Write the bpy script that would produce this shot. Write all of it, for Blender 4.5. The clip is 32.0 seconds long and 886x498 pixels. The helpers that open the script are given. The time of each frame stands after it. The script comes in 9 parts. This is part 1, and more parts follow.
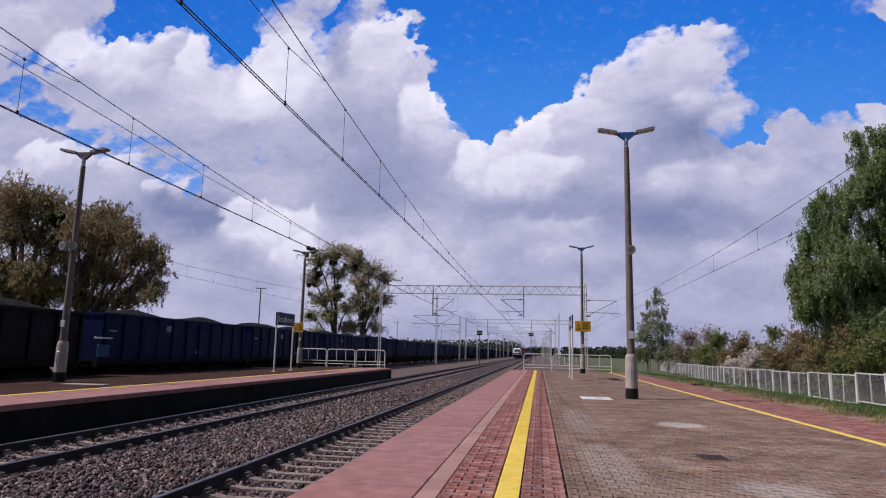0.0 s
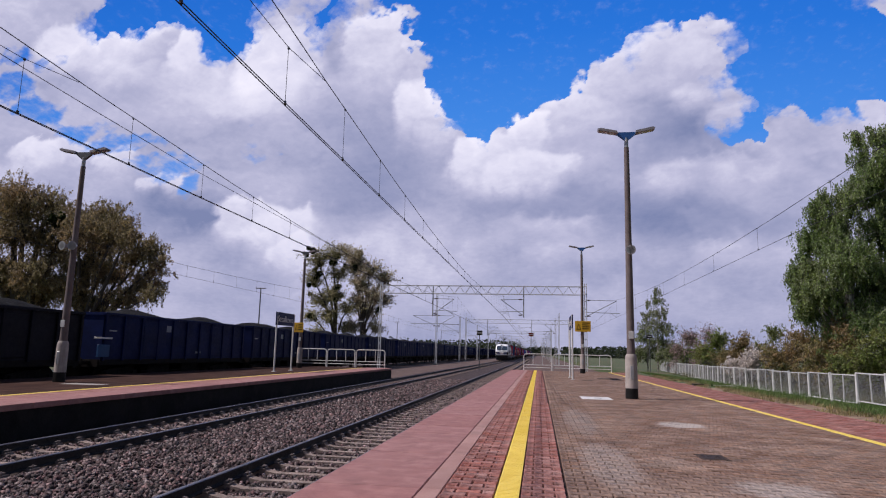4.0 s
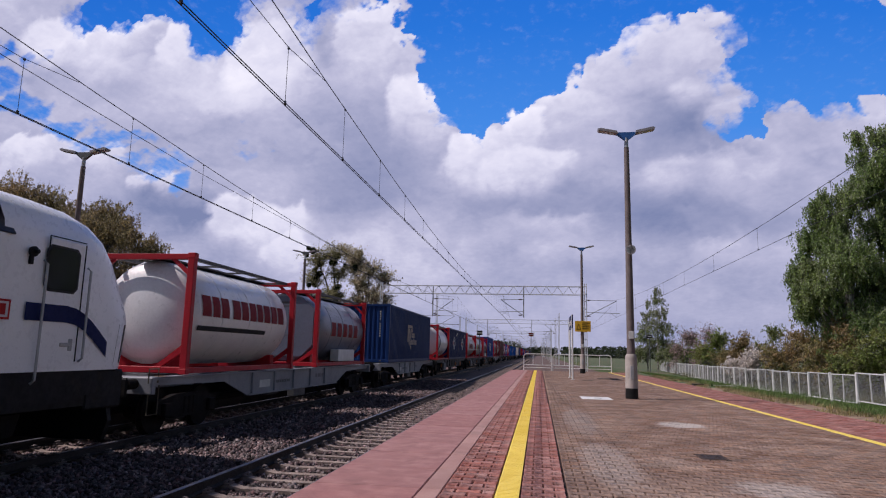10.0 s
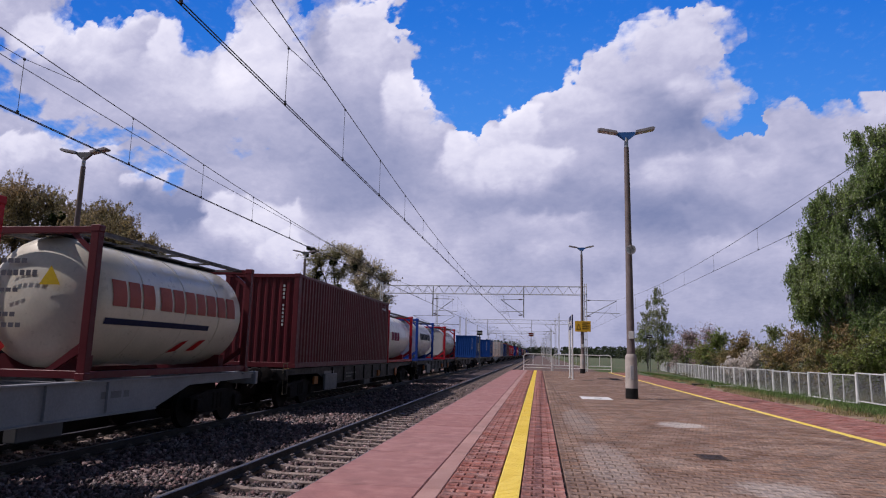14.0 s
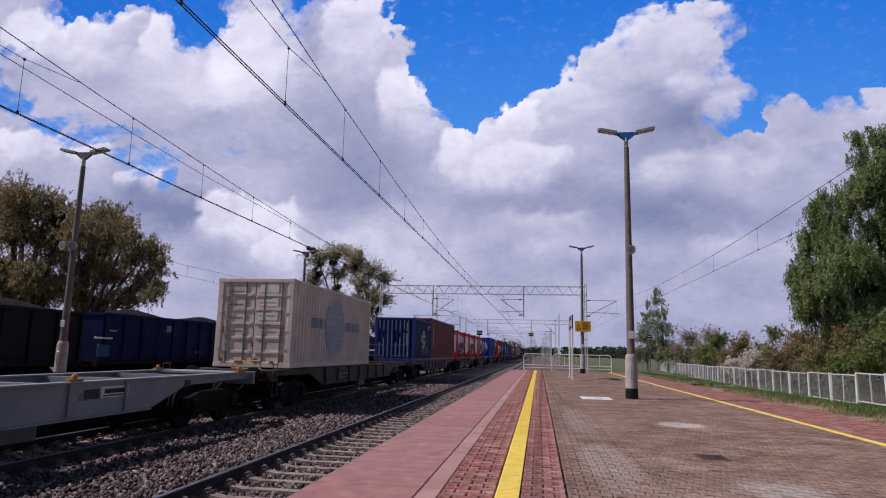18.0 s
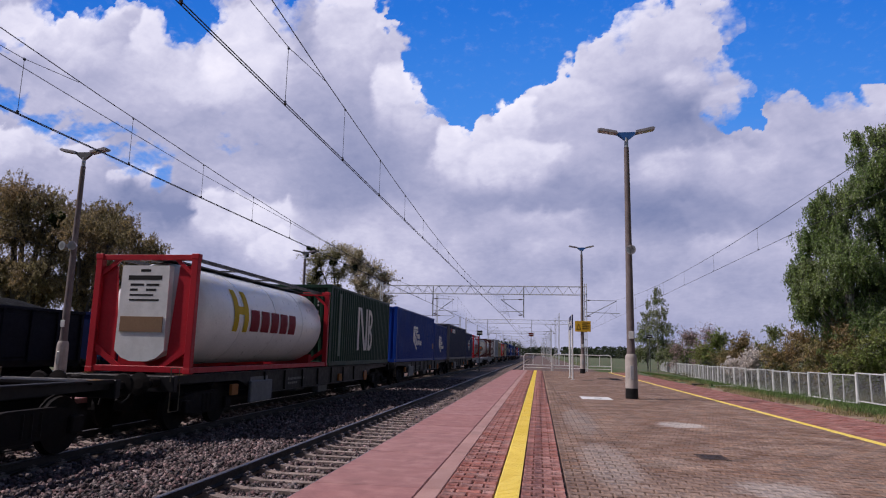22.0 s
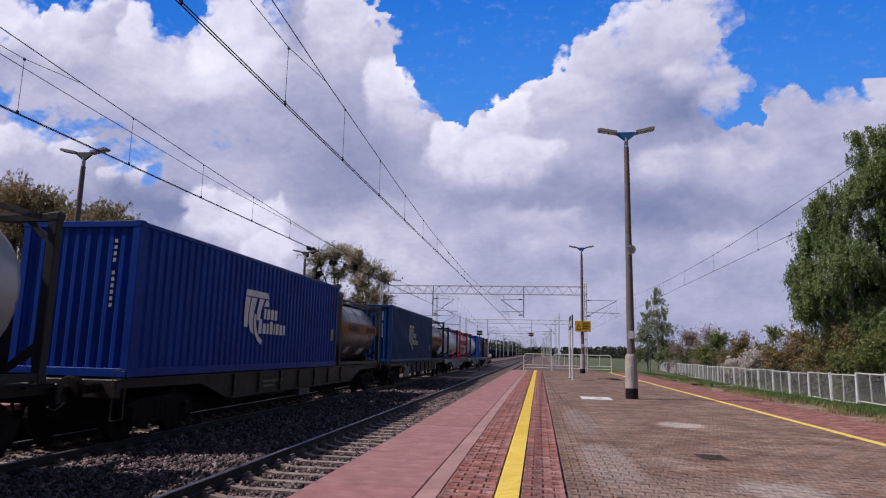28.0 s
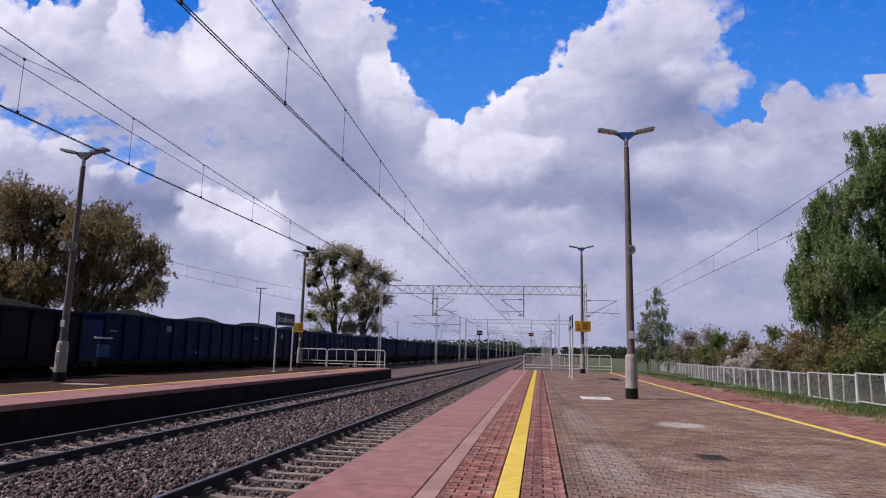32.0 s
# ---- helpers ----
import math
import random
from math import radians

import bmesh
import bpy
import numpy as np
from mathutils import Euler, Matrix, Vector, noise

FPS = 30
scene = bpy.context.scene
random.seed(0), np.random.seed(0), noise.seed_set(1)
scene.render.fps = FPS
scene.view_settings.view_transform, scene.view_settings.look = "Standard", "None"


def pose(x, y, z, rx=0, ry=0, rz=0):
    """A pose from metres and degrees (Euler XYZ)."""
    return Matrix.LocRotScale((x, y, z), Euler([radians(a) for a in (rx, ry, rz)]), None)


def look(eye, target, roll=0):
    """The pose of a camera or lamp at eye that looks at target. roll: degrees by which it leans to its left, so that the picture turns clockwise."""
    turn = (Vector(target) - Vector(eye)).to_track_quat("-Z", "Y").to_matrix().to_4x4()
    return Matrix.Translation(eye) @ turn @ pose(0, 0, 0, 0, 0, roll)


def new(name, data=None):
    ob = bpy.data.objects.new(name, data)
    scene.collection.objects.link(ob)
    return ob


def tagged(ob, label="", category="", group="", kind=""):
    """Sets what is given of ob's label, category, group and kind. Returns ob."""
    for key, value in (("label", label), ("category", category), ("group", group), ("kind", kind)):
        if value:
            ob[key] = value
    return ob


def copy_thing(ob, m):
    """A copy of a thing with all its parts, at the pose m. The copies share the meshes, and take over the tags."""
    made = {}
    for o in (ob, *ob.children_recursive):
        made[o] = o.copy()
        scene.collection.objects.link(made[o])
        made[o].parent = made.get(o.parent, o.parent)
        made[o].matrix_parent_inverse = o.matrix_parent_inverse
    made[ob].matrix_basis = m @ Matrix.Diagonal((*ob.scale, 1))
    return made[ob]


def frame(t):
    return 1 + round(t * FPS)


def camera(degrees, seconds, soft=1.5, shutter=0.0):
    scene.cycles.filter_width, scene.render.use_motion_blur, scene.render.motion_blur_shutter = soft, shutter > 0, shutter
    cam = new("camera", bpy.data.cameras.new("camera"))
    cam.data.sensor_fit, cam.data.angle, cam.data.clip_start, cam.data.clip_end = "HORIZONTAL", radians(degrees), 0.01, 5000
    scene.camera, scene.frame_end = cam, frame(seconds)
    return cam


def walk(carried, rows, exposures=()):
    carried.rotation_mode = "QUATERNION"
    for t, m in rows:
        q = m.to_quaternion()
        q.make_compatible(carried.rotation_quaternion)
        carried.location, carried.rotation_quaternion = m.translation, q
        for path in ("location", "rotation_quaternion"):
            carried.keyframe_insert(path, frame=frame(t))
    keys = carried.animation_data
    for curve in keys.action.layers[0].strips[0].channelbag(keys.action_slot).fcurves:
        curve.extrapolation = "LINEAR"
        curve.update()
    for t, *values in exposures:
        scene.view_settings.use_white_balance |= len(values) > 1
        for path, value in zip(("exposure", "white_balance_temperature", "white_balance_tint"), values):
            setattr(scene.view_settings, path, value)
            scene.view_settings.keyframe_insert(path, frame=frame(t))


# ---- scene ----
cam = camera(68.84, 32.0, soft=1.15)
EYE = Vector((0.0, 0.0, 1.215))
AIM = EYE + Vector((-0.1469, 0.9766, 0.1571))
walk(cam, [(0.0, look(EYE, AIM, 1.335)), (32.0, look(EYE, AIM, 1.335))], exposures=[(0.0, -0.40, 6400, 21), (32.0, -0.40, 6400, 21)])

# ---- the plan, in metres: z = 0 is the top of the platforms ----
RAIL_Z = -0.561                       # top of the rails
NEAR_X, FAR_X, COAL_X = -3.74, -8.55, -19.05   # track centres
EDGE_X = -2.06                        # edge of the platform on which the camera stands
LEFT_EDGE, LEFT_BACK = -10.22, -17.30  # the other platform
SPEED, T0 = 26.587, 18.0              # the freight train runs towards the camera
GROUND_Z = -0.98

# ---- light ----
SUN_AZ, SUN_EL = radians(-104.0), radians(51.0)   # azimuth from +y, clockwise
sun_dir = Vector((math.sin(SUN_AZ) * math.cos(SUN_EL), math.cos(SUN_AZ) * math.cos(SUN_EL), math.sin(SUN_EL)))
world = bpy.data.worlds.new("sky")
scene.world = world
world.use_nodes = True
wn = world.node_tree.nodes
sky = wn.new("ShaderNodeTexSky")
sky.sky_type, sky.sun_disc = "NISHITA", False
sky.sun_elevation, sky.sun_rotation = SUN_EL, SUN_AZ
sky.air_density, sky.dust_density = 1.0, 1.0
world.node_tree.links.new(sky.outputs[0], wn["Background"].inputs[0])
wn["Background"].inputs[1].default_value = 0.062
sun_data = bpy.data.lights.new("sun", "SUN")
sun_data.energy, sun_data.angle, sun_data.color = 4.6, radians(0.8), (1.0, 0.95, 0.88)
sun = new("sun", sun_data)
sun.matrix_world = look(sun_dir * 50, (0, 0, 0))


# ---- materials ----
def material(name, base, rough=0.7, metal=0.0, tones=(), scale=3.0, fine=40.0, amount=0.25, bump=0.0, bump_scale=60.0,
             dirt=None, dirt_scale=1.2, dirt_at=0.55, vary=0.0, islands=False, coat=0.0, emission=0.0, streak=False, world_space=False, spots=(), spot_colour=(0.4, 0.37, 0.34), sheen=0.5):
    """A surface: base colour, broad blotches, fine grain, stains and relief, in object space."""
    m = bpy.data.materials.new(name)
    m.use_nodes = True
    n, l = m.node_tree.nodes, m.node_tree.links
    b = n["Principled BSDF"]
    co = n.new("ShaderNodeTexCoord")
    where = n.new("ShaderNodeNewGeometry").outputs["Position"] if world_space else co.outputs["Object"]
    if streak:
        mp = n.new("ShaderNodeMapping")
        mp.inputs["Scale"].default_value = (3.0, 3.0, 0.35)
        l.new(where, mp.inputs[0])
        streaky = mp.outputs[0]
    else:
        streaky = where

    def noise_at(size, detail=4.0, src=where, rough_=0.6):
        t = n.new("ShaderNodeTexNoise")
        t.inputs["Scale"].default_value, t.inputs["Detail"].default_value, t.inputs["Roughness"].default_value = size, detail, rough_
        l.new(src, t.inputs["Vector"])
        return t.outputs["Fac"]

    def mixed(a, c, fac, blend="MIX"):
        x = n.new("ShaderNodeMix")
        x.data_type, x.blend_type = "RGBA", blend
        if isinstance(fac, float):
            x.inputs[0].default_value = fac
        else:
            l.new(fac, x.inputs[0])
        for s, v in ((6, a), (7, c)):
            if isinstance(v, tuple):
                x.inputs[s].default_value = (*v, 1)
            else:
                l.new(v, x.inputs[s])
        return x.outputs[2]

    def ramp(src, lo, hi, low=0.0, high=1.0):
        r = n.new("ShaderNodeMapRange")
        r.inputs[1].default_value, r.inputs[2].default_value, r.inputs[3].default_value, r.inputs[4].default_value = lo, hi, low, high
        l.new(src, r.inputs[0])
        return r.outputs[0]

    colour = base
    for i, tone in enumerate(tones):
        colour = mixed(colour, tone, ramp(noise_at(scale * (1 + 0.7 * i)), 0.4, 0.62))
    if vary:
        if islands:
            rnd = n.new("ShaderNodeNewGeometry").outputs["Random Per Island"]
        else:
            rnd = n.new("ShaderNodeObjectInfo").outputs["Random"]
        hs = n.new("ShaderNodeHueSaturation")
        l.new(ramp(rnd, 0, 1, 1 - vary, 1 + vary), hs.inputs["Value"])
        mul = n.new("ShaderNodeMath")
        mul.operation = "MULTIPLY"
        mul.inputs[1].default_value = 7.31
        l.new(rnd, mul.inputs[0])
        fr = n.new("ShaderNodeMath")
        fr.operation = "FRACT"
        l.new(mul.outputs[0], fr.inputs[0])
        l.new(ramp(fr.outputs[0], 0, 1, 1 - vary * 0.6, 1 + vary * 0.6), hs.inputs["Saturation"])
        if isinstance(colour, tuple):
            hs.inputs["Color"].default_value = (*colour, 1)
        else:
            l.new(colour, hs.inputs["Color"])
        colour = hs.outputs[0]
    if dirt:
        colour = mixed(colour, dirt, ramp(noise_at(dirt_scale, 6.0, streaky, 0.7), dirt_at, dirt_at + 0.16, 0.0, 0.8))
    for sx, sy, rx, ry, strength in spots:
        mp = n.new("ShaderNodeMapping")
        mp.inputs["Location"].default_value, mp.inputs["Scale"].default_value = (-sx / rx, -sy / ry, 0), (1 / rx, 1 / ry, 0)
        l.new(where, mp.inputs[0])
        ln = n.new("ShaderNodeVectorMath")
        ln.operation = "LENGTH"
        l.new(mp.outputs[0], ln.inputs[0])
        sub = n.new("ShaderNodeMath")
        sub.operation = "MULTIPLY_ADD"
        l.new(noise_at(6.0, 5.0), sub.inputs[0])
        sub.inputs[1].default_value = 1.3
        l.new(ln.outputs["Value"], sub.inputs[2])
        colour = mixed(colour, spot_colour, ramp(sub.outputs[0], 1.25, 1.6, strength, 0.0))
    if amount:
        g = ramp(noise_at(fine, 3.0), 0.25, 0.75, 1 - amount, 1 + amount)
        colour = mixed(colour, (0, 0, 0), 0.0) if isinstance(colour, tuple) else colour
        v = n.new("ShaderNodeHueSaturation")
        l.new(colour, v.inputs["Color"])
        l.new(g, v.inputs["Value"])
        colour = v.outputs[0]
    if isinstance(colour, tuple):
        b.inputs["Base Color"].default_value = (*colour, 1)
    else:
        l.new(colour, b.inputs["Base Color"])
    l.new(ramp(noise_at(fine * 0.3), 0.3, 0.7, max(rough - 0.12, 0.02), min(rough + 0.12, 1)), b.inputs["Roughness"])
    b.inputs["Metallic"].default_value = metal
    b.inputs["Specular IOR Level"].default_value = sheen
    if coat:
        b.inputs["Coat Weight"].default_value, b.inputs["Coat Roughness"].default_value = coat, 0.08
    if emission:
        b.inputs["Emission Color"].default_value, b.inputs["Emission Strength"].default_value = (*base, 1), emission
    if bump:
        bp = n.new("ShaderNodeBump")
        bp.inputs["Strength"].default_value, bp.inputs["Distance"].default_value = bump, 0.02
        l.new(noise_at(bump_scale, 5.0), bp.inputs["Height"])
        l.new(bp.outputs[0], b.inputs["Normal"])
    return m


CACHE = {}


def paint(r, g, b, rough=0.5, dirty=0.6, fade=0.25):
    """Weathered paint on steel, one material a colour."""
    key = (r, g, b, rough, dirty, fade)
    if key not in CACHE:
        pale = tuple(min(c * (1 + fade), 1) for c in (r, g, b))
        CACHE[key] = material("paint", (r, g, b), rough, tones=(pale,), scale=0.8, fine=25, amount=0.1, bump=0.04, bump_scale=30,
                              dirt=(0.005 + r * 0.45, 0.004 + g * 0.42, 0.003 + b * 0.42), dirt_scale=1.1, dirt_at=0.72 - 0.16 * dirty, streak=True, sheen=0.13 if b > 3 * r or max(r, g, b) < 0.06 else 0.26)
    return CACHE[key]


STONE = material("ballast", (0.122, 0.080, 0.081), 0.9, tones=((0.315, 0.24, 0.236), (0.038, 0.025, 0.028)), scale=9.0, fine=120, amount=0.25, vary=0.75, islands=True, bump=0.3, bump_scale=200, world_space=True)
# much darker than STONE: shade in the gaps between stones is put into this colour
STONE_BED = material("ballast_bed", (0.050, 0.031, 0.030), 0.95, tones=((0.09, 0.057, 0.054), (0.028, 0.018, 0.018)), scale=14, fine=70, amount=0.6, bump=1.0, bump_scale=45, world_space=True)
CONCRETE = material("concrete", (0.42, 0.40, 0.37), 0.85, tones=((0.34, 0.32, 0.30),), scale=2, fine=90, amount=0.2, dirt=(0.2, 0.17, 0.15), bump=0.25, bump_scale=120)
# near-black base: the shade on the sunless wall is put into the colour
DARK_WALL = material("shaded_concrete", (0.018, 0.016, 0.017), 0.9, tones=((0.010, 0.009, 0.009),), scale=1.5, fine=60, amount=0.3, dirt=(0.03, 0.026, 0.024), bump=0.3, sheen=0.2)
OLD_PAVING = material("old_paving", (0.066, 0.036, 0.028), 0.95, tones=((0.09, 0.053, 0.042), (0.046, 0.026, 0.021)), scale=0.8, fine=60, amount=0.35, bump=0.2, sheen=0.05, world_space=True)
SLEEPER = material("sleeper_concrete", (0.33, 0.255, 0.22), 0.88, tones=((0.24, 0.185, 0.16),), scale=3, fine=80, amount=0.25, dirt=(0.22, 0.16, 0.13), dirt_scale=3, bump=0.3, vary=0.12, world_space=True)
RAIL_STEEL = material("rail_steel", (0.016, 0.013, 0.013), 0.75, tones=((0.024, 0.018, 0.016),), scale=4, fine=60, amount=0.3, bump=0.2)
RAIL_HEAD = material("rail_head", (0.26, 0.25, 0.27), 0.5, metal=0.9, tones=((0.18, 0.17, 0.18),), scale=2, fine=50, amount=0.1)
CLIP = material("fastening_steel", (0.20, 0.165, 0.155), 0.7, metal=0.3, fine=60, amount=0.3)
SLAB = material("red_slab", (0.345, 0.16, 0.152), 0.85, tones=((0.40, 0.205, 0.19), (0.29, 0.135, 0.13)), scale=2.6, fine=150, amount=0.22, vary=0.06, dirt=(0.21, 0.11, 0.10), dirt_scale=2.2, dirt_at=0.6, bump=0.15, bump_scale=150, world_space=True)
SLAB_PALE = material("pale_slab", (0.42, 0.25, 0.225), 0.85, tones=((0.36, 0.2, 0.18),), scale=1.6, fine=110, amount=0.16, vary=0.06, dirt=(0.25, 0.15, 0.14), bump=0.15, bump_scale=150, world_space=True)
PAVER_RED = material("red_paver", (0.315, 0.128, 0.105), 0.88, tones=((0.43, 0.215, 0.185), (0.24, 0.092, 0.076)), scale=2.2, fine=120, amount=0.25, vary=0.22, islands=True, dirt=(0.25, 0.17, 0.14), dirt_scale=2.4, dirt_at=0.62, bump=0.25, bump_scale=160, world_space=True)
PAVER_TAN = material("grey_tan_paver", (0.250, 0.158, 0.117), 0.9, tones=((0.325, 0.222, 0.172), (0.195, 0.117, 0.086)), scale=0.7, spots=((2.55, 12.6, 0.50, 0.62, 0.62), (2.25, 6.75, 0.55, 0.5, 0.35), (0.80, 8.0, 0.40, 2.0, 0.22), (0.75, 13.0, 0.35, 3.0, 0.18)), spot_colour=(0.58, 0.55, 0.53), fine=120, amount=0.3, vary=0.24, islands=True, dirt=(0.34, 0.28, 0.24), dirt_scale=2.6, dirt_at=0.63, bump=0.25, bump_scale=160, world_space=True)
JOINT = material("paver_joint", (0.028, 0.014, 0.012), 0.95, tones=((0.042, 0.022, 0.018),), scale=5, fine=90, amount=0.3, bump=0.3, world_space=True)
YELLOW = material("yellow_strip", (0.90, 0.70, 0.13), 0.7, tones=((0.84, 0.63, 0.10),), scale=2, fine=90, amount=0.12, dirt=(0.62, 0.47, 0.16), dirt_scale=9, dirt_at=0.68, vary=0.03, world_space=True)
EARTH = material("earth", (0.125, 0.078, 0.066), 0.95, tones=((0.165, 0.11, 0.092), (0.09, 0.06, 0.05)), scale=0.6, fine=30, amount=0.4, bump=0.6, bump_scale=12, world_space=True)
FIELD = material("field_grass", (0.042, 0.085, 0.022), 0.95, tones=((0.07, 0.105, 0.034), (0.11, 0.10, 0.05)), scale=0.12, fine=8, amount=0.4, bump=0.5, bump_scale=4, world_space=True)
GRASS = material("grass_blades", (0.075, 0.15, 0.03), 0.8, tones=((0.16, 0.19, 0.06), (0.065, 0.13, 0.025)), scale=0.5, fine=20, amount=0.3, vary=0.3, islands=True)
DULL_WEED = material("dull_weeds", (0.12, 0.125, 0.055), 0.85, tones=((0.20, 0.17, 0.10), (0.07, 0.09, 0.035)), scale=0.8, fine=20, amount=0.3, vary=0.3, islands=True)
DRY_GRASS = material("dry_grass", (0.36, 0.28, 0.14), 0.9, tones=((0.16, 0.14, 0.06),), scale=1, fine=20, amount=0.3, vary=0.3, islands=True)
BLACK = material("black_paint", (0.012, 0.012, 0.013), 0.55, tones=((0.02, 0.019, 0.018),), scale=4, fine=60, amount=0.2, bump=0.1, sheen=0.2)
UNDER = material("running_gear", (0.009, 0.008, 0.0085), 0.8, tones=((0.016, 0.012, 0.011),), scale=3, fine=40, amount=0.35, bump=0.2, sheen=0.12)
POLE = material("spun_concrete", (0.185, 0.15, 0.148), 0.85, tones=((0.14, 0.112, 0.11),), scale=3, fine=90, amount=0.18, dirt=(0.13, 0.11, 0.10), dirt_scale=2, bump=0.15, streak=True)
GALV = material("galvanised_steel", (0.46, 0.47, 0.49), 0.5, metal=0.55, tones=((0.38, 0.39, 0.41),), scale=3, fine=60, amount=0.12, dirt=(0.3, 0.27, 0.24), dirt_scale=3, dirt_at=0.64)
WHITE_PAINT = material("white_paint", (0.76, 0.76, 0.75), 0.5, tones=((0.66, 0.66, 0.65),), scale=3, fine=60, amount=0.06, dirt=(0.42, 0.38, 0.34), dirt_scale=4, dirt_at=0.66, streak=True)
WIRE = material("overhead_wire", (0.045, 0.05, 0.055), 0.6, metal=0.4, fine=50, amount=0.1)
LAMP_CASE = material("lamp_case", (0.33, 0.31, 0.335), 0.6, tones=((0.25, 0.235, 0.25),), scale=6, fine=60, amount=0.15)
BLUE_TRIM = material("blue_bracket", (0.02, 0.11, 0.36), 0.5, tones=((0.03, 0.13, 0.40),), scale=5, fine=60, amount=0.15)
BARK = material("bark", (0.06, 0.05, 0.043), 0.95, tones=((0.12, 0.10, 0.085),), scale=6, fine=40, amount=0.4, bump=0.8, bump_scale=25)
BIRCH_BARK = material("birch_bark", (0.5, 0.48, 0.45), 0.9, tones=((0.08, 0.07, 0.065),), scale=4, fine=40, amount=0.3, bump=0.4, bump_scale=25)


def leaf_material(name, base, other, vary=0.35, through_light=0.4):
    """Leaves: matt, and partly lit through."""
    m = material(name, base, 0.65, tones=(other,), scale=0.35, fine=15, amount=0.2, vary=vary, islands=True, sheen=0.2)
    n, l = m.node_tree.nodes, m.node_tree.links
    b = n["Principled BSDF"]
    tr = n.new("ShaderNodeBsdfTranslucent")
    l.new(b.inputs["Base Color"].links[0].from_socket, tr.inputs["Color"])
    mx = n.new("ShaderNodeMixShader")
    mx.inputs[0].default_value = through_light
    l.new(b.outputs[0], mx.inputs[1])
    l.new(tr.outputs[0], mx.inputs[2])
    l.new(mx.outputs[0], n["Material Output"].inputs[0])
    return m


WILLOW = leaf_material("willow_leaves", (0.305, 0.265, 0.145), (0.41, 0.30, 0.175), vary=0.5, through_light=0.45)
BIRCH = leaf_material("birch_leaves", (0.205, 0.29, 0.115), (0.295, 0.365, 0.16), vary=0.5, through_light=0.5)
BIRCH_YOUNG = leaf_material("young_birch_leaves", (0.24, 0.29, 0.14), (0.30, 0.31, 0.18))
POPLAR = leaf_material("young_leaves", (0.44, 0.41, 0.22), (0.36, 0.33, 0.19))
POPLAR_PALE = leaf_material("pale_young_leaves", (0.66, 0.57, 0.46), (0.50, 0.46, 0.30))
MISTLETOE = leaf_material("mistletoe_leaves", (0.03, 0.045, 0.018), (0.045, 0.06, 0.02))
HEDGE = leaf_material("shrub_leaves", (0.21, 0.27, 0.085), (0.30, 0.28, 0.11))
RUSSET = leaf_material("russet_leaves", (0.36, 0.26, 0.135), (0.25, 0.26, 0.105))
BLOSSOM = leaf_material("blossom", (0.75, 0.70, 0.66), (0.6, 0.52, 0.48), 0.2)
PINKISH = leaf_material("pink_twigs", (0.46, 0.33, 0.32), (0.30, 0.22, 0.20))
FAR_WOOD = leaf_material("far_wood", (0.035, 0.05, 0.028), (0.05, 0.062, 0.032), 0.2)


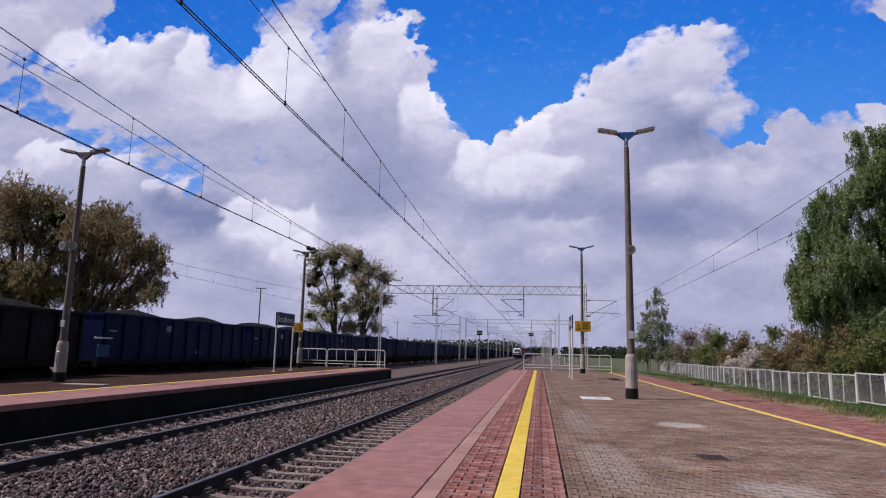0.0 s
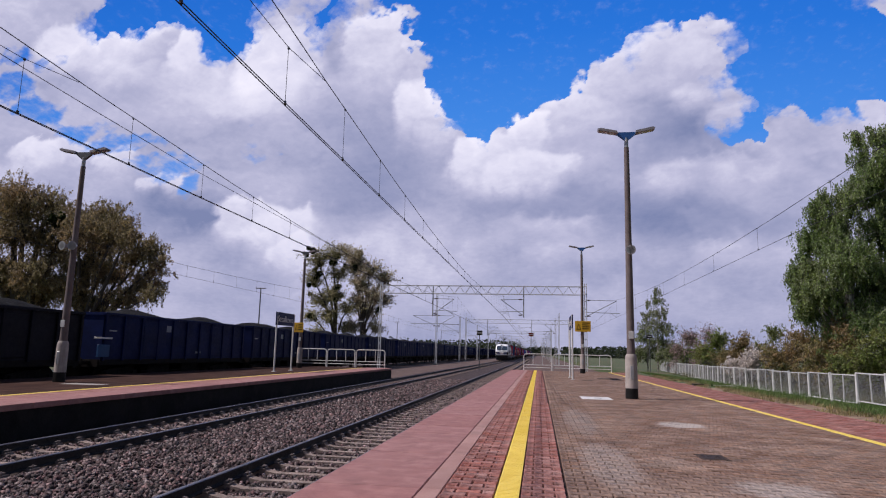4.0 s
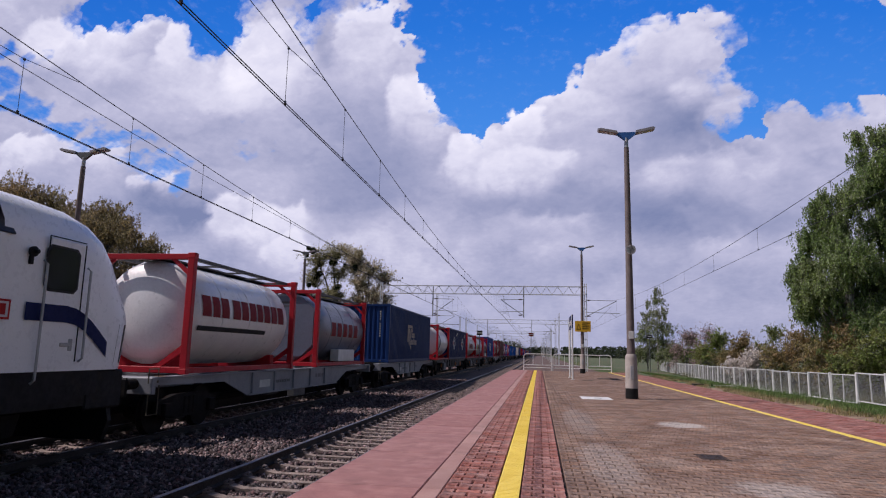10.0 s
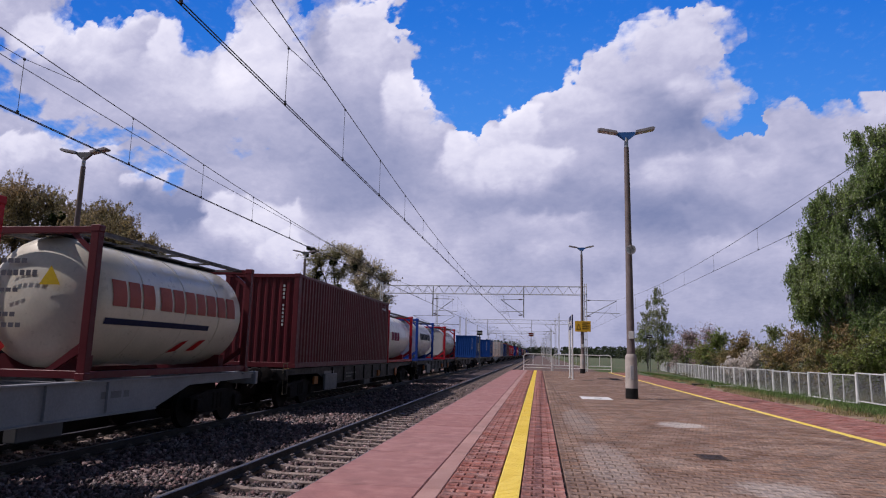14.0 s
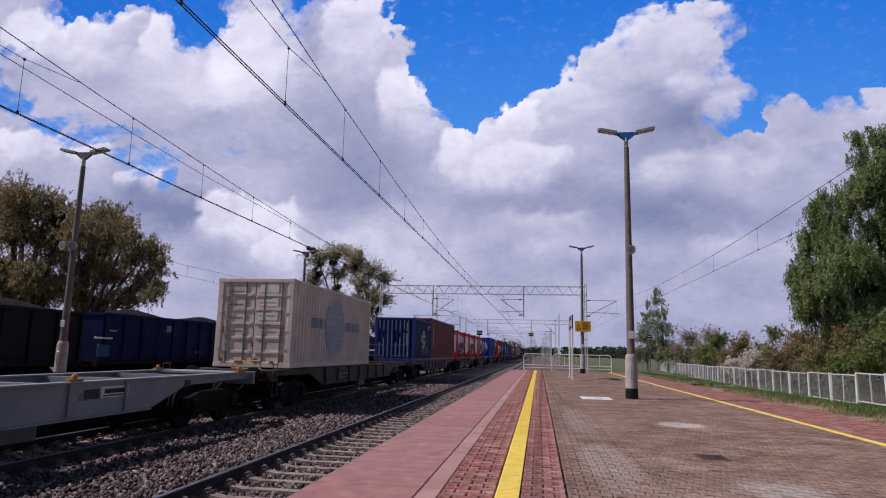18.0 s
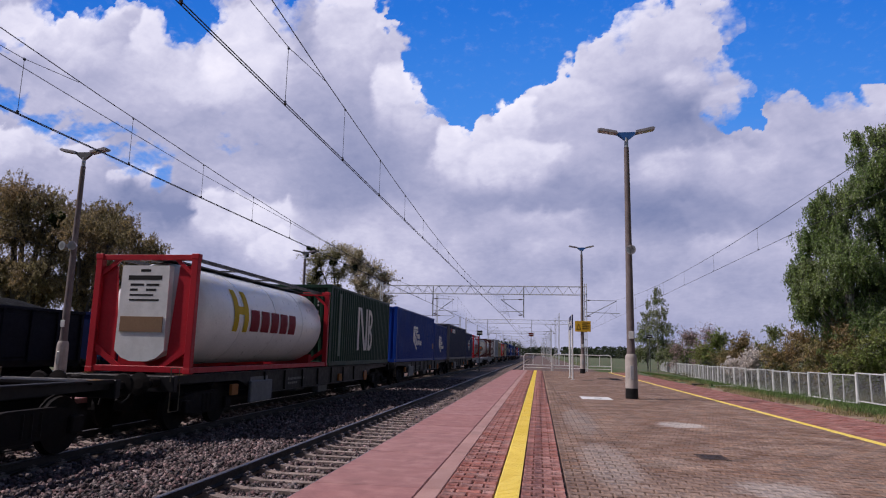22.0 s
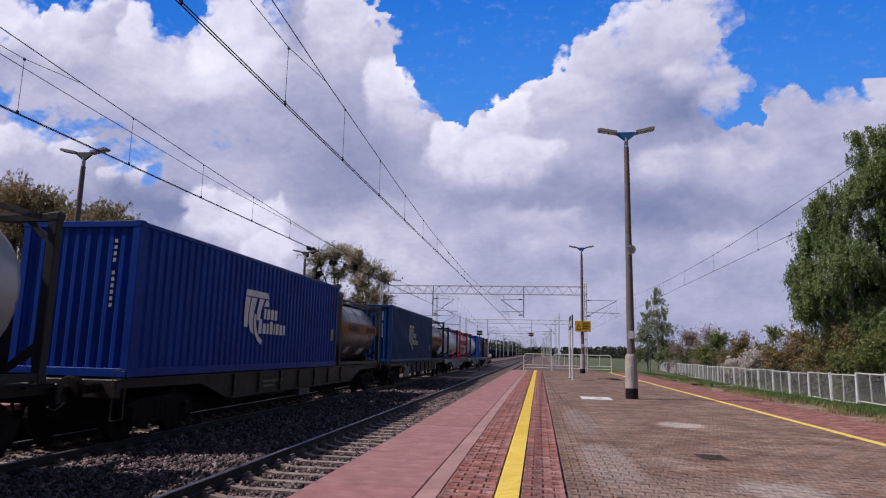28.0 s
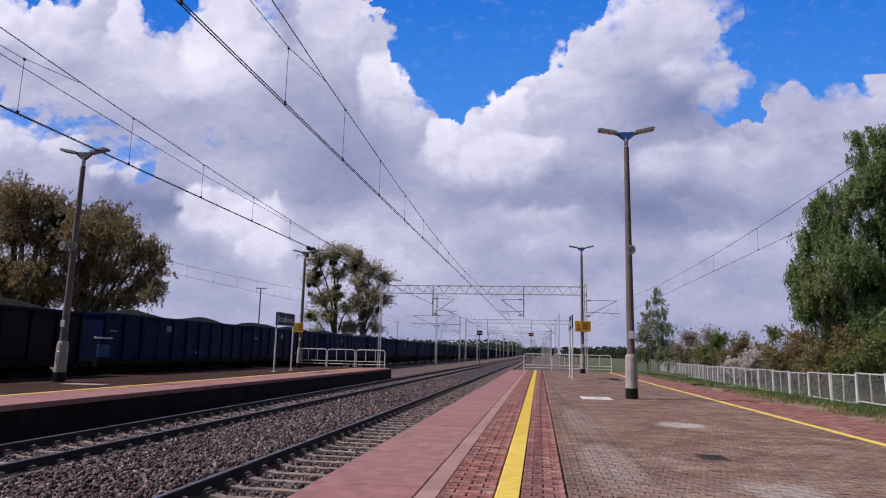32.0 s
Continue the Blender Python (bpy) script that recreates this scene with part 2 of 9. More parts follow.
# ---- mesh building ----
class Geo:
    """Gathers vertices and faces for one mesh."""

    def __init__(self):
        self.v, self.f = [], []

    def add(self, verts, faces):
        k = len(self.v)
        self.v += [tuple(p) for p in verts]
        self.f += [tuple(i + k for i in q) for q in faces]
        return self

    def box(self, x0, x1, y0, y1, z0, z1, bev=0.0):
        if bev <= 0:
            v = [(x, y, z) for z in (z0, z1) for y in (y0, y1) for x in (x0, x1)]
            return self.add(v, [(0, 2, 3, 1), (4, 5, 7, 6), (0, 1, 5, 4), (2, 6, 7, 3), (0, 4, 6, 2), (1, 3, 7, 5)])
        b = min(bev, (x1 - x0) / 2.01, (y1 - y0) / 2.01, (z1 - z0) / 2.01)

        def ring(z, c):
            return [(x0 + c, y0, z), (x1 - c, y0, z), (x1, y0 + c, z), (x1, y1 - c, z), (x1 - c, y1, z), (x0 + c, y1, z), (x0, y1 - c, z), (x0, y0 + c, z)]

        def inner(z):
            return [(x0 + b, y0 + b, z), (x1 - b, y0 + b, z), (x1 - b, y0 + b, z), (x1 - b, y1 - b, z), (x1 - b, y1 - b, z), (x0 + b, y1 - b, z), (x0 + b, y1 - b, z), (x0 + b, y0 + b, z)]
        rings = [ring(z0 + b, b), ring(z1 - b, b)]
        top, low = [(x0 + b, y0 + b, z1), (x1 - b, y0 + b, z1), (x1 - b, y1 - b, z1), (x0 + b, y1 - b, z1)], [(x0 + b, y0 + b, z0), (x1 - b, y0 + b, z0), (x1 - b, y1 - b, z0), (x0 + b, y1 - b, z0)]
        v = rings[0] + rings[1] + top + low
        f = [(i, (i + 1) % 8, 8 + (i + 1) % 8, 8 + i) for i in range(8)]
        f += [(16, 17, 18, 19), (23, 22, 21, 20)]
        for k, (a, c, d) in enumerate(((0, 1, None), (2, 3, None), (4, 5, None), (6, 7, None))):
            f += [(8 + a, 8 + c, 16 + (k + 1) % 4, 16 + k), (c, a, 20 + k, 20 + (k + 1) % 4)]
            f += [(8 + (a - 1) % 8, 8 + a, 16 + k), (a, (a - 1) % 8, 20 + k)]
        return self.add(v, f)

    def prism(self, outline, axis, a, b):
        """An outline of two coordinates, drawn out along an axis from a to b."""
        def at(p, t):
            return {"x": (t, p[0], p[1]), "y": (p[0], t, p[1]), "z": (p[0], p[1], t)}[axis]
        n = len(outline)
        v = [at(p, a) for p in outline] + [at(p, b) for p in outline]
        f = [(i, (i + 1) % n, n + (i + 1) % n, n + i) for i in range(n)] + [tuple(range(n - 1, -1, -1)), tuple(range(n, 2 * n))]
        return self.add(v, f)

    def tube(self, path, radii, sides=8, caps=True):
        path = [Vector(p) for p in path]
        if isinstance(radii, (int, float)):
            radii = [radii] * len(path)
        v, f = [], []
        for i, p in enumerate(path):
            d = (path[min(i + 1, len(path) - 1)] - path[max(i - 1, 0)]).normalized()
            up = Vector((0, 0, 1)) if abs(d.z) < 0.9 else Vector((1, 0, 0))
            a = d.cross(up).normalized()
            c = a.cross(d)
            for s in range(sides):
                w = 2 * math.pi * (s + 0.5) / sides
                v.append(p + (a * math.cos(w) + c * math.sin(w)) * radii[i])
        for i in range(len(path) - 1):
            for s in range(sides):
                f.append((i * sides + s, i * sides + (s + 1) % sides, (i + 1) * sides + (s + 1) % sides, (i + 1) * sides + s))
        if caps:
            f += [tuple(range(sides)), tuple(range((len(path) - 1) * sides, len(path) * sides))]
        return self.add(v, f)

    def lathe(self, profile, axis_a, axis_b, sides=20):
        """A turned body: rows of (distance along the axis, radius)."""
        a, b = Vector(axis_a), Vector(axis_b)
        d = (b - a).normalized()
        return self.tube([a + d * t for t, r in profile], [max(r, 0.001) for t, r in profile], sides)

    def mesh(self, name, mat, smooth=False):
        me = bpy.data.meshes.new(name)
        me.from_pydata(self.v, [], self.f)
        me.materials.append(mat)
        me.update()
        bm = bmesh.new()
        bm.from_mesh(me)
        bmesh.ops.recalc_face_normals(bm, faces=bm.faces)
        bm.to_mesh(me)
        bm.free()
        if smooth:
            me.polygons.foreach_set("use_smooth", [True] * len(me.polygons))
            me.set_sharp_from_angle(angle=radians(38))
        return me


def part(name, geo, mat, parent, label="", smooth=False, at=None):
    """One mesh object under a thing or under a part."""
    me = geo if isinstance(geo, bpy.types.Mesh) else geo.mesh(name, mat, smooth)
    ob = new(name, me)
    ob.parent = parent
    if at is not None:
        ob.matrix_local = at
    return tagged(ob, label)


def thing(name, label, category, at=None, group="", kind=""):
    ob = new(name)
    if at is not None:
        ob.matrix_world = at
    return tagged(ob, label, category, group, kind)


def solid(name, geo, mat, label, category, group="", kind="", at=None, smooth=False):
    ob = new(name, geo if isinstance(geo, bpy.types.Mesh) else geo.mesh(name, mat, smooth))
    if at is not None:
        ob.matrix_world = at
    return tagged(ob, label, category, group, kind)


def raw_mesh(name, verts, faces, mat):
    """A large mesh from arrays of equal faces."""
    me = bpy.data.meshes.new(name)
    verts, faces = np.asarray(verts, np.float32), np.asarray(faces, np.int32)
    me.vertices.add(len(verts))
    me.vertices.foreach_set("co", verts.ravel())
    k = faces.shape[1]
    me.loops.add(faces.size)
    me.loops.foreach_set("vertex_index", faces.ravel())
    me.polygons.add(len(faces))
    me.polygons.foreach_set("loop_start", np.arange(0, faces.size, k, dtype=np.int32))
    me.update(calc_edges=True)
    me.validate()
    me.materials.append(mat)
    return me


def scatter(verts, faces, places, turns, sizes):
    """Copies of a small shape at many places: arrays of points, turns about z and x, and sizes (n, 3)."""
    verts, faces = np.asarray(verts, float), np.asarray(faces)
    n = len(places)
    v = verts[None] * sizes[:, None, :]
    ca, sa, cb, sb = np.cos(turns[:, 0]), np.sin(turns[:, 0]), np.cos(turns[:, 1]), np.sin(turns[:, 1])
    x, y, z = v[..., 0], v[..., 1], v[..., 2]
    y, z = y * cb[:, None] - z * sb[:, None], y * sb[:, None] + z * cb[:, None]
    x, y = x * ca[:, None] - y * sa[:, None], x * sa[:, None] + y * ca[:, None]
    v = np.stack([x, y, z], -1) + places[:, None]
    f = faces[None] + (np.arange(n) * len(verts))[:, None, None]
    return v.reshape(-1, 3), f.reshape(-1, faces.shape[1])


rng = np.random.default_rng(7)


# ---- clouds: a leaning sheet far behind everything, drifting towards the camera and to the left ----
def value_noise(x, y, seed):
    g = np.random.default_rng(seed).random((64, 64))
    xi, yi = np.floor(x).astype(int), np.floor(y).astype(int)
    fx, fy = x - xi, y - yi
    fx, fy = fx * fx * fx * (fx * (fx * 6 - 15) + 10), fy * fy * fy * (fy * (fy * 6 - 15) + 10)
    a, b, c, d = g[xi % 64, yi % 64], g[(xi + 1) % 64, yi % 64], g[xi % 64, (yi + 1) % 64], g[(xi + 1) % 64, (yi + 1) % 64]
    return (a * (1 - fx) + b * fx) * (1 - fy) + (c * (1 - fx) + d * fx) * fy


def billow(x, y, seed, octaves=6, gain=0.55):
    """Rounded lumps with dark creases between them."""
    total, amp, norm_ = 0, 1.0, 0
    for o in range(octaves):
        total = total + amp * np.sqrt(np.abs(2 * value_noise(x, y, seed + o) - 1) + 0.01)
        norm_ += amp
        x, y, amp = x * 2.03 + 5.1 + 0.3 * y, y * 2.03 + 1.7 - 0.3 * x, amp * gain
    return total / norm_


def fbm(x, y, seed, octaves=5, gain=0.5):
    total, amp, norm_ = 0, 1.0, 0
    for o in range(octaves):
        total = total + amp * value_noise(x, y, seed + o)
        norm_ += amp
        x, y, amp = x * 2.1 + 3.3, y * 2.1 + 7.7, amp * gain
    return total / norm_


# open sky: (across, up, half width, half height, depth), as tangents of the angles from the track's direction
OPEN_SKY = [(-0.074, 0.551, 0.156, 0.142, 1), (-0.107, 0.445, 0.075, 0.097, 1), (-0.127, 0.378, 0.031, 0.048, 1), (0.022, 0.611, 0.147, 0.124, 1), (0.1, 0.674, 0.439, 0.136, 1), (0.394, 0.51, 0.105, 0.118, 1),
            (0.377, 0.421, 0.06, 0.047, 1), (0.307, 0.34, 0.035, 0.018, 0.75), (0.323, 0.367, 0.013, 0.022, 0.7), (0.461, 0.476, 0.158, 0.092, 1), (-0.069, 0.413, 0.036, 0.039, 1), (-0.694, 0.657, 0.178, 0.07, 1),
            (-0.793, 0.62, 0.098, 0.052, 1), (-0.599, 0.597, 0.064, 0.068, 1), (-0.863, 0.591, 0.018, 0.038, 0.9), (-0.399, 0.62, 0.018, 0.064, 0.95), (-0.183, 0.557, 0.066, 0.072, 1)]
HAZY_GAPS = [(-1.042, 0.476, 0.072, 0.038, 0.6), (-0.958, 0.427, 0.07, 0.033, 0.66), (-0.857, 0.392, 0.077, 0.023, 0.6), (-0.673, 0.313, 0.073, 0.022, 0.45), (-0.764, 0.357, 0.08, 0.021, 0.45), (-0.512, 0.358, 0.047, 0.034, 0.3),
            (-1.04, 0.548, 0.035, 0.025, 0.45), (-0.961, 0.527, 0.035, 0.02, 0.42), (-0.624, 0.281, 0.014, 0.016, 0.5)]
# sunlit heaps and shaded bases of the clouds: (across, up, half width, half height)
LIT_HEAPS = [(-0.899, 0.345, 0.098, 0.030), (-0.774, 0.332, 0.053, 0.023), (-0.667, 0.289, 0.053, 0.019), (-0.500, 0.215, 0.072, 0.052), (-0.440, 0.195, 0.075, 0.050), (-0.412, 0.157, 0.053, 0.035), (-0.847, 0.562, 0.134, 0.061), (-0.654, 0.541, 0.049, 0.052),
             (-0.470, 0.490, 0.085, 0.096), (-0.300, 0.533, 0.067, 0.070), (-0.198, 0.413, 0.062, 0.066), (-0.151, 0.426, 0.025, 0.048), (-0.093, 0.318, 0.071, 0.048), (-0.026, 0.369, 0.037, 0.042), (-0.021, 0.298, 0.067, 0.044)]
LIT_DOMES = [(0.068, 0.418, 0.080, 0.079), (0.140, 0.496, 0.071, 0.061), (0.239, 0.491, 0.049, 0.057), (0.236, 0.420, 0.031, 0.024), (0.297, 0.368, 0.049, 0.039), (0.415, 0.333, 0.116, 0.054), (0.490, 0.340, 0.080, 0.061),
             (0.317, 0.291, 0.080, 0.030), (0.023, 0.202, 0.080, 0.019), (0.273, 0.162, 0.043, 0.024), (-0.109, 0.157, 0.049, 0.023), (0.010, 0.162, 0.045, 0.019), (0.202, 0.285, 0.053, 0.026)]
SHADED_BASES = [(-0.651, 0.238, 0.071, 0.035, 0.42), (-0.592, 0.215, 0.030, 0.023, 0.25), (-0.311, 0.358, 0.080, 0.083, 0.12), (-0.231, 0.274, 0.080, 0.052, 0.18), (-0.365, 0.266, 0.080, 0.044, 0.10), (0.197, 0.366, 0.085, 0.044, 0.38),
                (0.271, 0.341, 0.053, 0.026, 0.20), (0.092, 0.259, 0.107, 0.035, 0.28), (-0.074, 0.243, 0.089, 0.030, 0.12), (0.167, 0.214, 0.098, 0.026, 0.20), (0.373, 0.281, 0.125, 0.031, 0.22), (0.140, 0.127, 0.169, 0.023, 0.20),
                (0.329, 0.204, 0.134, 0.026, 0.26), (-0.849, 0.485, 0.053, 0.035, 0.15), (0.430, 0.345, 0.130, 0.045, 0.30)]  # the last: how much darker
SKY_GAIN = 1.42


def soft_step(v, lo, hi):
    t = np.clip((v - lo) / (hi - lo), 0, 1)
    return t * t * (3 - 2 * t)


def sky_fields(a, b, gaps, hazy):
    """How much cloud there is and how bright it is: open gaps with heaped, frayed rims."""
    r = np.random.default_rng(17)
    da, db = a[0, 1] - a[0, 0], b[1, 0] - b[0, 0]
    wa = a + 0.05 * (fbm(a * 9, b * 9, 3) - 0.5) + 0.022 * (fbm(a * 34, b * 34, 13, 5, 0.6) - 0.5)
    wb = b + 0.05 * (fbm(a * 9 + 9, b * 9, 5) - 0.5) + 0.022 * (fbm(a * 34 + 5, b * 34, 15, 5, 0.6) - 0.5)

    def opening(list_):
        o = np.full_like(a, -0.8)
        for x, z, rx, rz, depth in list_:
            o = np.maximum(o, np.minimum((1.0 - np.hypot((wa - x) / rx, (wb - z) / rz)) * min(1.0, min(rx, rz) / 0.05 + 0.25), depth - 0.3))
        return o
    body = -opening(gaps) - 0.06                  # above 0: cloud
    # puffs heaped on the rims, large first, small ones on the large
    dome = np.full_like(a, -1.0)
    glow = np.zeros_like(a)
    spots = np.argwhere((body > -0.02) & (body < 0.26) & (b > 0.1))
    for radius, count in ((0.030, 110), (0.017, 500), (0.009, 1800), (0.005, 3200)):
        for j, i in spots[r.integers(0, len(spots), count)]:
            rr = radius * r.uniform(0.6, 1.3)
            w, h = int(rr / da) + 2, int(rr / db) + 2
            s = (slice(max(j - h, 0), j + h + 1), slice(max(i - w, 0), i + w + 1))
            q = np.hypot(wa[s] - wa[j, i], wb[s] - wb[j, i]) / rr
            d = 1 - q * q
            up = ((b[s] - b[j, i]) * 0.8 - (a[s] - a[j, i]) * 0.45) / rr
            top = body[j, i] * 1.1 + rr * 3 * d
            win = (d > 0) & (top > dome[s])
            dome[s] = np.where(win, top, dome[s])
            glow[s] = np.where(win, 0.5 * glow[s] + 0.5 * up, glow[s])
    for k in range(2):
        glow = (glow + np.roll(glow, 1, 0) + np.roll(glow, -1, 0) + np.roll(glow, 1, 1) + np.roll(glow, -1, 1)) / 5
    ragged = fbm(a * 42, b * 42, 61, 5, 0.62) - 0.5
    thick = np.maximum(body - 0.02, dome * 0.8) + 0.22 * ragged
    soft = 0.05 + 0.30 * soft_step(fbm(a * 5 + 3, b * 5, 88), 0.40, 0.72)
    veil = opening(hazy)
    cover = np.clip(thick / soft, -1.0, 1.35) - 1.15 * soft_step(veil + 0.9 * (fbm(a * 14, b * 22, 93, 6, 0.6) - 0.5), -0.25, 0.42)
    cover = np.maximum(cover, 0.9 * soft_step(b, 0.10, 0.0))
    # lumpy coordinates: heaps have rounded, cauliflower outlines
    la = a + 0.045 * (billow(a * 11, b * 11, 31, 6) - 0.5) + 0.03 * (fbm(a * 6, b * 8, 19) - 0.5)
    lb = b + 0.045 * (billow(a * 11 + 4, b * 11 + 8, 37, 6) - 0.5) + 0.03 * (fbm(a * 6 + 5, b * 8, 23) - 0.5)
    drift = fbm(wa * 4.2 + 0.8 * wb, wb * 11, 77, 6, 0.52) - 0.5
    fine = fbm(wa * 17, wb * 26, 41, 6, 0.6) - 0.5
    relief = billow(wa * 15 - 0.012, wb * 19 + 0.012, 51, 5) - billow(wa * 15 + 0.25, wb * 19 - 0.3, 51, 5)
    light = 0.48 + 0.50 * drift + 0.22 * fine
    for x, z, rx, rz, dark in SHADED_BASES:
        q = np.exp(-(((la - x) / (rx * 1.3)) ** 2 + ((lb - z) / (rz * 1.3)) ** 2))
        light = light - dark * q
    for list_, tone, strength, width in ((LIT_DOMES, 0.60, 0.62, 0.70), (LIT_HEAPS, 0.75, 0.85, 0.24)):
        for x, z, rx, rz in list_:
            u, v = (la - x) / rx, (lb - z) / rz
            h = 1.15 - np.hypot(u, np.where(v > 0, v, v * 0.7))
            edge = width + 0.7 * soft_step(-v + 0.4 * u, -0.45, 0.8)
            alpha = strength * soft_step(h / edge, -0.1, 1.0)
            own = tone + 0.13 * np.clip(v * 0.7 - u * 0.5, -1, 1) + 0.42 * drift + 0.18 * fine + 0.10 * relief
            light = np.where(own > light, light * (1 - alpha) + own * alpha, light)
    rim = np.exp(-np.clip(body, 0, None) / 0.16)
    light = light + 0.11 * rim + 0.20 * glow * rim + 0.06 * relief * soft_step(light, 0.45, 0.8)
    return cover, light - 0.13 * soft_step(b, 0.16, 0.02)


def cloud_sheet():
    na, nb, lean, far = 900, 420, 3.0, 3400.0
    a, b = np.meshgrid(np.linspace(-1.28, 0.76, na), np.linspace(-0.012, 0.85, nb))
    y = far / (1 + lean * b)
    co = np.stack([a * y, y, EYE.z + b * y], -1).reshape(-1, 3)
    cover, light = sky_fields(a, b, OPEN_SKY, HAZY_GAPS)
    i = np.arange(nb - 1)[:, None] * na + np.arange(na - 1)[None]
    me = raw_mesh("clouds", co, np.stack([i, i + 1, i + na + 1, i + na], -1).reshape(-1, 4), None)
    me.materials.clear()
    for key, val in (("cover", cover), ("light", np.clip(light, -0.2, 1.2)), ("up", b)):
        me.attributes.new(key, "FLOAT", "POINT").data.foreach_set("value", val.astype(np.float32).ravel())
    m = bpy.data.materials.new("cloudy_sky")
    m.use_nodes = True
    n, l = m.node_tree.nodes, m.node_tree.links
    n.remove(n["Principled BSDF"])
    m.cycles.emission_sampling = "NONE"

    def attr(key):
        t = n.new("ShaderNodeAttribute")
        t.attribute_name = key
        return t.outputs["Fac"]

    def ramp(src, stops):
        r = n.new("ShaderNodeValToRGB")
        while len(r.color_ramp.elements) < len(stops):
            r.color_ramp.elements.new(0.5)
        for e, (p, c) in zip(r.color_ramp.elements, stops):
            e.position, e.color = p, (*c, 1)
        l.new(src, r.inputs[0])
        return r.outputs[0]
    co = n.new("ShaderNodeTexCoord")
    fleck = n.new("ShaderNodeTexNoise")
    fleck.inputs["Scale"].default_value, fleck.inputs["Detail"].default_value, fleck.inputs["Roughness"].default_value = 0.035, 6.0, 0.62
    l.new(co.outputs["Object"], fleck.inputs["Vector"])

    def grained(key, amount, step):
        """A field with fine frayed detail added."""
        t = n.new("ShaderNodeMath")
        t.operation = "MULTIPLY_ADD"
        l.new(fleck.outputs["Fac"], t.inputs[0])
        t.inputs[1].default_value = amount
        shift = n.new("ShaderNodeMath")
        shift.operation = "SUBTRACT"
        l.new(attr(key), shift.inputs[0])
        shift.inputs[1].default_value = amount / 2
        l.new(shift.outputs[0], t.inputs[2])
        if not step:
            return t.outputs[0]
        e = n.new("ShaderNodeMapRange")
        e.interpolation_type = "SMOOTHSTEP"
        l.new(t.outputs[0], e.inputs[0])
        return e.outputs[0]
    blue = ramp(attr("up"), [(0.0, (0.34, 0.43, 0.66)), (0.14, (0.22, 0.38, 0.72)), (0.36, (0.050, 0.245, 0.70)), (0.55, (0.017, 0.170, 0.62)), (0.75, (0.010, 0.125, 0.53))])
    white = ramp(grained("light", 0.16, False), [(0.0, (0.185, 0.23, 0.38)), (0.28, (0.31, 0.345, 0.49)), (0.50, (0.45, 0.475, 0.61)), (0.74, (0.66, 0.685, 0.785)), (1.0, (0.83, 0.85, 0.905))])
    mix = n.new("ShaderNodeMix")
    mix.data_type = "RGBA"
    l.new(grained("cover", 0.9, True), mix.inputs[0])
    l.new(blue, mix.inputs[6])
    l.new(white, mix.inputs[7])
    em = n.new("ShaderNodeEmission")
    l.new(mix.outputs[2], em.inputs[0])
    em.inputs[1].default_value = SKY_GAIN
    l.new(em.outputs[0], n["Material Output"].inputs[0])
    me.materials.append(m)
    me.polygons.foreach_set("use_smooth", [True] * len(me.polygons))
    return tagged(new("backdrop", me), "blue spring sky with drifting white and grey cumulus clouds", "sky", kind="structure")


clouds = cloud_sheet()


# ---- ground, track beds, platforms ----
def ground_sheet():
    xs_ = [-3400, -1500, -600, -200, -60, -24, -22.5, -20.9, -17.2, -16.9, -10.6, -6.1, -1.9, 6.72, 6.84, 7.4, 8.4, 10.5, 13.0, 20, 60, 200, 600, 1500, 3300]
    lv = [-1.4, -1.4, -1.3, -1.2, -1.1, -1.05, -1.0, -0.93, -0.93, -0.93, -0.93, -0.93, -0.93, -0.93, -0.05, 0.01, -0.09, -0.35, -0.44, -0.5, -0.8, -1.0, -1.2, -1.4, -1.4]
    ys_ = [-300, -60, 0, 30, 60, 120, 250, 500, 1000, 2000, 3350]
    v = [(x, y, z - 0.012) for y in ys_ for x, z in zip(xs_, lv)]
    n = len(xs_)
    f = [(j * n + i, j * n + i + 1, (j + 1) * n + i + 1, (j + 1) * n + i) for j in range(len(ys_) - 1) for i in range(n - 1)]
    g = Geo().add(v, f)
    return solid("ground", g, FIELD, "flat green spring field reaching the horizon", "ground", kind="structure")


ground_sheet()
STONES = []


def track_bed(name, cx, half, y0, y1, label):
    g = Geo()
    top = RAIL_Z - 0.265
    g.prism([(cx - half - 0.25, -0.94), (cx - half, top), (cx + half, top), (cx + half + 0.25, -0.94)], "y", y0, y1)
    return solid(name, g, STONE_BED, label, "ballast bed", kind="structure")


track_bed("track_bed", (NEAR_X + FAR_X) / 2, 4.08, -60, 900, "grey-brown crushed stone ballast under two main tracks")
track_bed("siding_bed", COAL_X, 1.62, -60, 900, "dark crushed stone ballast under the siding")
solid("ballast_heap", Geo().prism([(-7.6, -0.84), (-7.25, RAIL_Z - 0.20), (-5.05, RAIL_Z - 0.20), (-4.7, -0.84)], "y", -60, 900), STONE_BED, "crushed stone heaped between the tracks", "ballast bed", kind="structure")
g = Geo().box(LEFT_BACK, LEFT_EDGE, 45.3, 900, -0.95, -0.70)
solid("earth_strip", g, EARTH, "bare brown earth strip between the tracks", "ground", kind="structure")
g = Geo().box(-34.0, -20.95, -60, 700, -1.3, -0.88)
solid("yard_strip", g, STONE_BED, "bare dark earth beside the siding", "ground", kind="structure")
g = Geo().box(-2.0, 12.0, 50.6, 900, -0.95, -0.62)
solid("cinder_strip", g, EARTH, "bare brown earth beyond the platform end", "ground", kind="structure")

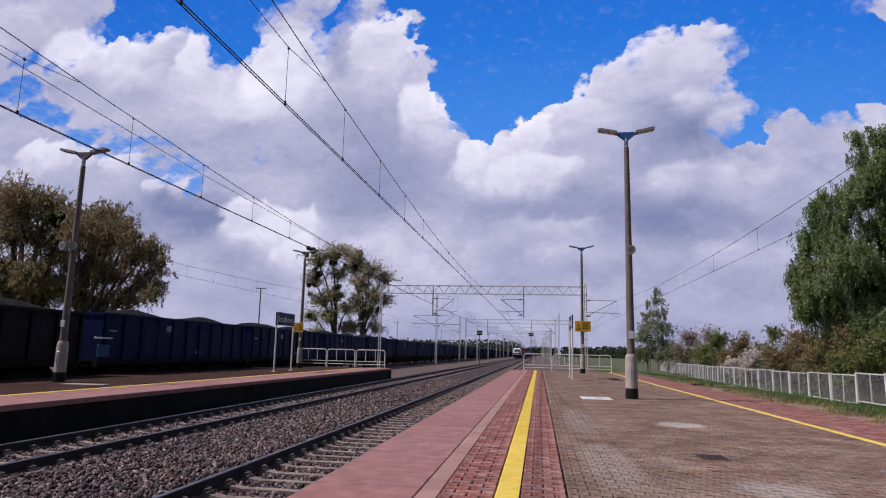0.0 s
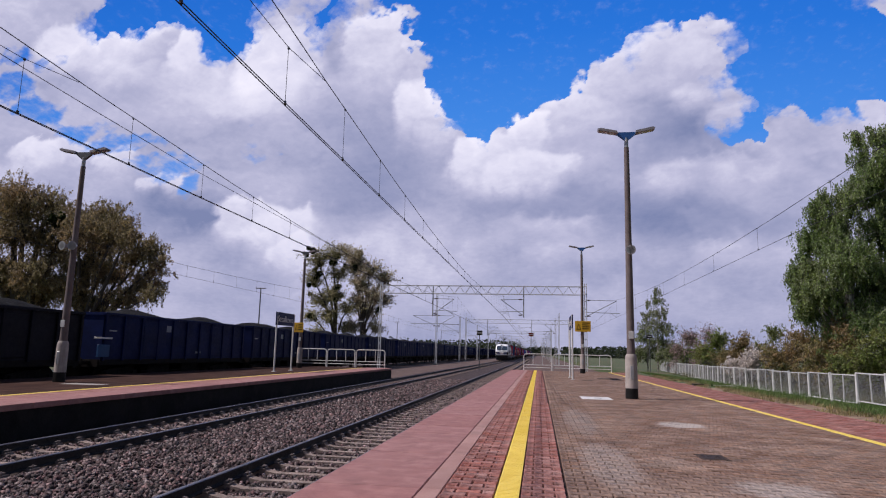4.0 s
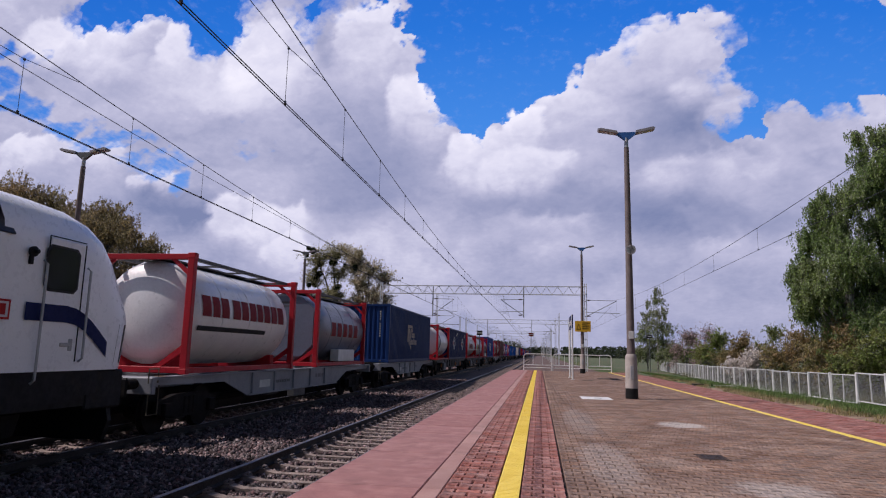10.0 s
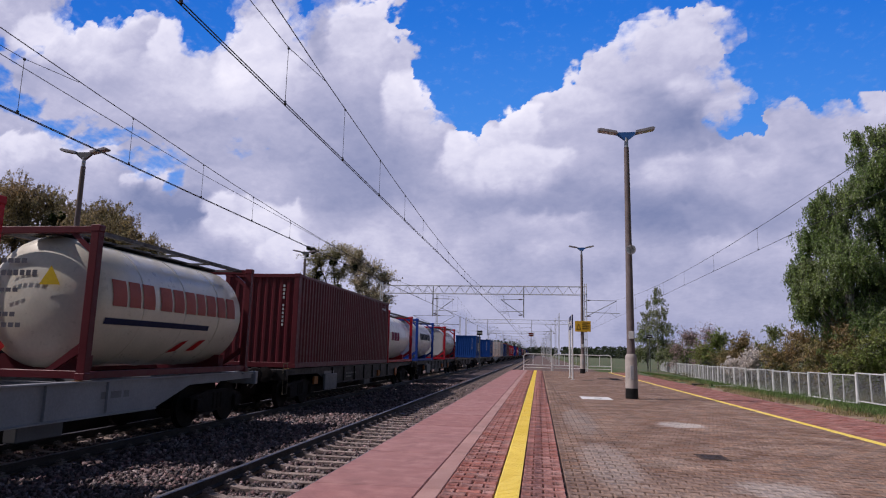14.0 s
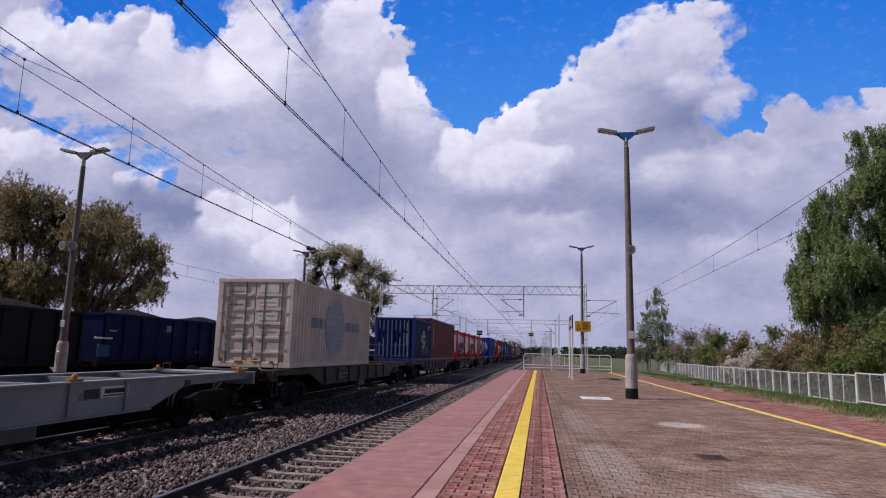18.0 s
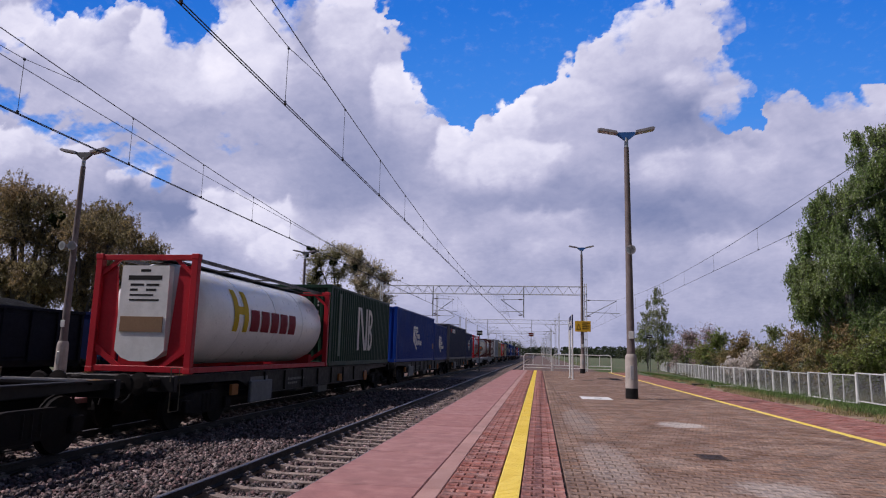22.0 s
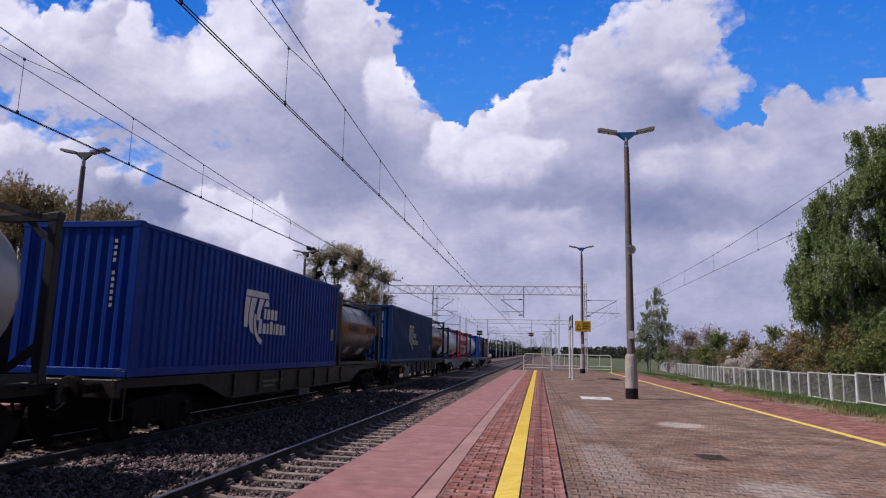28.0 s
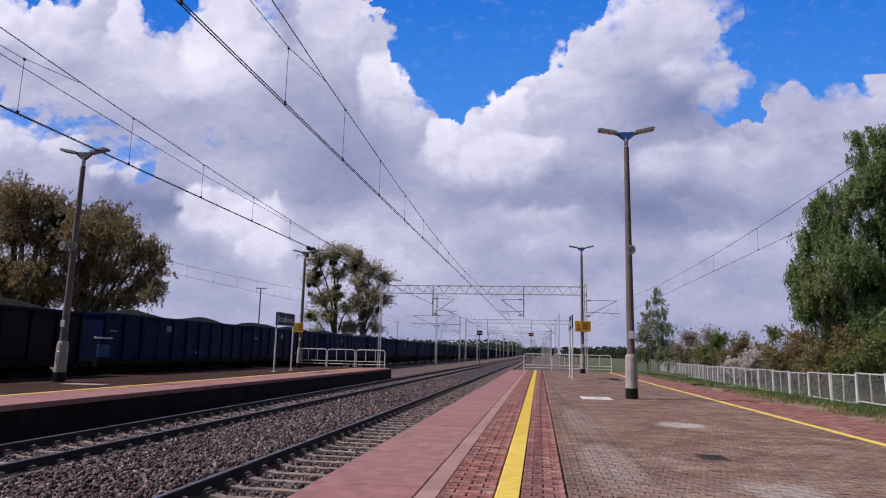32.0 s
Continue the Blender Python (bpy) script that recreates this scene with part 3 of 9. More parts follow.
RAIL_LOW = [(-0.075, 0), (0.075, 0), (0.075, 0.014), (0.018, 0.034), (0.014, 0.108), (0.036, 0.118), (0.036, 0.144), (-0.036, 0.144), (-0.036, 0.118), (-0.014, 0.108), (-0.018, 0.034), (-0.075, 0.014)]
RAIL_TOP = [(-0.035, 0.1445), (0.035, 0.1445), (0.024, 0.154), (-0.024, 0.154)]


def sleeper_mesh():
    """A concrete sleeper with its raised rail seats."""
    g = Geo()
    for s in (-1, 1):
        g.prism([(s * 0.42, -0.10), (s * 1.25, -0.12), (s * 1.25, 0.035), (s * 1.12, 0.065), (s * 0.62, 0.075), (s * 0.42, 0.035)], "y", -0.085, 0.085)
    g.box(-0.43, 0.43, -0.08, 0.08, -0.1, 0.034)
    return g.mesh("sleeper", SLEEPER)


def clip_mesh():
    g = Geo()
    for s in (-1, 1):
        g.box(s * 0.115 - 0.045, s * 0.115 + 0.045, -0.09, 0.09, 0.0, 0.022)
        g.tube([(s * 0.075, -0.07, 0.025), (s * 0.10, -0.06, 0.05), (s * 0.145, -0.03, 0.055), (s * 0.145, 0.03, 0.055), (s * 0.10, 0.06, 0.05), (s * 0.075, 0.07, 0.025)], 0.013, 5)
        g.tube([(s * 0.115, 0, 0.02), (s * 0.115, 0, 0.075)], 0.018, 6)
    return g.mesh("rail_clip", CLIP)


SLEEPER_MESH, CLIP_MESH = sleeper_mesh(), clip_mesh()


def track(name, cx, first, count, label, clips):
    t = thing(name, label, "railway track", pose(cx, 0, RAIL_Z - 0.154), kind="structure")
    for s in (-1, 1):
        r = part("rail", Geo().prism([(p + s * 0.7535, q) for p, q in RAIL_LOW], "y", -60, 900), RAIL_STEEL, t)
        part("rail_head", Geo().prism([(p + s * 0.7535, q) for p, q in RAIL_TOP], "y", -60, 900), RAIL_HEAD, r, "shiny worn running surface")
    far = Geo()
    for i in range(count):
        y = first + i * 0.6
        if i < 130:
            part("sleeper", SLEEPER_MESH, None, t, at=pose(0, y, -0.072))
            if i < clips:
                for s in (-1, 1):
                    part("rail_clip", CLIP_MESH, None, t, at=pose(s * 0.7535, y, 0))
        else:
            far.box(-1.25, 1.25, y - 0.085, y + 0.085, -0.14, -0.02)
    tagged(part("far_sleepers", far, SLEEPER, t, "row of far concrete sleepers"), kind="stuff")
    return t


track("near_track", NEAR_X, -8.9, 480, "main railway track with rusty rails on concrete sleepers", 80)
track("far_track", FAR_X, -8.7, 485, "main railway track with rusty rails on concrete sleepers", 75)
track("siding_track", COAL_X, 2.0, 300, "siding track with rusty rails on concrete sleepers", 0)


# ballast stones, denser where the camera is near
def stones():
    base = np.array([(x, y, z) for x in (-0.8, 0.8) for y in (-0.8, 0.8) for z in (-0.8, 0.8)])
    faces = np.array([(0, 1, 3), (0, 3, 2), (4, 6, 7), (4, 7, 5), (0, 4, 5), (0, 5, 1), (2, 3, 7), (2, 7, 6), (0, 2, 6), (0, 6, 4), (1, 5, 7), (1, 7, 3)])
    allv, allf, k = [], [], 0
    lots = [(-10.3, -1.95, -9.0, 4.2, 90, 0.045), (-10.3, -1.95, 4.2, 10.0, 430, 0.030), (-10.3, -1.95, 10.0, 15.0, 380, 0.032), (-10.3, -1.95, 15.0, 24.0, 230, 0.038), (-10.3, -1.95, 24.0, 46.0, 80, 0.047)]
    for x0, x1, y0, y1, density, size in lots:
        n = int((x1 - x0) * (y1 - y0) * density)
        px, py = rng.uniform(x0, x1, n), rng.uniform(y0, y1, n)
        keep = np.ones(n, bool)
        for cx, first in ((NEAR_X, 3.1), (FAR_X, 6.3)):
            dx = np.abs(px - cx)
            ph = np.abs((py - first + 0.3) % 0.6 - 0.3)
            keep &= ~((dx < 1.24) & (ph < np.where(dx > 0.6, 0.075, 0.11)) & (rng.random(n) > 0.06))
            keep &= ~(np.abs(dx - 0.7535) < 0.11)
        px, py = px[keep], py[keep]
        n = len(px)
        sz = size * rng.uniform(0.5, 1.4, (n, 1)) * rng.uniform(0.55, 1.3, (n, 3))
        pz = RAIL_Z - 0.240 + rng.uniform(-0.028, 0.030, n)
        # heaped between the two tracks and inside the far one
        heap = np.clip((1.45 - np.abs(px - (NEAR_X + FAR_X) / 2)) / 0.35, 0, 1)
        beside = np.minimum(np.abs(np.abs(px - NEAR_X) - 1.0), np.abs(np.abs(px - FAR_X) - 1.0)) < 0.24
        pz = pz + heap * 0.075 + 0.02 * (np.abs(px - FAR_X) < 0.6) + 0.034 * beside
        # six angular shapes
        kind = rng.integers(0, 6, n)
        spin = rng.uniform(0, 6.28, (n, 2))
        for q in range(6):
            pick = kind == q
            variant = base * np.random.default_rng(3 + q).uniform(0.35, 1.45, (len(base), 3))
            v, f = scatter(variant, faces, np.stack([px, py, pz], -1)[pick], spin[pick], sz[pick])
            allv.append(v)
            allf.append(f + k)
            k += len(v)
    me = raw_mesh("ballast", np.concatenate(allv), np.concatenate(allf), STONE)
    return tagged(new("ballast_stones", me), "loose grey and brown crushed ballast stones", "gravel", kind="stuff")


stones()


# the platform on which the camera stands
def platform():
    p = thing("platform", "railway platform paved with red and grey-tan interlocking blocks", "platform", kind="structure")
    g = Geo().box(EDGE_X + 0.10, 6.72, -30, 50.4, -0.95, -0.05)
    part("platform_body", g, CONCRETE, p, "concrete platform body")
    part("paving_bed", Geo().box(-0.86, 6.70, -30, 50.3, -0.049, -0.024), JOINT, p, "dark sand in the joints")
    n0 = -28
    slab = Geo().box(0, 1.005, 0.006, 0.994, -0.10, 0.0, 0.008).mesh("edge_slab", SLAB)
    kerb = Geo().box(0, 0.185, 0.004, 0.996, -0.10, 0.002, 0.006).mesh("kerb_slab", SLAB_PALE)
    for i in range(78):
        part("edge_slab", slab, None, p, at=pose(EDGE_X, n0 + i, 0.0 + 0.002 * math.sin(i * 2.3)))
        part("kerb_slab", kerb, None, p, at=pose(-1.045, n0 + i, 0.0))
    # tactile strip: ridged yellow plates
    y = -10.0
    plate = Geo().box(0, 0.205, 0.001, 0.399, -0.05, 0.001, 0.001)
    for k in range(7):
        plate.box(0.012, 0.193, 0.022 + k * 0.055, 0.046 + k * 0.055, 0.0, 0.004)
    plate = plate.mesh("tactile_plate", YELLOW)
    while y < 50.2:
        part("tactile_plate", plate, None, p, at=pose(-0.378, y, 0.0))
        y += 0.4
    line = Geo().box(0, 0.13, 0.003, 0.997, -0.05, 0.003, 0.002).mesh("yellow_block", YELLOW)
    for i in range(62):
        part("yellow_block", line, None, p, at=pose(5.03, -12 + i, 0.0))
    part("platform_kerb", Geo().box(6.70, 6.80, -30, 50.4, -0.9, -0.012, 0.01), SLAB, p, "weathered red kerb")
    return p


PLATFORM = platform()

# interlocking blocks: a bone outline, wider at its ends
HALF, SWAY, GAP = 0.0665, 0.0095, 0.0085
BONE = [(-0.0910, -HALF - SWAY + 0.010), (-0.088, -HALF - SWAY + GAP), (-0.060, -HALF - SWAY + GAP), (-0.040, -HALF + SWAY + GAP), (0.040, -HALF + SWAY + GAP), (0.060, -HALF - SWAY + GAP), (0.088, -HALF - SWAY + GAP), (0.0910, -HALF - SWAY + 0.010)]
BONE = BONE + [(-x, -y) for x, y in BONE]


def paver_shape():
    n = len(BONE)
    low = [(x, y, -0.035) for x, y in BONE]
    edge = [(x, y, -0.003) for x, y in BONE]
    top = [(x * 0.975, y * 0.965, 0.0) for x, y in BONE]
    v = low + edge + top
    f = [(i, (i + 1) % n, n + (i + 1) % n, n + i) for i in range(n)] + [(n + i, n + (i + 1) % n, 2 * n + (i + 1) % n, 2 * n + i) for i in range(n)]
    caps = [(2 * n + a, 2 * n + b, 2 * n + c, 2 * n + d) for a, b, c, d in ((0, 1, 14, 15), (1, 2, 13, 14), (2, 3, 12, 13), (3, 4, 11, 12), (4, 5, 10, 11), (5, 6, 9, 10), (6, 7, 8, 9))]
    return v, f + caps


PV, PF = paver_shape()
FAR_V = [(-0.091, -0.059, -0.03), (0.091, -0.059, -0.03), (0.091, 0.059, -0.03), (-0.091, 0.059, -0.03), (-0.089, -0.058, 0), (0.089, -0.058, 0), (0.089, 0.058, 0), (-0.089, 0.058, 0)]
FAR_F = [(4, 5, 6, 7), (0, 1, 5, 4), (1, 2, 6, 5), (2, 3, 7, 6), (3, 0, 4, 7)]


def pave(x0, x1, y0, y1, mat, name, label, singles=None, seed=1):
    """Rows of blocks laid across a strip, every other row shifted by half a block; those inside singles are parts of their own."""
    r = np.random.default_rng(seed)
    n = max(1, round((x1 - x0) / 0.2))
    w = (x1 - x0) / n
    px, py, sx = [], [], []
    for j in range(int((y1 - y0) / 0.133)):
        y = y0 + (j + 0.5) * 0.133
        cells = [(i + 0.5, 1.0) for i in range(n)] if j % 2 else [(0.25, 0.5)] + [(i + 1.0, 1.0) for i in range(n - 1)] + [(n - 0.25, 0.5)]
        for c, k in cells:
            px.append(x0 + c * w)
            py.append(y)
            sx.append(k * w / 0.201 if k == 1 else k * w / 0.201 * 0.95)
    px, py, sx = np.array(px), np.array(py), np.array(sx)
    pz = r.normal(0, 0.0018, len(px))
    if singles is not None:
        one = (px > singles[0]) & (px < singles[1]) & (py > singles[2]) & (py < singles[3]) & (sx > 0.8)
        one[np.flatnonzero(one)[300:]] = False
        me = raw_mesh("paver", np.array(PV) * (w / 0.201, 1, 1), PF, mat)
        for a, b, c in zip(px[one], py[one], pz[one]):
            part("paver", me, None, PLATFORM, at=pose(a, b, c))
        px, py, pz, sx = px[~one], py[~one], pz[~one], sx[~one]
    for lot, (shape_v, shape_f) in (((py > 4.4) & (py < 17), (PV, PF)), ((py <= 4.4) | (py >= 17), (FAR_V, FAR_F))):
        k = int(lot.sum())
        v, f = scatter(shape_v, shape_f, np.stack([px, py, pz], -1)[lot], r.normal(0, 0.006, (k, 2)) * (1, 0.6), np.stack([sx[lot], np.ones(k), np.ones(k)], -1))
        tagged(part(name, raw_mesh(name, v, f, mat), None, PLATFORM, label), kind="stuff")


# the other platform
def other_platform():
    p = thing("opposite_platform", "railway platform with a dark wall and red paving along its edge", "platform", kind="structure")
    end = 45.2
    part("platform_wall", Geo().box(LEFT_EDGE - 0.22, LEFT_EDGE - 0.04, -30, end, -0.95, -0.12, 0.01), DARK_WALL, p, "weathered concrete wall, its shade painted in near-black")
    part("platform_body", Geo().box(LEFT_BACK + 0.05, LEFT_EDGE - 0.23, -30, end, -0.95, -0.12), CONCRETE, p)
    slab = Geo().box(-1.0, 0.0, 0.006, 0.994, -0.12, 0.0, 0.008).mesh("edge_slab", SLAB)
    for i in range(75):
        part("edge_slab", slab, None, p, at=pose(LEFT_EDGE, -29.8 + i, 0))
    part("red_paving", Geo().box(-12.0, -11.22, -30, end, -0.12, -0.003), PAVER_RED, p, "red block paving")
    line = Geo().box(-0.16, 0, 0.003, 0.997, -0.06, 0.002, 0.002).mesh("yellow_block", YELLOW)
    for i in range(74):
        part("yellow_block", line, None, p, at=pose(-12.02, -29.8 + i, 0))
    part("tan_paving", Geo().box(LEFT_BACK + 0.02, -12.18, -30, end, -0.12, -0.004), OLD_PAVING, p, "grey-tan block paving")
    return p


other_platform()


# ---- the freight train ----
RUNNING = []          # (thing, place along the train)
LX, WD = 1.219, 2.438
FLOOR = 1.18          # height of the loading plane over the rails
CASTING = Geo().box(-0.089, 0.089, -0.081, 0.081, -0.06, 0.06, 0.012)


def waves(a, b, pitch, depth):
    """A trapezoid wave from a to b: rows of (place, depth)."""
    n = max(2, round((b - a) / pitch))
    p = (b - a) / n
    out = []
    for i in range(n):
        s = a + i * p
        out += [(s, 0.0), (s + p * 0.30, 0.0), (s + p * 0.5, -depth), (s + p * 0.80, -depth)]
    return out + [(b, 0.0)]


def sheet(rows, low, high, place):
    """A corrugated sheet: place(t, d, z) gives the point."""
    g = Geo()
    v = [place(t, d, z) for z in (low, high) for t, d in rows]
    n = len(rows)
    return g.add(v, [(i, i + 1, n + i + 1, n + i) for i in range(n - 1)])


MESHES = {}


def shared(key, make):
    if key not in MESHES:
        MESHES[key] = make()
    return MESHES[key]


def container(length, height, colour, label, s, doors=False, posts=None):
    """A corrugated steel container standing on its wagon, near end at local y = 0."""
    mat = paint(*colour)
    pm = paint(*posts) if posts else mat
    key = (length, height, colour, doors, posts)
    c = thing("container", label, "shipping container", group="containers of the train")
    h0, h1 = FLOOR, FLOOR + height
    L = length

    def side(sg):
        return sheet(waves(0.16, L - 0.16, 0.278, 0.036), h0 + 0.16, h1 - 0.09, lambda t, d, z: (sg * (LX - 0.012 + d), t, z)).mesh("side_panel", mat)

    def end(y, sg):
        return sheet(waves(-LX + 0.15, LX - 0.15, 0.25, 0.045), h0 + 0.16, h1 - 0.1, lambda t, d, z: (t, y + sg * (0.012 - d), z)).mesh("end_panel", mat)
    part("side_panel", shared((*key, 1), lambda: side(1)), None, c)
    part("side_panel", shared((*key, 2), lambda: side(-1)), None, c)
    if doors:
        for sg in (-1, 1):
            d = part("door", shared((*key, "d", sg), lambda: Geo().box(min(0.01 * sg, sg * (LX - 0.15)), max(0.01 * sg, sg * (LX - 0.15)), 0.03, 0.07, h0 + 0.16, h1 - 0.12, 0.01).mesh("door", mat)), None, c, "hinged cargo door")
            for k in (0.3, 0.85):
                part("locking_bar", shared(("bar", height, sg, k), lambda: Geo().tube([(sg * k, 0.012, h0 + 0.12), (sg * k, 0.012, h1 - 0.1)], 0.018, 6).box(sg * k - 0.03, sg * k + 0.03, -0.01, 0.02, h0 + 0.9, h0 + 1.0).mesh("locking_bar", paint(0.17, 0.15, 0.14))), None, d)
            for k in (0.2, 0.4, 0.6, 0.8):
                part("hinge", shared(("hinge", height, sg, k), lambda: Geo().box(sg * (LX - 0.16) - 0.07, sg * (LX - 0.16) + 0.07, 0.0, 0.03, h0 + height * k - 0.03, h0 + height * k + 0.03).mesh("hinge", GALV)), None, d)
    else:
        part("end_panel", shared((*key, 3), lambda: end(0.02, 1)), None, c)
        on_end(c, "end_marks", [rect(0.70, 0.76, h1 - 0.42 - 0.12 * i, h1 - 0.35 - 0.12 * i) for i in range(11) if i != 4], (0.50, 0.51, 0.53), "column of small pale marks", 0.027)
    part("end_panel", shared((*key, 4), lambda: end(L - 0.02, -1)), None, c)
    part("roof", shared((*key, 5), lambda: sheet(waves(0.15, L - 0.15, 0.3, 0.02), -LX + 0.08, LX - 0.08, lambda t, d, z: (z, t, h1 - 0.02 + d)).mesh("roof", mat)), None, c)
    part("base_frame", shared((*key, 6), lambda: Geo().box(-LX, -LX + 0.06, 0.1, L - 0.1, h0 + 0.01, h0 + 0.165, 0.008).box(LX - 0.06, LX, 0.1, L - 0.1, h0 + 0.01, h0 + 0.165, 0.008)
         .box(-LX + 0.1, LX - 0.1, 0.0, 0.08, h0 + 0.01, h0 + 0.165, 0.008).box(-LX + 0.1, LX - 0.1, L - 0.08, L, h0 + 0.01, h0 + 0.165, 0.008).box(-LX + 0.06, LX - 0.06, 0.08, L - 0.08, h0 + 0.1, h0 + 0.16).mesh("base_frame", pm)), None, c)
    part("top_rail", shared((*key, 7), lambda: Geo().box(-LX, -LX + 0.06, 0.1, L - 0.1, h1 - 0.095, h1 - 0.012, 0.006).box(LX - 0.06, LX, 0.1, L - 0.1, h1 - 0.095, h1 - 0.012, 0.006)
         .box(-LX + 0.1, LX - 0.1, 0.0, 0.07, h1 - 0.125, h1 - 0.012, 0.006).box(-LX + 0.1, LX - 0.1, L - 0.07, L, h1 - 0.125, h1 - 0.012, 0.006).mesh("top_rail", pm)), None, c)
    post = shared((height, colour, posts, 8), lambda: Geo().box(-0.08, 0.08, -0.075, 0.075, h0 + 0.1, h1 - 0.1, 0.012).mesh("corner_post", pm))
    cast = shared((colour, posts, 9), lambda: CASTING.mesh("corner_casting", pm))
    for sx in (-1, 1):
        for y in (0.08, L - 0.08):
            o = part("corner_post", post, None, c, at=pose(sx * (LX - 0.083), y, 0))
            part("corner_casting", cast, None, o, at=pose(sx * 0.006, 0, h0 + 0.065))
            part("corner_casting", cast, None, o, at=pose(sx * 0.006, 0, h1 - 0.055))
    RUNNING.append((c, s))
    return c


WALKWAY = material("walkway_grating", (0.12, 0.12, 0.125), 0.6, metal=0.4, tones=((0.07, 0.068, 0.068),), scale=3, fine=40, amount=0.2, dirt=(0.05, 0.035, 0.03), dirt_scale=2)


def vessel_paint(r, g, b):
    """Smooth coated sheet of a vessel: glossy, with grime run down from the seams."""
    key = ("vessel", r, g, b)
    if key not in CACHE:
        m = material("vessel_coat", (r, g, b), 0.36, tones=(tuple(c * 0.92 for c in (r, g, b)),), scale=0.9, fine=18, amount=0.06, bump=0.03, bump_scale=5,
                     dirt=(r * 0.45 + 0.01, g * 0.40 + 0.008, b * 0.36 + 0.006), dirt_scale=1.3, dirt_at=0.68, streak=True, sheen=0.45, metal=0.05, coat=0.2)
        CACHE[key] = m
    return CACHE[key]


def tank(length, frame_colour, shell_colour, label, s, radius=1.16, insulated=False, height=2.59, rails=True, end_plate=None, cabinet=False, open_end=0.0, skirt=None, narrow_plate=False):
    """A tank container: a lying vessel with domed ends in a steel frame."""
    fm, sm = paint(*frame_colour), vessel_paint(*shell_colour)
    c = thing("tank_container", label, "tank container", group="containers of the train")
    key = ("tank", length, frame_colour, shell_colour, radius, height, end_plate, open_end)
    L, h0, h1 = length, FLOOR, FLOOR + height
    zc = h0 + height * 0.5 + 0.03
    a, b = (0.16, L - 0.16) if insulated else (0.30 - open_end, L - 0.30 + open_end)
    prof = [(0.0, 0.02), (0.02, radius * 0.35), (0.07, radius * 0.62), (0.16, radius * 0.84), (0.27, radius * 0.95), (0.40, radius)]
    if insulated:
        prof = [(0.0, 0.02), (0.001, radius * 0.88), (0.012, radius * 0.975), (0.06, radius)]
    tot = b - a
    rows = prof + [(tot * k, radius) for k in (0.25, 0.5, 0.75)] + [(tot - t, r) for t, r in reversed(prof)]
    v = part("vessel", shared((*key, 1), lambda: Geo().lathe(rows, (0, a, zc), (0, b, zc), 32).mesh("vessel", sm, True)), None, c, "domed cylindrical vessel")
    bands = shared((*key, 2), lambda: Geo().lathe([(0, radius), (0.001, radius + 0.009), (0.05, radius + 0.009), (0.051, radius)], (0, 0, zc), (0, 1, zc), 32).mesh("band", sm, True))
    for k in range(1, 4):
        part("band", bands, None, v, at=pose(0, a + tot * k / 4, 0))
    post = shared((height, frame_colour, "tp"), lambda: Geo().box(-0.075, 0.075, -0.075, 0.075, h0 + 0.1, h1 - 0.1, 0.01).mesh("corner_post", fm))
    cast = shared((frame_colour, "tc"), lambda: CASTING.mesh("corner_casting", fm))
    for sx in (-1, 1):
        for y in (0.08, L - 0.08):
            o = part("corner_post", post, None, c, at=pose(sx * (LX - 0.078), y, 0))
            part("corner_casting", cast, None, o, at=pose(0, 0, h0 + 0.06))
            part("corner_casting", cast, None, o, at=pose(0, 0, h1 - 0.06))
    for y in (0.08, L - 0.08):
        part("end_frame", shared((height, frame_colour, "ef"), lambda: Geo().box(-LX + 0.15, LX - 0.15, -0.06, 0.06, h0 + 0.02, h0 + 0.15, 0.008)
             .prism([(-LX + 0.15, h0 + 0.62), (-LX + 0.15, h0 + 0.45), (-LX + 0.62, h0 + 0.14), (-LX + 0.78, h0 + 0.14)], "y", -0.03, 0.03)
             .prism([(LX - 0.15, h0 + 0.62), (LX - 0.15, h0 + 0.45), (LX - 0.62, h0 + 0.14), (LX - 0.78, h0 + 0.14)], "y", -0.03, 0.03).mesh("end_frame", fm)), None, c, at=pose(0, y, 0))
        part("top_beam", shared((height, frame_colour, "et"), lambda: Geo().box(-LX + 0.15, LX - 0.15, -0.05, 0.05, h1 - 0.14, h1 - 0.02, 0.008)
             .prism([(-LX + 0.15, h1 - 0.5), (-LX + 0.15, h1 - 0.38), (-LX + 0.45, h1 - 0.14), (-LX + 0.57, h1 - 0.14)], "y", -0.03, 0.03)
             .prism([(LX - 0.15, h1 - 0.5), (LX - 0.15, h1 - 0.38), (LX - 0.45, h1 - 0.14), (LX - 0.57, h1 - 0.14)], "y", -0.03, 0.03).mesh("top_beam", fm)), None, c, at=pose(0, y, 0))
    part("saddle", shared((*key, 3), lambda: Geo().box(-LX + 0.02, -LX + 0.12, 0.15, L - 0.15, h0 + 0.02, h0 + 0.14, 0.008).box(LX - 0.12, LX - 0.02, 0.15, L - 0.15, h0 + 0.02, h0 + 0.14, 0.008)
         .box(-0.8, 0.8, 0.5, 0.75, h0 + 0.05, zc - radius * 0.8).box(-0.8, 0.8, L - 0.75, L - 0.5, h0 + 0.05, zc - radius * 0.8).mesh("saddle", fm)), None, c)
    if rails:
        w = Geo().box(-0.32, 0.32, 0.15, L - 0.15, h1 - 0.075, h1 - 0.045)
        for sx in (-1, 1):
            w.box(sx * 0.9 - 0.05, sx * 0.9 + 0.05, 0.15, L - 0.15, h1 - 0.10, h1 - 0.03)
        for k in range(5):
            yy = 0.4 + (L - 0.8) * k / 4
            w.box(-0.95, 0.95, yy - 0.03, yy + 0.03, h1 - 0.11, h1 - 0.07)
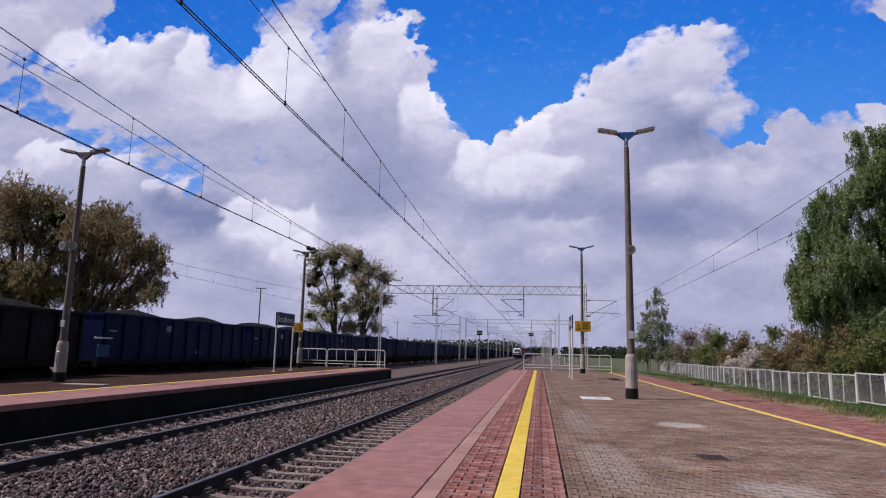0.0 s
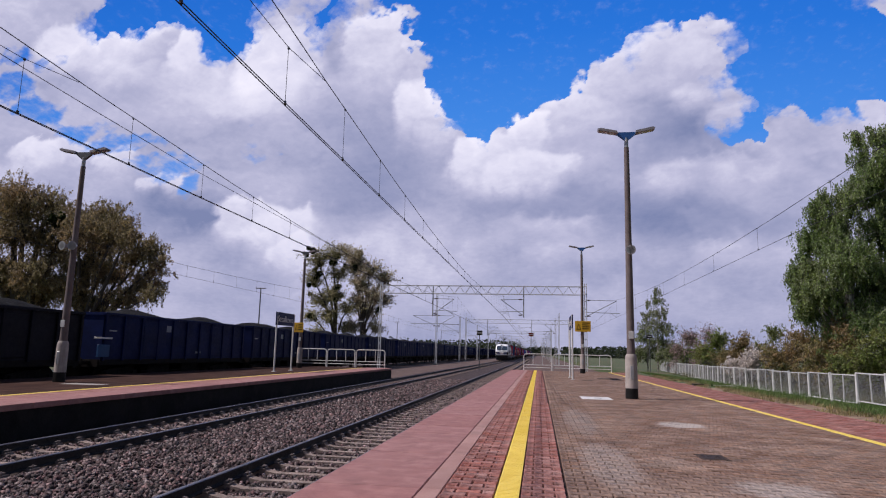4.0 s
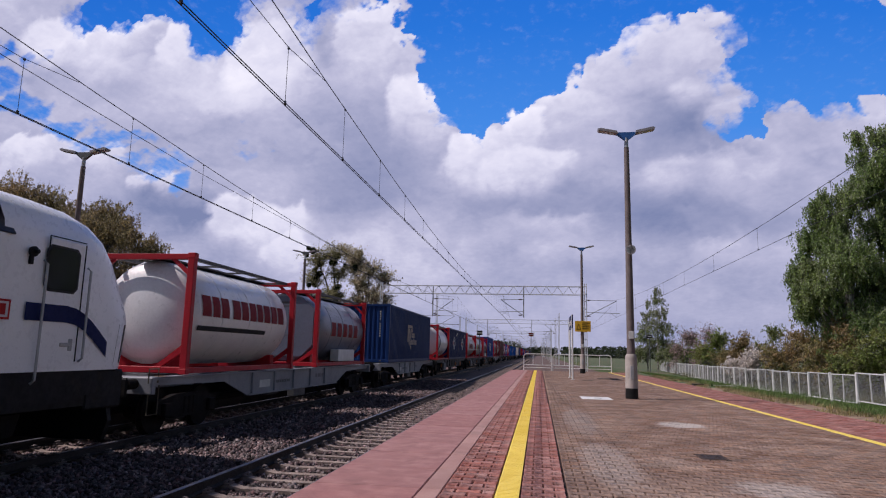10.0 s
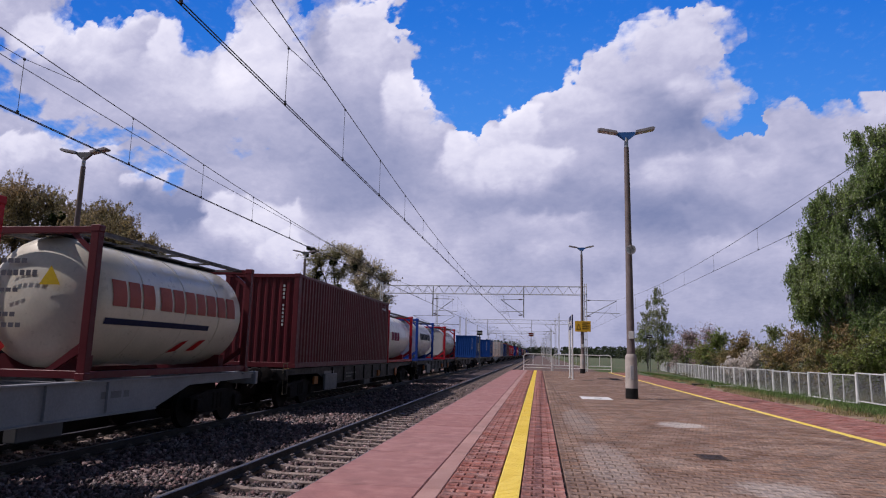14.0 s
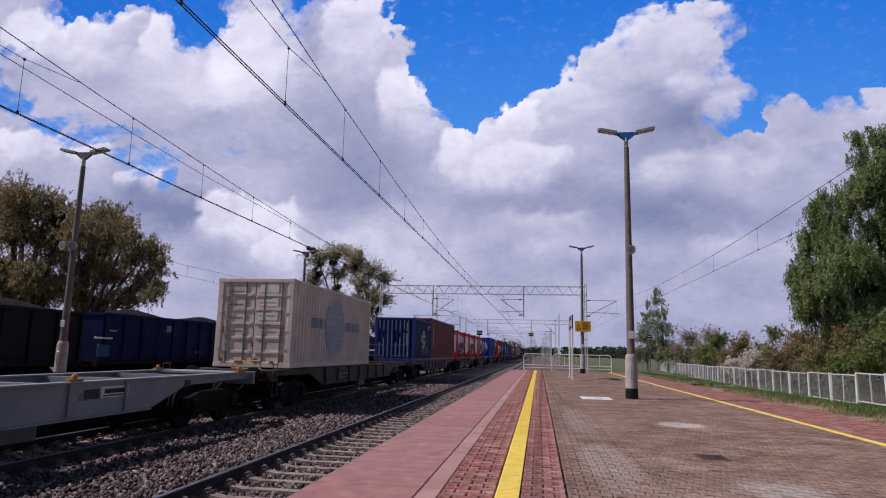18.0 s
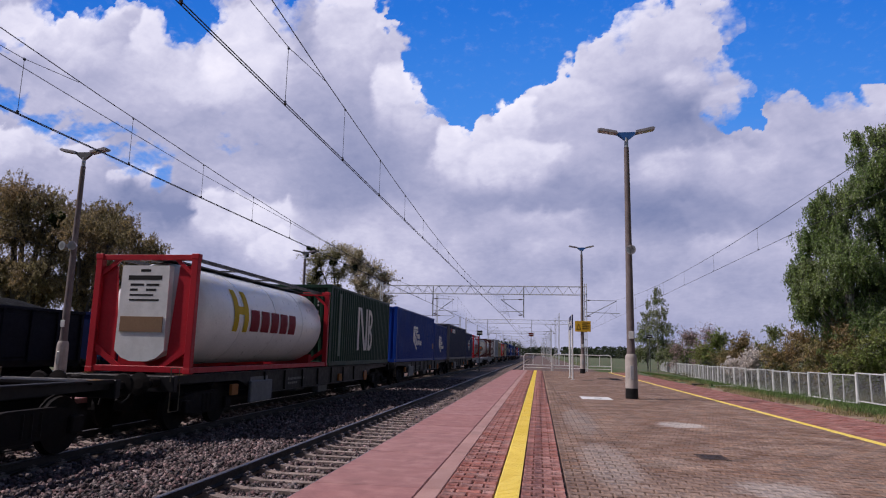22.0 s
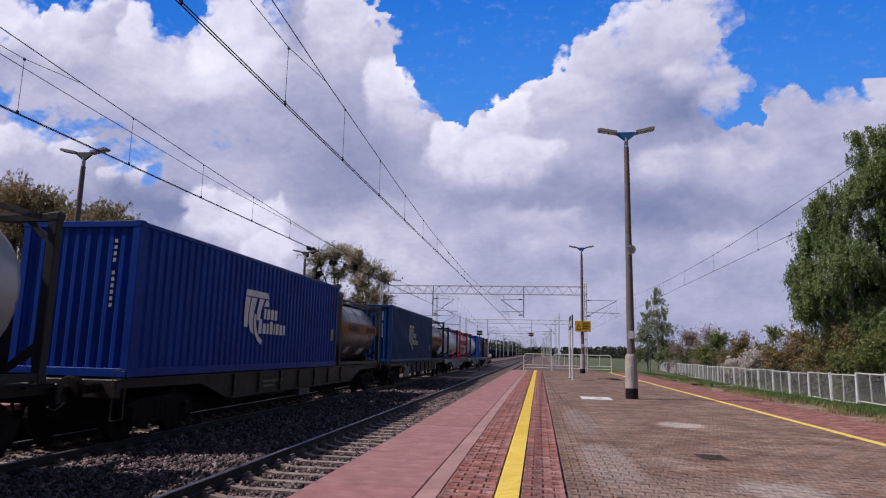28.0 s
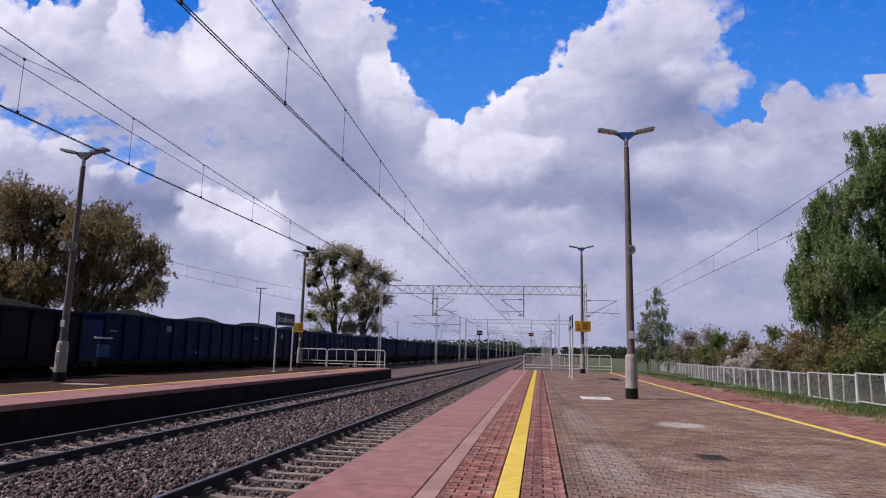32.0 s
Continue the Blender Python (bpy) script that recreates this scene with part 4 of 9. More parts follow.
        w.lathe([(0, 0.26), (0.12, 0.26), (0.16, 0.2), (0.17, 0.02)], (0, L / 2, zc + radius - 0.06), (0, L / 2, zc + radius + 1), 14)
        part("walkway", shared((*key, 4), lambda: w.mesh("walkway", WALKWAY)), None, c, "grating walkway with manhole lid")
    if narrow_plate:
        part("end_plate", shared((*key, "np"), lambda: Geo().prism([(-0.58, zc - 0.85), (-0.42, zc - 1.0), (-0.2, zc - 1.08), (0.2, zc - 1.08), (0.42, zc - 1.0), (0.58, zc - 0.85), (0.56, zc + 1.0), (-0.56, zc + 1.0)], "y", 0.02, 0.2).mesh("end_plate", WHITE_PAINT)), None, c, "white end cover")
        part("end_panel", shared("np2", lambda: Geo().box(-0.5, 0.5, 0.0, 0.03, zc - 0.45, zc - 0.12).mesh("end_panel", paint(0.24, 0.15, 0.09))), None, c, "brown end panel")
        part("end_text", shared("np3", lambda: Geo().box(-0.12, 0.12, 0.017, 0.02, zc + 0.86, zc + 0.92).box(-0.40, 0.40, 0.017, 0.02, zc + 0.68, zc + 0.78).box(-0.34, -0.02, 0.017, 0.02, zc + 0.55, zc + 0.60).box(0.04, 0.34, 0.017, 0.02, zc + 0.55, zc + 0.60).box(-0.34, -0.16, 0.017, 0.02, zc + 0.44, zc + 0.49).box(0.04, 0.28, 0.017, 0.02, zc + 0.44, zc + 0.49).box(-0.34, 0.22, 0.017, 0.02, zc + 0.33, zc + 0.37).box(-0.34, 0.36, 0.017, 0.02, zc + 0.22, zc + 0.26).mesh("end_text", ink(0.03, 0.03, 0.03))), None, c, "rows of dark unreadable lettering")
        for sg in (-1, 1):
            part("end_brace", shared(("np4", sg), lambda: Geo().prism([(sg * 0.6, zc - 1.05), (sg * 1.1, zc - 0.95), (sg * 1.1, zc + 1.0), (sg * 0.75, zc + 1.0)], "y", 0.1, 0.16).mesh("end_brace", fm)), None, c, "red end plate")
    elif end_plate:
        rows = Geo()
        rows.box(-0.34, 0.34, 0.096, 0.1, zc + 0.78, zc + 0.85).box(-0.16, 0.16, 0.096, 0.1, zc + 0.67, zc + 0.72)
        for k in range(7):
            rows.box(-0.42, -0.42 + 0.14 + 0.05 * (k % 3), 0.096, 0.1, zc + 0.54 - 0.085 * k, zc + 0.575 - 0.085 * k)
            rows.box(0.10, 0.10 + 0.12 + 0.05 * ((k + 1) % 3), 0.096, 0.1, zc + 0.54 - 0.085 * k, zc + 0.575 - 0.085 * k)
        rows.box(-0.35, 0.35, 0.096, 0.1, zc - 0.30, zc - 0.285)
        part("end_text", shared(("et3", height), lambda: rows.mesh("end_text", ink(0.10, 0.10, 0.11))), None, c, "rows of dark unreadable lettering")
        part("end_plate", shared((*key, 5), lambda: Geo().prism([(-0.62, zc - 0.98), (0.62, zc - 0.98), (1.0, zc - 0.6), (1.0, zc + 0.62), (0.6, zc + 1.0), (-0.6, zc + 1.0), (-1.0, zc + 0.62), (-1.0, zc - 0.6)], "y", 0.10, 0.22).mesh("end_plate", paint(*end_plate, 0.4, 0.4, 0.1))), None, c, "octagonal insulation cover")
    if cabinet:
        part("cabinet", shared((*key, 6), lambda: Geo().box(LX - 0.34, LX - 0.01, L * 0.40, L * 0.74, h0 + 0.16, h0 + 0.60, 0.015).mesh("cabinet", WHITE_PAINT)), None, c, "white equipment cabinet")
    if skirt:
        part("skirt", shared((*key, 7), lambda: Geo().tube([(LX * 0.96, 0.2, zc - radius * 0.32), (LX * 0.96, L - 0.2, zc - radius * 0.32)], 0.03, 6).tube([(-LX * 0.96, 0.2, zc - radius * 0.32), (-LX * 0.96, L - 0.2, zc - radius * 0.32)], 0.03, 6).mesh("skirt", paint(*skirt))), None, c)
    RUNNING.append((c, s))
    return c


INK = {}


def ink(r, g, b):
    if (r, g, b) not in INK:
        INK[(r, g, b)] = material("lettering_paint", (r, g, b), 0.6, tones=((r * 0.85, g * 0.85, b * 0.85),), scale=2, fine=40, amount=0.08, sheen=0.12)
    return INK[(r, g, b)]


def on_side(c, name, polys, colour, label, x=LX + 0.003, radius=0.0, zc=0.0):
    """Flat painted shapes on the side of a container: polygons of (y, z); on a vessel they follow its curve."""
    g = Geo()
    for poly in polys:
        if radius:
            def bend(y, z):
                d = max(-0.98, min(0.98, (z - zc) / radius))
                return (radius * math.sqrt(1 - d * d) + 0.012, y, z)
            ys, zs = [p[0] for p in poly], [p[1] for p in poly]
            lo, hi = min(zs), max(zs)
            n = max(2, int((hi - lo) / 0.08))
            if len(poly) == 4:
                (y0, z0), (y1, z1), (y2, z2), (y3, z3) = poly
                v = []
                for i in range(n + 1):
                    t = i / n
                    v += [bend(y0 + (y3 - y0) * t, z0 + (z3 - z0) * t), bend(y1 + (y2 - y1) * t, z1 + (z2 - z1) * t)]
                g.add(v, [(2 * i, 2 * i + 1, 2 * i + 3, 2 * i + 2) for i in range(n)])
        else:
            g.add([(x, y, z) for y, z in poly], [tuple(range(len(poly)))])
    return part(name, g, ink(*colour), c, label)


def rect(y0, y1, z0, z1):
    return [(y0, z0), (y1, z0), (y1, z1), (y0, z1)]


def blocks(y0, z0, widths, height, gap=0.05, lean=0.0):
    """A row of plain blocks in place of a brand's lettering."""
    out, y = [], y0
    for w in widths:
        out.append([(y, z0), (y + w, z0), (y + w + lean, z0 + height), (y + lean, z0 + height)])
        y += w + gap
    return out


def ring_poly(cy, cz, r0, r1, a0, a1, n=10):
    out = []
    for i in range(n):
        t, u = radians(a0 + (a1 - a0) * i / n), radians(a0 + (a1 - a0) * (i + 1) / n)
        out.append([(cy + r0 * math.cos(t), cz + r0 * math.sin(t)), (cy + r1 * math.cos(t), cz + r1 * math.sin(t)), (cy + r1 * math.cos(u), cz + r1 * math.sin(u)), (cy + r0 * math.cos(u), cz + r0 * math.sin(u))])
    return out


def disc(cy, cz, r, n=20):
    return [[(cy + r * math.cos(2 * math.pi * i / n), cz + r * math.sin(2 * math.pi * i / n)) for i in range(n)]]


def white_emblem(c, y, z, w=2.55, colour=(0.88, 0.88, 0.90), x=LX + 0.003):
    """A white company mark: a slanted bar over curved stems, and two rows of plain blocks."""
    k, q = w / 2.0, w / 2.2
    shapes = [[(0.03, 1.0), (0.98, 1.0), (1.04, 0.87), (0.0, 0.87)], [(0.0, 0.85), (0.21, 0.85), (0.15, 0.52), (0.14, 0.24), (0.0, 0.24), (-0.02, 0.5)], [(0.26, 0.85), (0.50, 0.85), (0.38, 0.55), (0.36, 0.30), (0.42, 0.10), (0.27, 0.16), (0.18, 0.35), (0.19, 0.6)],
              [(0.60, 0.85), (0.82, 0.85), (0.70, 0.62), (0.66, 0.40), (0.52, 0.40), (0.52, 0.62)], [(0.90, 0.85), (1.02, 0.85), (1.06, 0.72), (0.82, 0.70)]]
    polys = [[(y + u * k, z + v * q) for u, v in p] for p in shapes]
    polys += ring_poly(y + 0.86 * k, z + 0.40 * q, 0.36 * k, 0.46 * k, 165, 262, 8)
    tall = [0.30, 0.22, 0.22, 0.27, 0.22, 0.24, 0.22, 0.22]
    u = 0.84
    for i, wd in enumerate((0.10, 0.14, 0.14, 0.13)):
        polys.append(rect(y + u * k, y + (u + wd) * k, z + 0.44 * q, z + 0.66 * q))
        u += wd + 0.045
    u = 0.62
    for i, wd in enumerate((0.15, 0.14, 0.09, 0.14, 0.06, 0.14, 0.14, 0.10)):
        polys.append(rect(y + u * k, y + (u + wd) * k, z + 0.13 * q, z + (0.13 + tall[i]) * q))
        u += wd + 0.05
    return on_side(c, "emblem", polys, colour, "white company emblem", x)


def on_end(c, name, polys, colour, label, y):
    """Flat painted shapes on the end that faces the camera: polygons of (x, z)."""
    g = Geo()
    for poly in polys:
        g.add([(a, y, z) for a, z in poly], [tuple(range(len(poly)))])
    return part(name, g, ink(*colour), c, label)


def small_marks(c, L, height, colour=(0.65, 0.66, 0.66), n=2):
    """Rows of small unreadable lettering near the far end of the side."""
    polys = []
    for r in range(n):
        polys += blocks(L - 1.35 - 0.25 * r, FLOOR + height - 0.42 - 0.17 * r, [0.08] * (7 - 2 * r), 0.10, 0.03)
    return on_side(c, "marking", polys, colour, "rows of small white marks")


def red_word(c, L, radius, height=2.59, colour=(0.24, 0.014, 0.02), word="short"):
    """Blocks of the size and colour of the lettering on the vessel."""
    zc = FLOOR + height * 0.5 + 0.03
    if word == "short":
        polys = blocks(1.65, zc - 0.26, [0.50] * 5, 0.50, 0.21)
    else:
        polys = blocks(0.62, zc - 0.06, [0.40, 0.34, 0.38], 0.47, 0.08) + blocks(2.10, zc - 0.06, [0.40, 0.38, 0.38, 0.34, 0.40, 0.38, 0.40], 0.47, 0.08)
    return on_side(c, "lettering", polys, colour, "large red company lettering", radius=radius, zc=zc)


def bogie_geo(g, y):
    for sx in (-1, 1):
        g.prism([(y - 1.15, 0.42), (y - 0.7, 0.30), (y + 0.7, 0.30), (y + 1.15, 0.42), (y + 1.2, 0.66), (y + 0.5, 0.78), (y - 0.5, 0.78), (y - 1.2, 0.66)], "x", min(sx * 0.93, sx * 1.05), max(sx * 0.93, sx * 1.05))
        for d in (-0.9, 0.9):
            g.box(sx * 1.06 - 0.08, sx * 1.06 + 0.08, y + d - 0.14, y + d + 0.14, 0.34, 0.62, 0.02)
        for d in (-0.18, 0, 0.18):
            g.tube([(sx * 1.0, y + d, 0.36), (sx * 1.0, y + d, 0.72)], 0.07, 6)
    g.box(-1.0, 1.0, y - 0.16, y + 0.16, 0.4, 0.7, 0.02)
    return g


def wheel_mesh(r=0.46):
    g = Geo()
    for sx in (-1, 1):
        g.lathe([(0, 0.12), (0.01, r * 0.86), (0.02, r + 0.028), (0.05, r + 0.028), (0.055, r), (0.135, r - 0.004), (0.136, r * 0.84), (0.137, r * 0.4), (0.16, 0.12)], (sx * 0.69, 0, r), (sx * 2, 0, r), 22)
    g.tube([(-0.7, 0, r), (0.7, 0, r)], 0.08, 8)
    return g.mesh("wheelset", UNDER)


WHEELSET = wheel_mesh()
BUFFER = Geo().lathe([(0, 0.10), (0.28, 0.10), (0.281, 0.075), (0.55, 0.075), (0.56, 0.2), (0.60, 0.225), (0.62, 0.1)], (0, 0, 1.03), (0, -1, 1.03), 14).mesh("buffer", UNDER)


def wagon(s0, s1, colour, label, railing_far=False, joint=False, deck=0.0):
    """A skeleton container wagon between the places s0 and s1 (over its buffers)."""
    L = s1 - s0
    mat = paint(*colour)
    w = thing("container_wagon", label, "railway wagon", group="wagons of the train")
    e = 0.55
    key = ("wagon", round(L, 1), colour, deck)

    def sill(sx):
        a, b = e + 0.05, L - e - 0.05
        m = L / 2
        low = [(a, 1.0), (a + 3.1, 0.96), (a + 4.4, 0.56), (b - 4.4, 0.56), (b - 3.1, 0.96), (b, 1.0)]
        if joint:
            low = [(a, 1.0), (a + 3.0, 0.96), (a + 4.0, 0.6), (m - 3.2, 0.6), (m - 2.2, 0.96), (m + 2.2, 0.96), (m + 3.2, 0.6), (b - 4.0, 0.6), (b - 3.0, 0.96), (b, 1.0)]
        g = Geo()
        x0, x1 = (1.10, 1.13) if sx > 0 else (-1.13, -1.10)
        g.prism([(a, 1.15), *low, (b, 1.15)], "x", x0, x1)
        g.box(min(sx * 1.0, sx * 1.2), max(sx * 1.0, sx * 1.2), a, b, 1.135, 1.165, 0.004)
        g.prism([(low[2 if not joint else 2][0], 0.555), (low[3][0], 0.555), (low[3][0], 0.58), (low[2][0], 0.58)], "x", min(sx * 1.04, sx * 1.19), max(sx * 1.04, sx * 1.19))
        k = a + 4.6
        while k < b - 4.5:
            g.box(min(sx * 1.13, sx * 1.18), max(sx * 1.13, sx * 1.18), k - 0.02, k + 0.02, 0.6, 1.13)
            k += 1.45
        return g
    for sx in (-1, 1):
        part("sill", shared((*key, joint, sx), lambda: sill(sx).mesh("sill", mat)), None, w, "fish-bellied side sill")
    part("centre_beam", shared((*key, "c"), lambda: Geo().box(-0.28, 0.28, e, L - e, 0.86, 1.06).mesh("centre_beam", mat)), None, w)
    # long dark box added to hide the sunlit ground seen through below the sills
    part("underframe", shared((*key, "uf"), lambda: Geo().box(-0.22, 0.22, e + 0.25, L - e - 0.25, 0.40, 0.855, 0.02).tube([(0.62, e + 3.2, 0.62), (0.62, L - e - 3.2, 0.62)], 0.04, 6).tube([(-0.62, e + 3.2, 0.62), (-0.62, L - e - 3.2, 0.62)], 0.04, 6).mesh("underframe", UNDER)), None, w, "brake rods and an added black box that closes the view under the frame")
    member = shared((colour, "member"), lambda: Geo().box(-1.1, 1.1, -0.07, 0.07, 0.98, 1.13).mesh("cross_member", mat))
    for k in range(8):
        part("cross_member", member, None, w, at=pose(0, e + 0.15 + (L - 2 * e - 0.3) * k / 7, 0))
    for y, f in ((e, 0), (L - e, 180)):
        hs = part("headstock", shared((colour, "h"), lambda: Geo().box(-1.25, 1.25, 0, 0.14, 0.84, 1.16, 0.015).box(-1.2, 1.2, 0.14, 0.7, 1.10, 1.15).mesh("headstock", mat)), None, w, at=pose(0, y, 0, 0, 0, f))
        for sx in (-0.875, 0.875):
            part("buffer", BUFFER, None, hs, at=pose(sx, 0, 0))
        part("coupling", shared("coupling", lambda: Geo().box(-0.05, 0.05, -0.35, 0.05, 0.96, 1.06).tube([(0, -0.3, 1.0), (0, -0.45, 0.8), (0, -0.5, 0.6)], 0.03, 6).mesh("coupling", UNDER)), None, hs)
        part("brake_hose", shared("hose", lambda: Geo().tube([(0.35, 0, 0.9), (0.36, -0.12, 0.72), (0.34, -0.3, 0.62), (0.3, -0.42, 0.7)], 0.02, 6).mesh("brake_hose", BLACK)), None, hs)
        part("step", shared("step", lambda: Geo().tube([(1.17, 0.02, 1.0), (1.17, 0.02, 0.45), (1.17, 0.36, 0.45), (1.17, 0.36, 1.0)], 0.014, 6).tube([(1.18, -0.02, 1.05), (1.18, -0.02, 1.32), (1.18, 0.3, 1.32), (1.18, 0.3, 1.05)], 0.014, 6).mesh("step", paint(0.10, 0.085, 0.06))), None, hs, "worn shunter's step and handle")
    centres = [e + 1.75, L - e - 1.75] + ([L / 2] if joint else [])
    for y in centres:
        b = part("bogie", shared("bogie", lambda: bogie_geo(Geo(), 0).mesh("bogie", UNDER)), None, w, at=pose(0, y, 0))
        for d in (-0.9, 0.9):
            part("wheelset", WHEELSET, None, b, at=pose(0, d, 0))
    part("brake_box", shared("brake_box", lambda: Geo().box(0.86, 1.08, 0, 0.95, 0.32, 0.60, 0.015).tube([(0.5, -0.9, 0.55), (0.5, -0.1, 0.55)], 0.17, 12).mesh("brake_box", paint(0.09, 0.092, 0.10))), None, w, "grey brake gear box", at=pose(0, L / 2 - 0.3, 0))
    if colour[0] < 0.03:
        part("brake_cabinet", shared("brake_cabinet", lambda: Geo().box(1.135, 1.22, 0, 1.35, 0.38, 0.92, 0.02).box(1.10, 1.14, 0.1, 1.2, 0.9, 1.02).mesh("brake_cabinet", paint(0.12, 0.125, 0.14))), None, w, "light grey equipment cabinet on the side sill", at=pose(0, 4.25, 0))
    pin = shared("pin", lambda: Geo().box(-0.09, 0.09, -0.1, 0.1, 1.15, 1.17).box(-0.03, 0.03, -0.04, 0.04, 1.168, 1.179).mesh("container_pin", paint(0.25, 0.14, 0.06)))
    for y in (e + 0.5, e + 6.6, L - e - 6.6, L - e - 0.5):
        for sx in (-1.1, 1.1):
            part("container_pin", pin, None, w, at=pose(sx, y, 0))
    if railing_far:
        g = Geo()
        for x0, x1 in ((-1.15, -0.25), (0.25, 1.15)):
            g.tube([(x0, L - e - 0.35, 1.15), (x0, L - e - 0.35, 2.1), (x1, L - e - 0.35, 2.1), (x1, L - e - 0.35, 1.15)], 0.022, 6)
            g.tube([(x0, L - e - 0.35, 1.5), (x1, L - e - 0.35, 1.5)], 0.018, 6)
        part("railing", g, paint(0.10, 0.085, 0.075), w, "rusty end railing")
    if colour[0] > 0.2:
        on_side(w, "sign_plate", [rect(L / 2 - 3.0, L / 2 - 2.3, 0.72, 0.92)], (0.7, 0.7, 0.68), "small white plate", x=1.136)
        on_side(w, "label_plate", blocks(L / 2 + 1.4, 0.84, [0.2, 0.3, 0.16], 0.12, 0.06), (0.2, 0.2, 0.22), "small dark plates", x=1.1362)
        on_side(w, "marking", blocks(L / 2 - 2.0, 0.80, [0.09] * 9, 0.08, 0.04), (0.12, 0.12, 0.12), "rows of small dark marks", x=1.1361)
        spig = shared("spigot", lambda: Geo().lathe([(0, 0.0), (0.01, 0.035), (0.04, 0.05), (0.08, 0.035), (0.09, 0.0)], (0, 0, 1.2), (0, 0, 2), 10).box(-0.05, 0.05, -0.16, 0.16, 1.166, 1.205).mesh("spigot", paint(0.42, 0.17, 0.05)))
        if "empty" in label:
            for y in (3.4, 9.7, 15.6):
                for sx in (-1.1, 1.1):
                    part("spigot", spig, None, w, "rusty orange container spigot", at=pose(sx, y, 0))
            part("sign_plate", Geo().box(1.131, 1.137, 10.35, 11.10, 0.86, 1.05, 0.002), WHITE_PAINT, w, "white maker's plate")
            on_side(w, "plate_bar", [rect(10.43, 11.02, 0.93, 1.01)], (0.03, 0.03, 0.04), "dark bar on the plate", x=1.139)
            on_side(w, "plate_bar", [rect(10.40, 11.05, 0.88, 0.91)], (0.45, 0.02, 0.02), "red bar on the plate", x=1.139)
            on_side(w, "marking_field", [rect(9.92, 10.30, 0.86, 1.02), rect(13.0, 13.25, 0.92, 1.06)], (0.06, 0.06, 0.075), "dull grey marking panels", x=1.1363)
    else:
        if colour[0] < 0.03:
            plate = shared("orange_plate", lambda: Geo().box(1.12, 1.20, -0.17, 0.17, 0.62, 0.88, 0.01).mesh("twistlock_plate", paint(0.30, 0.11, 0.03, 0.7, 1.0)))
            for y in (L / 2 + 1.85, 3.4):
                part("twistlock_plate", plate, None, w, "folded orange container stop", at=pose(0, y, 0))
            part("handwheel", shared("handwheel", lambda: Geo().lathe([(0, 0.05), (0.03, 0.06), (0.03, 0.15), (0.01, 0.155), (0.0, 0.20), (0.04, 0.215), (0.06, 0.19), (0.05, 0.05), (0.05, 0.0)], (1.15, 0, 0.72), (2.0, 0, 0.72), 18).mesh("handwheel", paint(0.40, 0.13, 0.04))), None, w, "orange brake handwheel", at=pose(0, L - 4.75, 0))
        on_side(w, "marking", blocks(L / 2 - 3.2, 0.72, [0.12] * 5, 0.06, 0.035), (0.20, 0.20, 0.19), "row of small pale marks", x=1.1361)
        on_side(w, "marking", blocks(L / 2 - 3.2, 0.84, [0.08] * 12, 0.07, 0.035), (0.20, 0.20, 0.19), "rows of small pale marks", x=1.1361)
    RUNNING.append((w, s0))
    return w


GREY_W, DARK_W, BROWN_W = (0.235, 0.245, 0.275), (0.014, 0.014, 0.016), (0.038, 0.031, 0.029)
for s0, s1, col, lab in ((-201.6, -184.2, GREY_W, "light grey"), (-183.4, -167.3, GREY_W, "light grey"), (-166.4, -146.4, DARK_W, "dark grey"), (-145.9, -126.1, DARK_W, "dark grey"), (-125.9, -106.2, DARK_W, "dark grey"),
                         (-105.4, -89.4, GREY_W, "light grey"), (-88.6, -68.2, DARK_W, "dark grey"), (-67.8, -48.4, DARK_W, "dark grey"), (-48.0, -31.0, BROWN_W, "empty weathered brown"), (0.0, 16.8, GREY_W, "empty light grey"),
                         (58.3, 77.6, DARK_W, "dark grey"), (78.6, 96.6, BROWN_W, "weathered brown-grey"), (97.6, 117.6, DARK_W, "dark grey"), (118.2, 138.5, DARK_W, "dark grey"), (138.9, 158.8, DARK_W, "dark grey"),
                         (159.0, 179.2, DARK_W, "dark grey"), (179.9, 197.4, GREY_W, "light grey"), (198.0, 214.4, GREY_W, "light grey"), (215.0, 235.3, DARK_W, "dark grey"), (236.2, 255.9, DARK_W, "dark grey"),
                         (256.0, 275.7, DARK_W, "dark grey"), (275.9, 296.3, BROWN_W, "weathered brown-grey"), (297.2, 317.2, DARK_W, "dark grey"), (317.9, 334.2, GREY_W, "light grey"), (335.6, 351.8, GREY_W, "light grey"), (353.2, 369.9, GREY_W, "light grey")):
    LAST = wagon(s0, s1, col, lab + " steel skeleton container wagon on two bogies")
part("tail_plate", Geo().box(0.75, 1.1, 16.3, 16.33, 1.2, 1.6, 0.005), WHITE_PAINT, LAST, "white tail plate")
part("tail_handle", Geo().tube([(0.4, 16.05, 1.15), (0.4, 16.05, 1.5), (1.15, 16.05, 1.5), (1.15, 16.05, 1.15)], 0.02, 6), paint(0.5, 0.12, 0.05), LAST, "orange end handle")
wagon(-30.7, -0.4, BROWN_W, "weathered brown-grey articulated skeleton container wagon", joint=True)
wagon(17.0, 37.2, BROWN_W, "weathered dark container wagon with rusty end railings", railing_far=True)
wagon(37.4, 57.7, BROWN_W, "weathered brown-grey skeleton container wagon")

BLUE, NAVY, DEEP, DULL = (0.005, 0.034, 0.235), (0.007, 0.017, 0.085), (0.006, 0.030, 0.20), (0.008, 0.030, 0.115)
RED, WINE, BROWN, CREAM = (0.38, 0.012, 0.022), (0.095, 0.012, 0.018), (0.165, 0.022, 0.021), (0.60, 0.505, 0.465)
WHITE, GREYT = (0.86, 0.85, 0.86), (0.145, 0.16, 0.215)
HC, STD = 2.896, 2.591
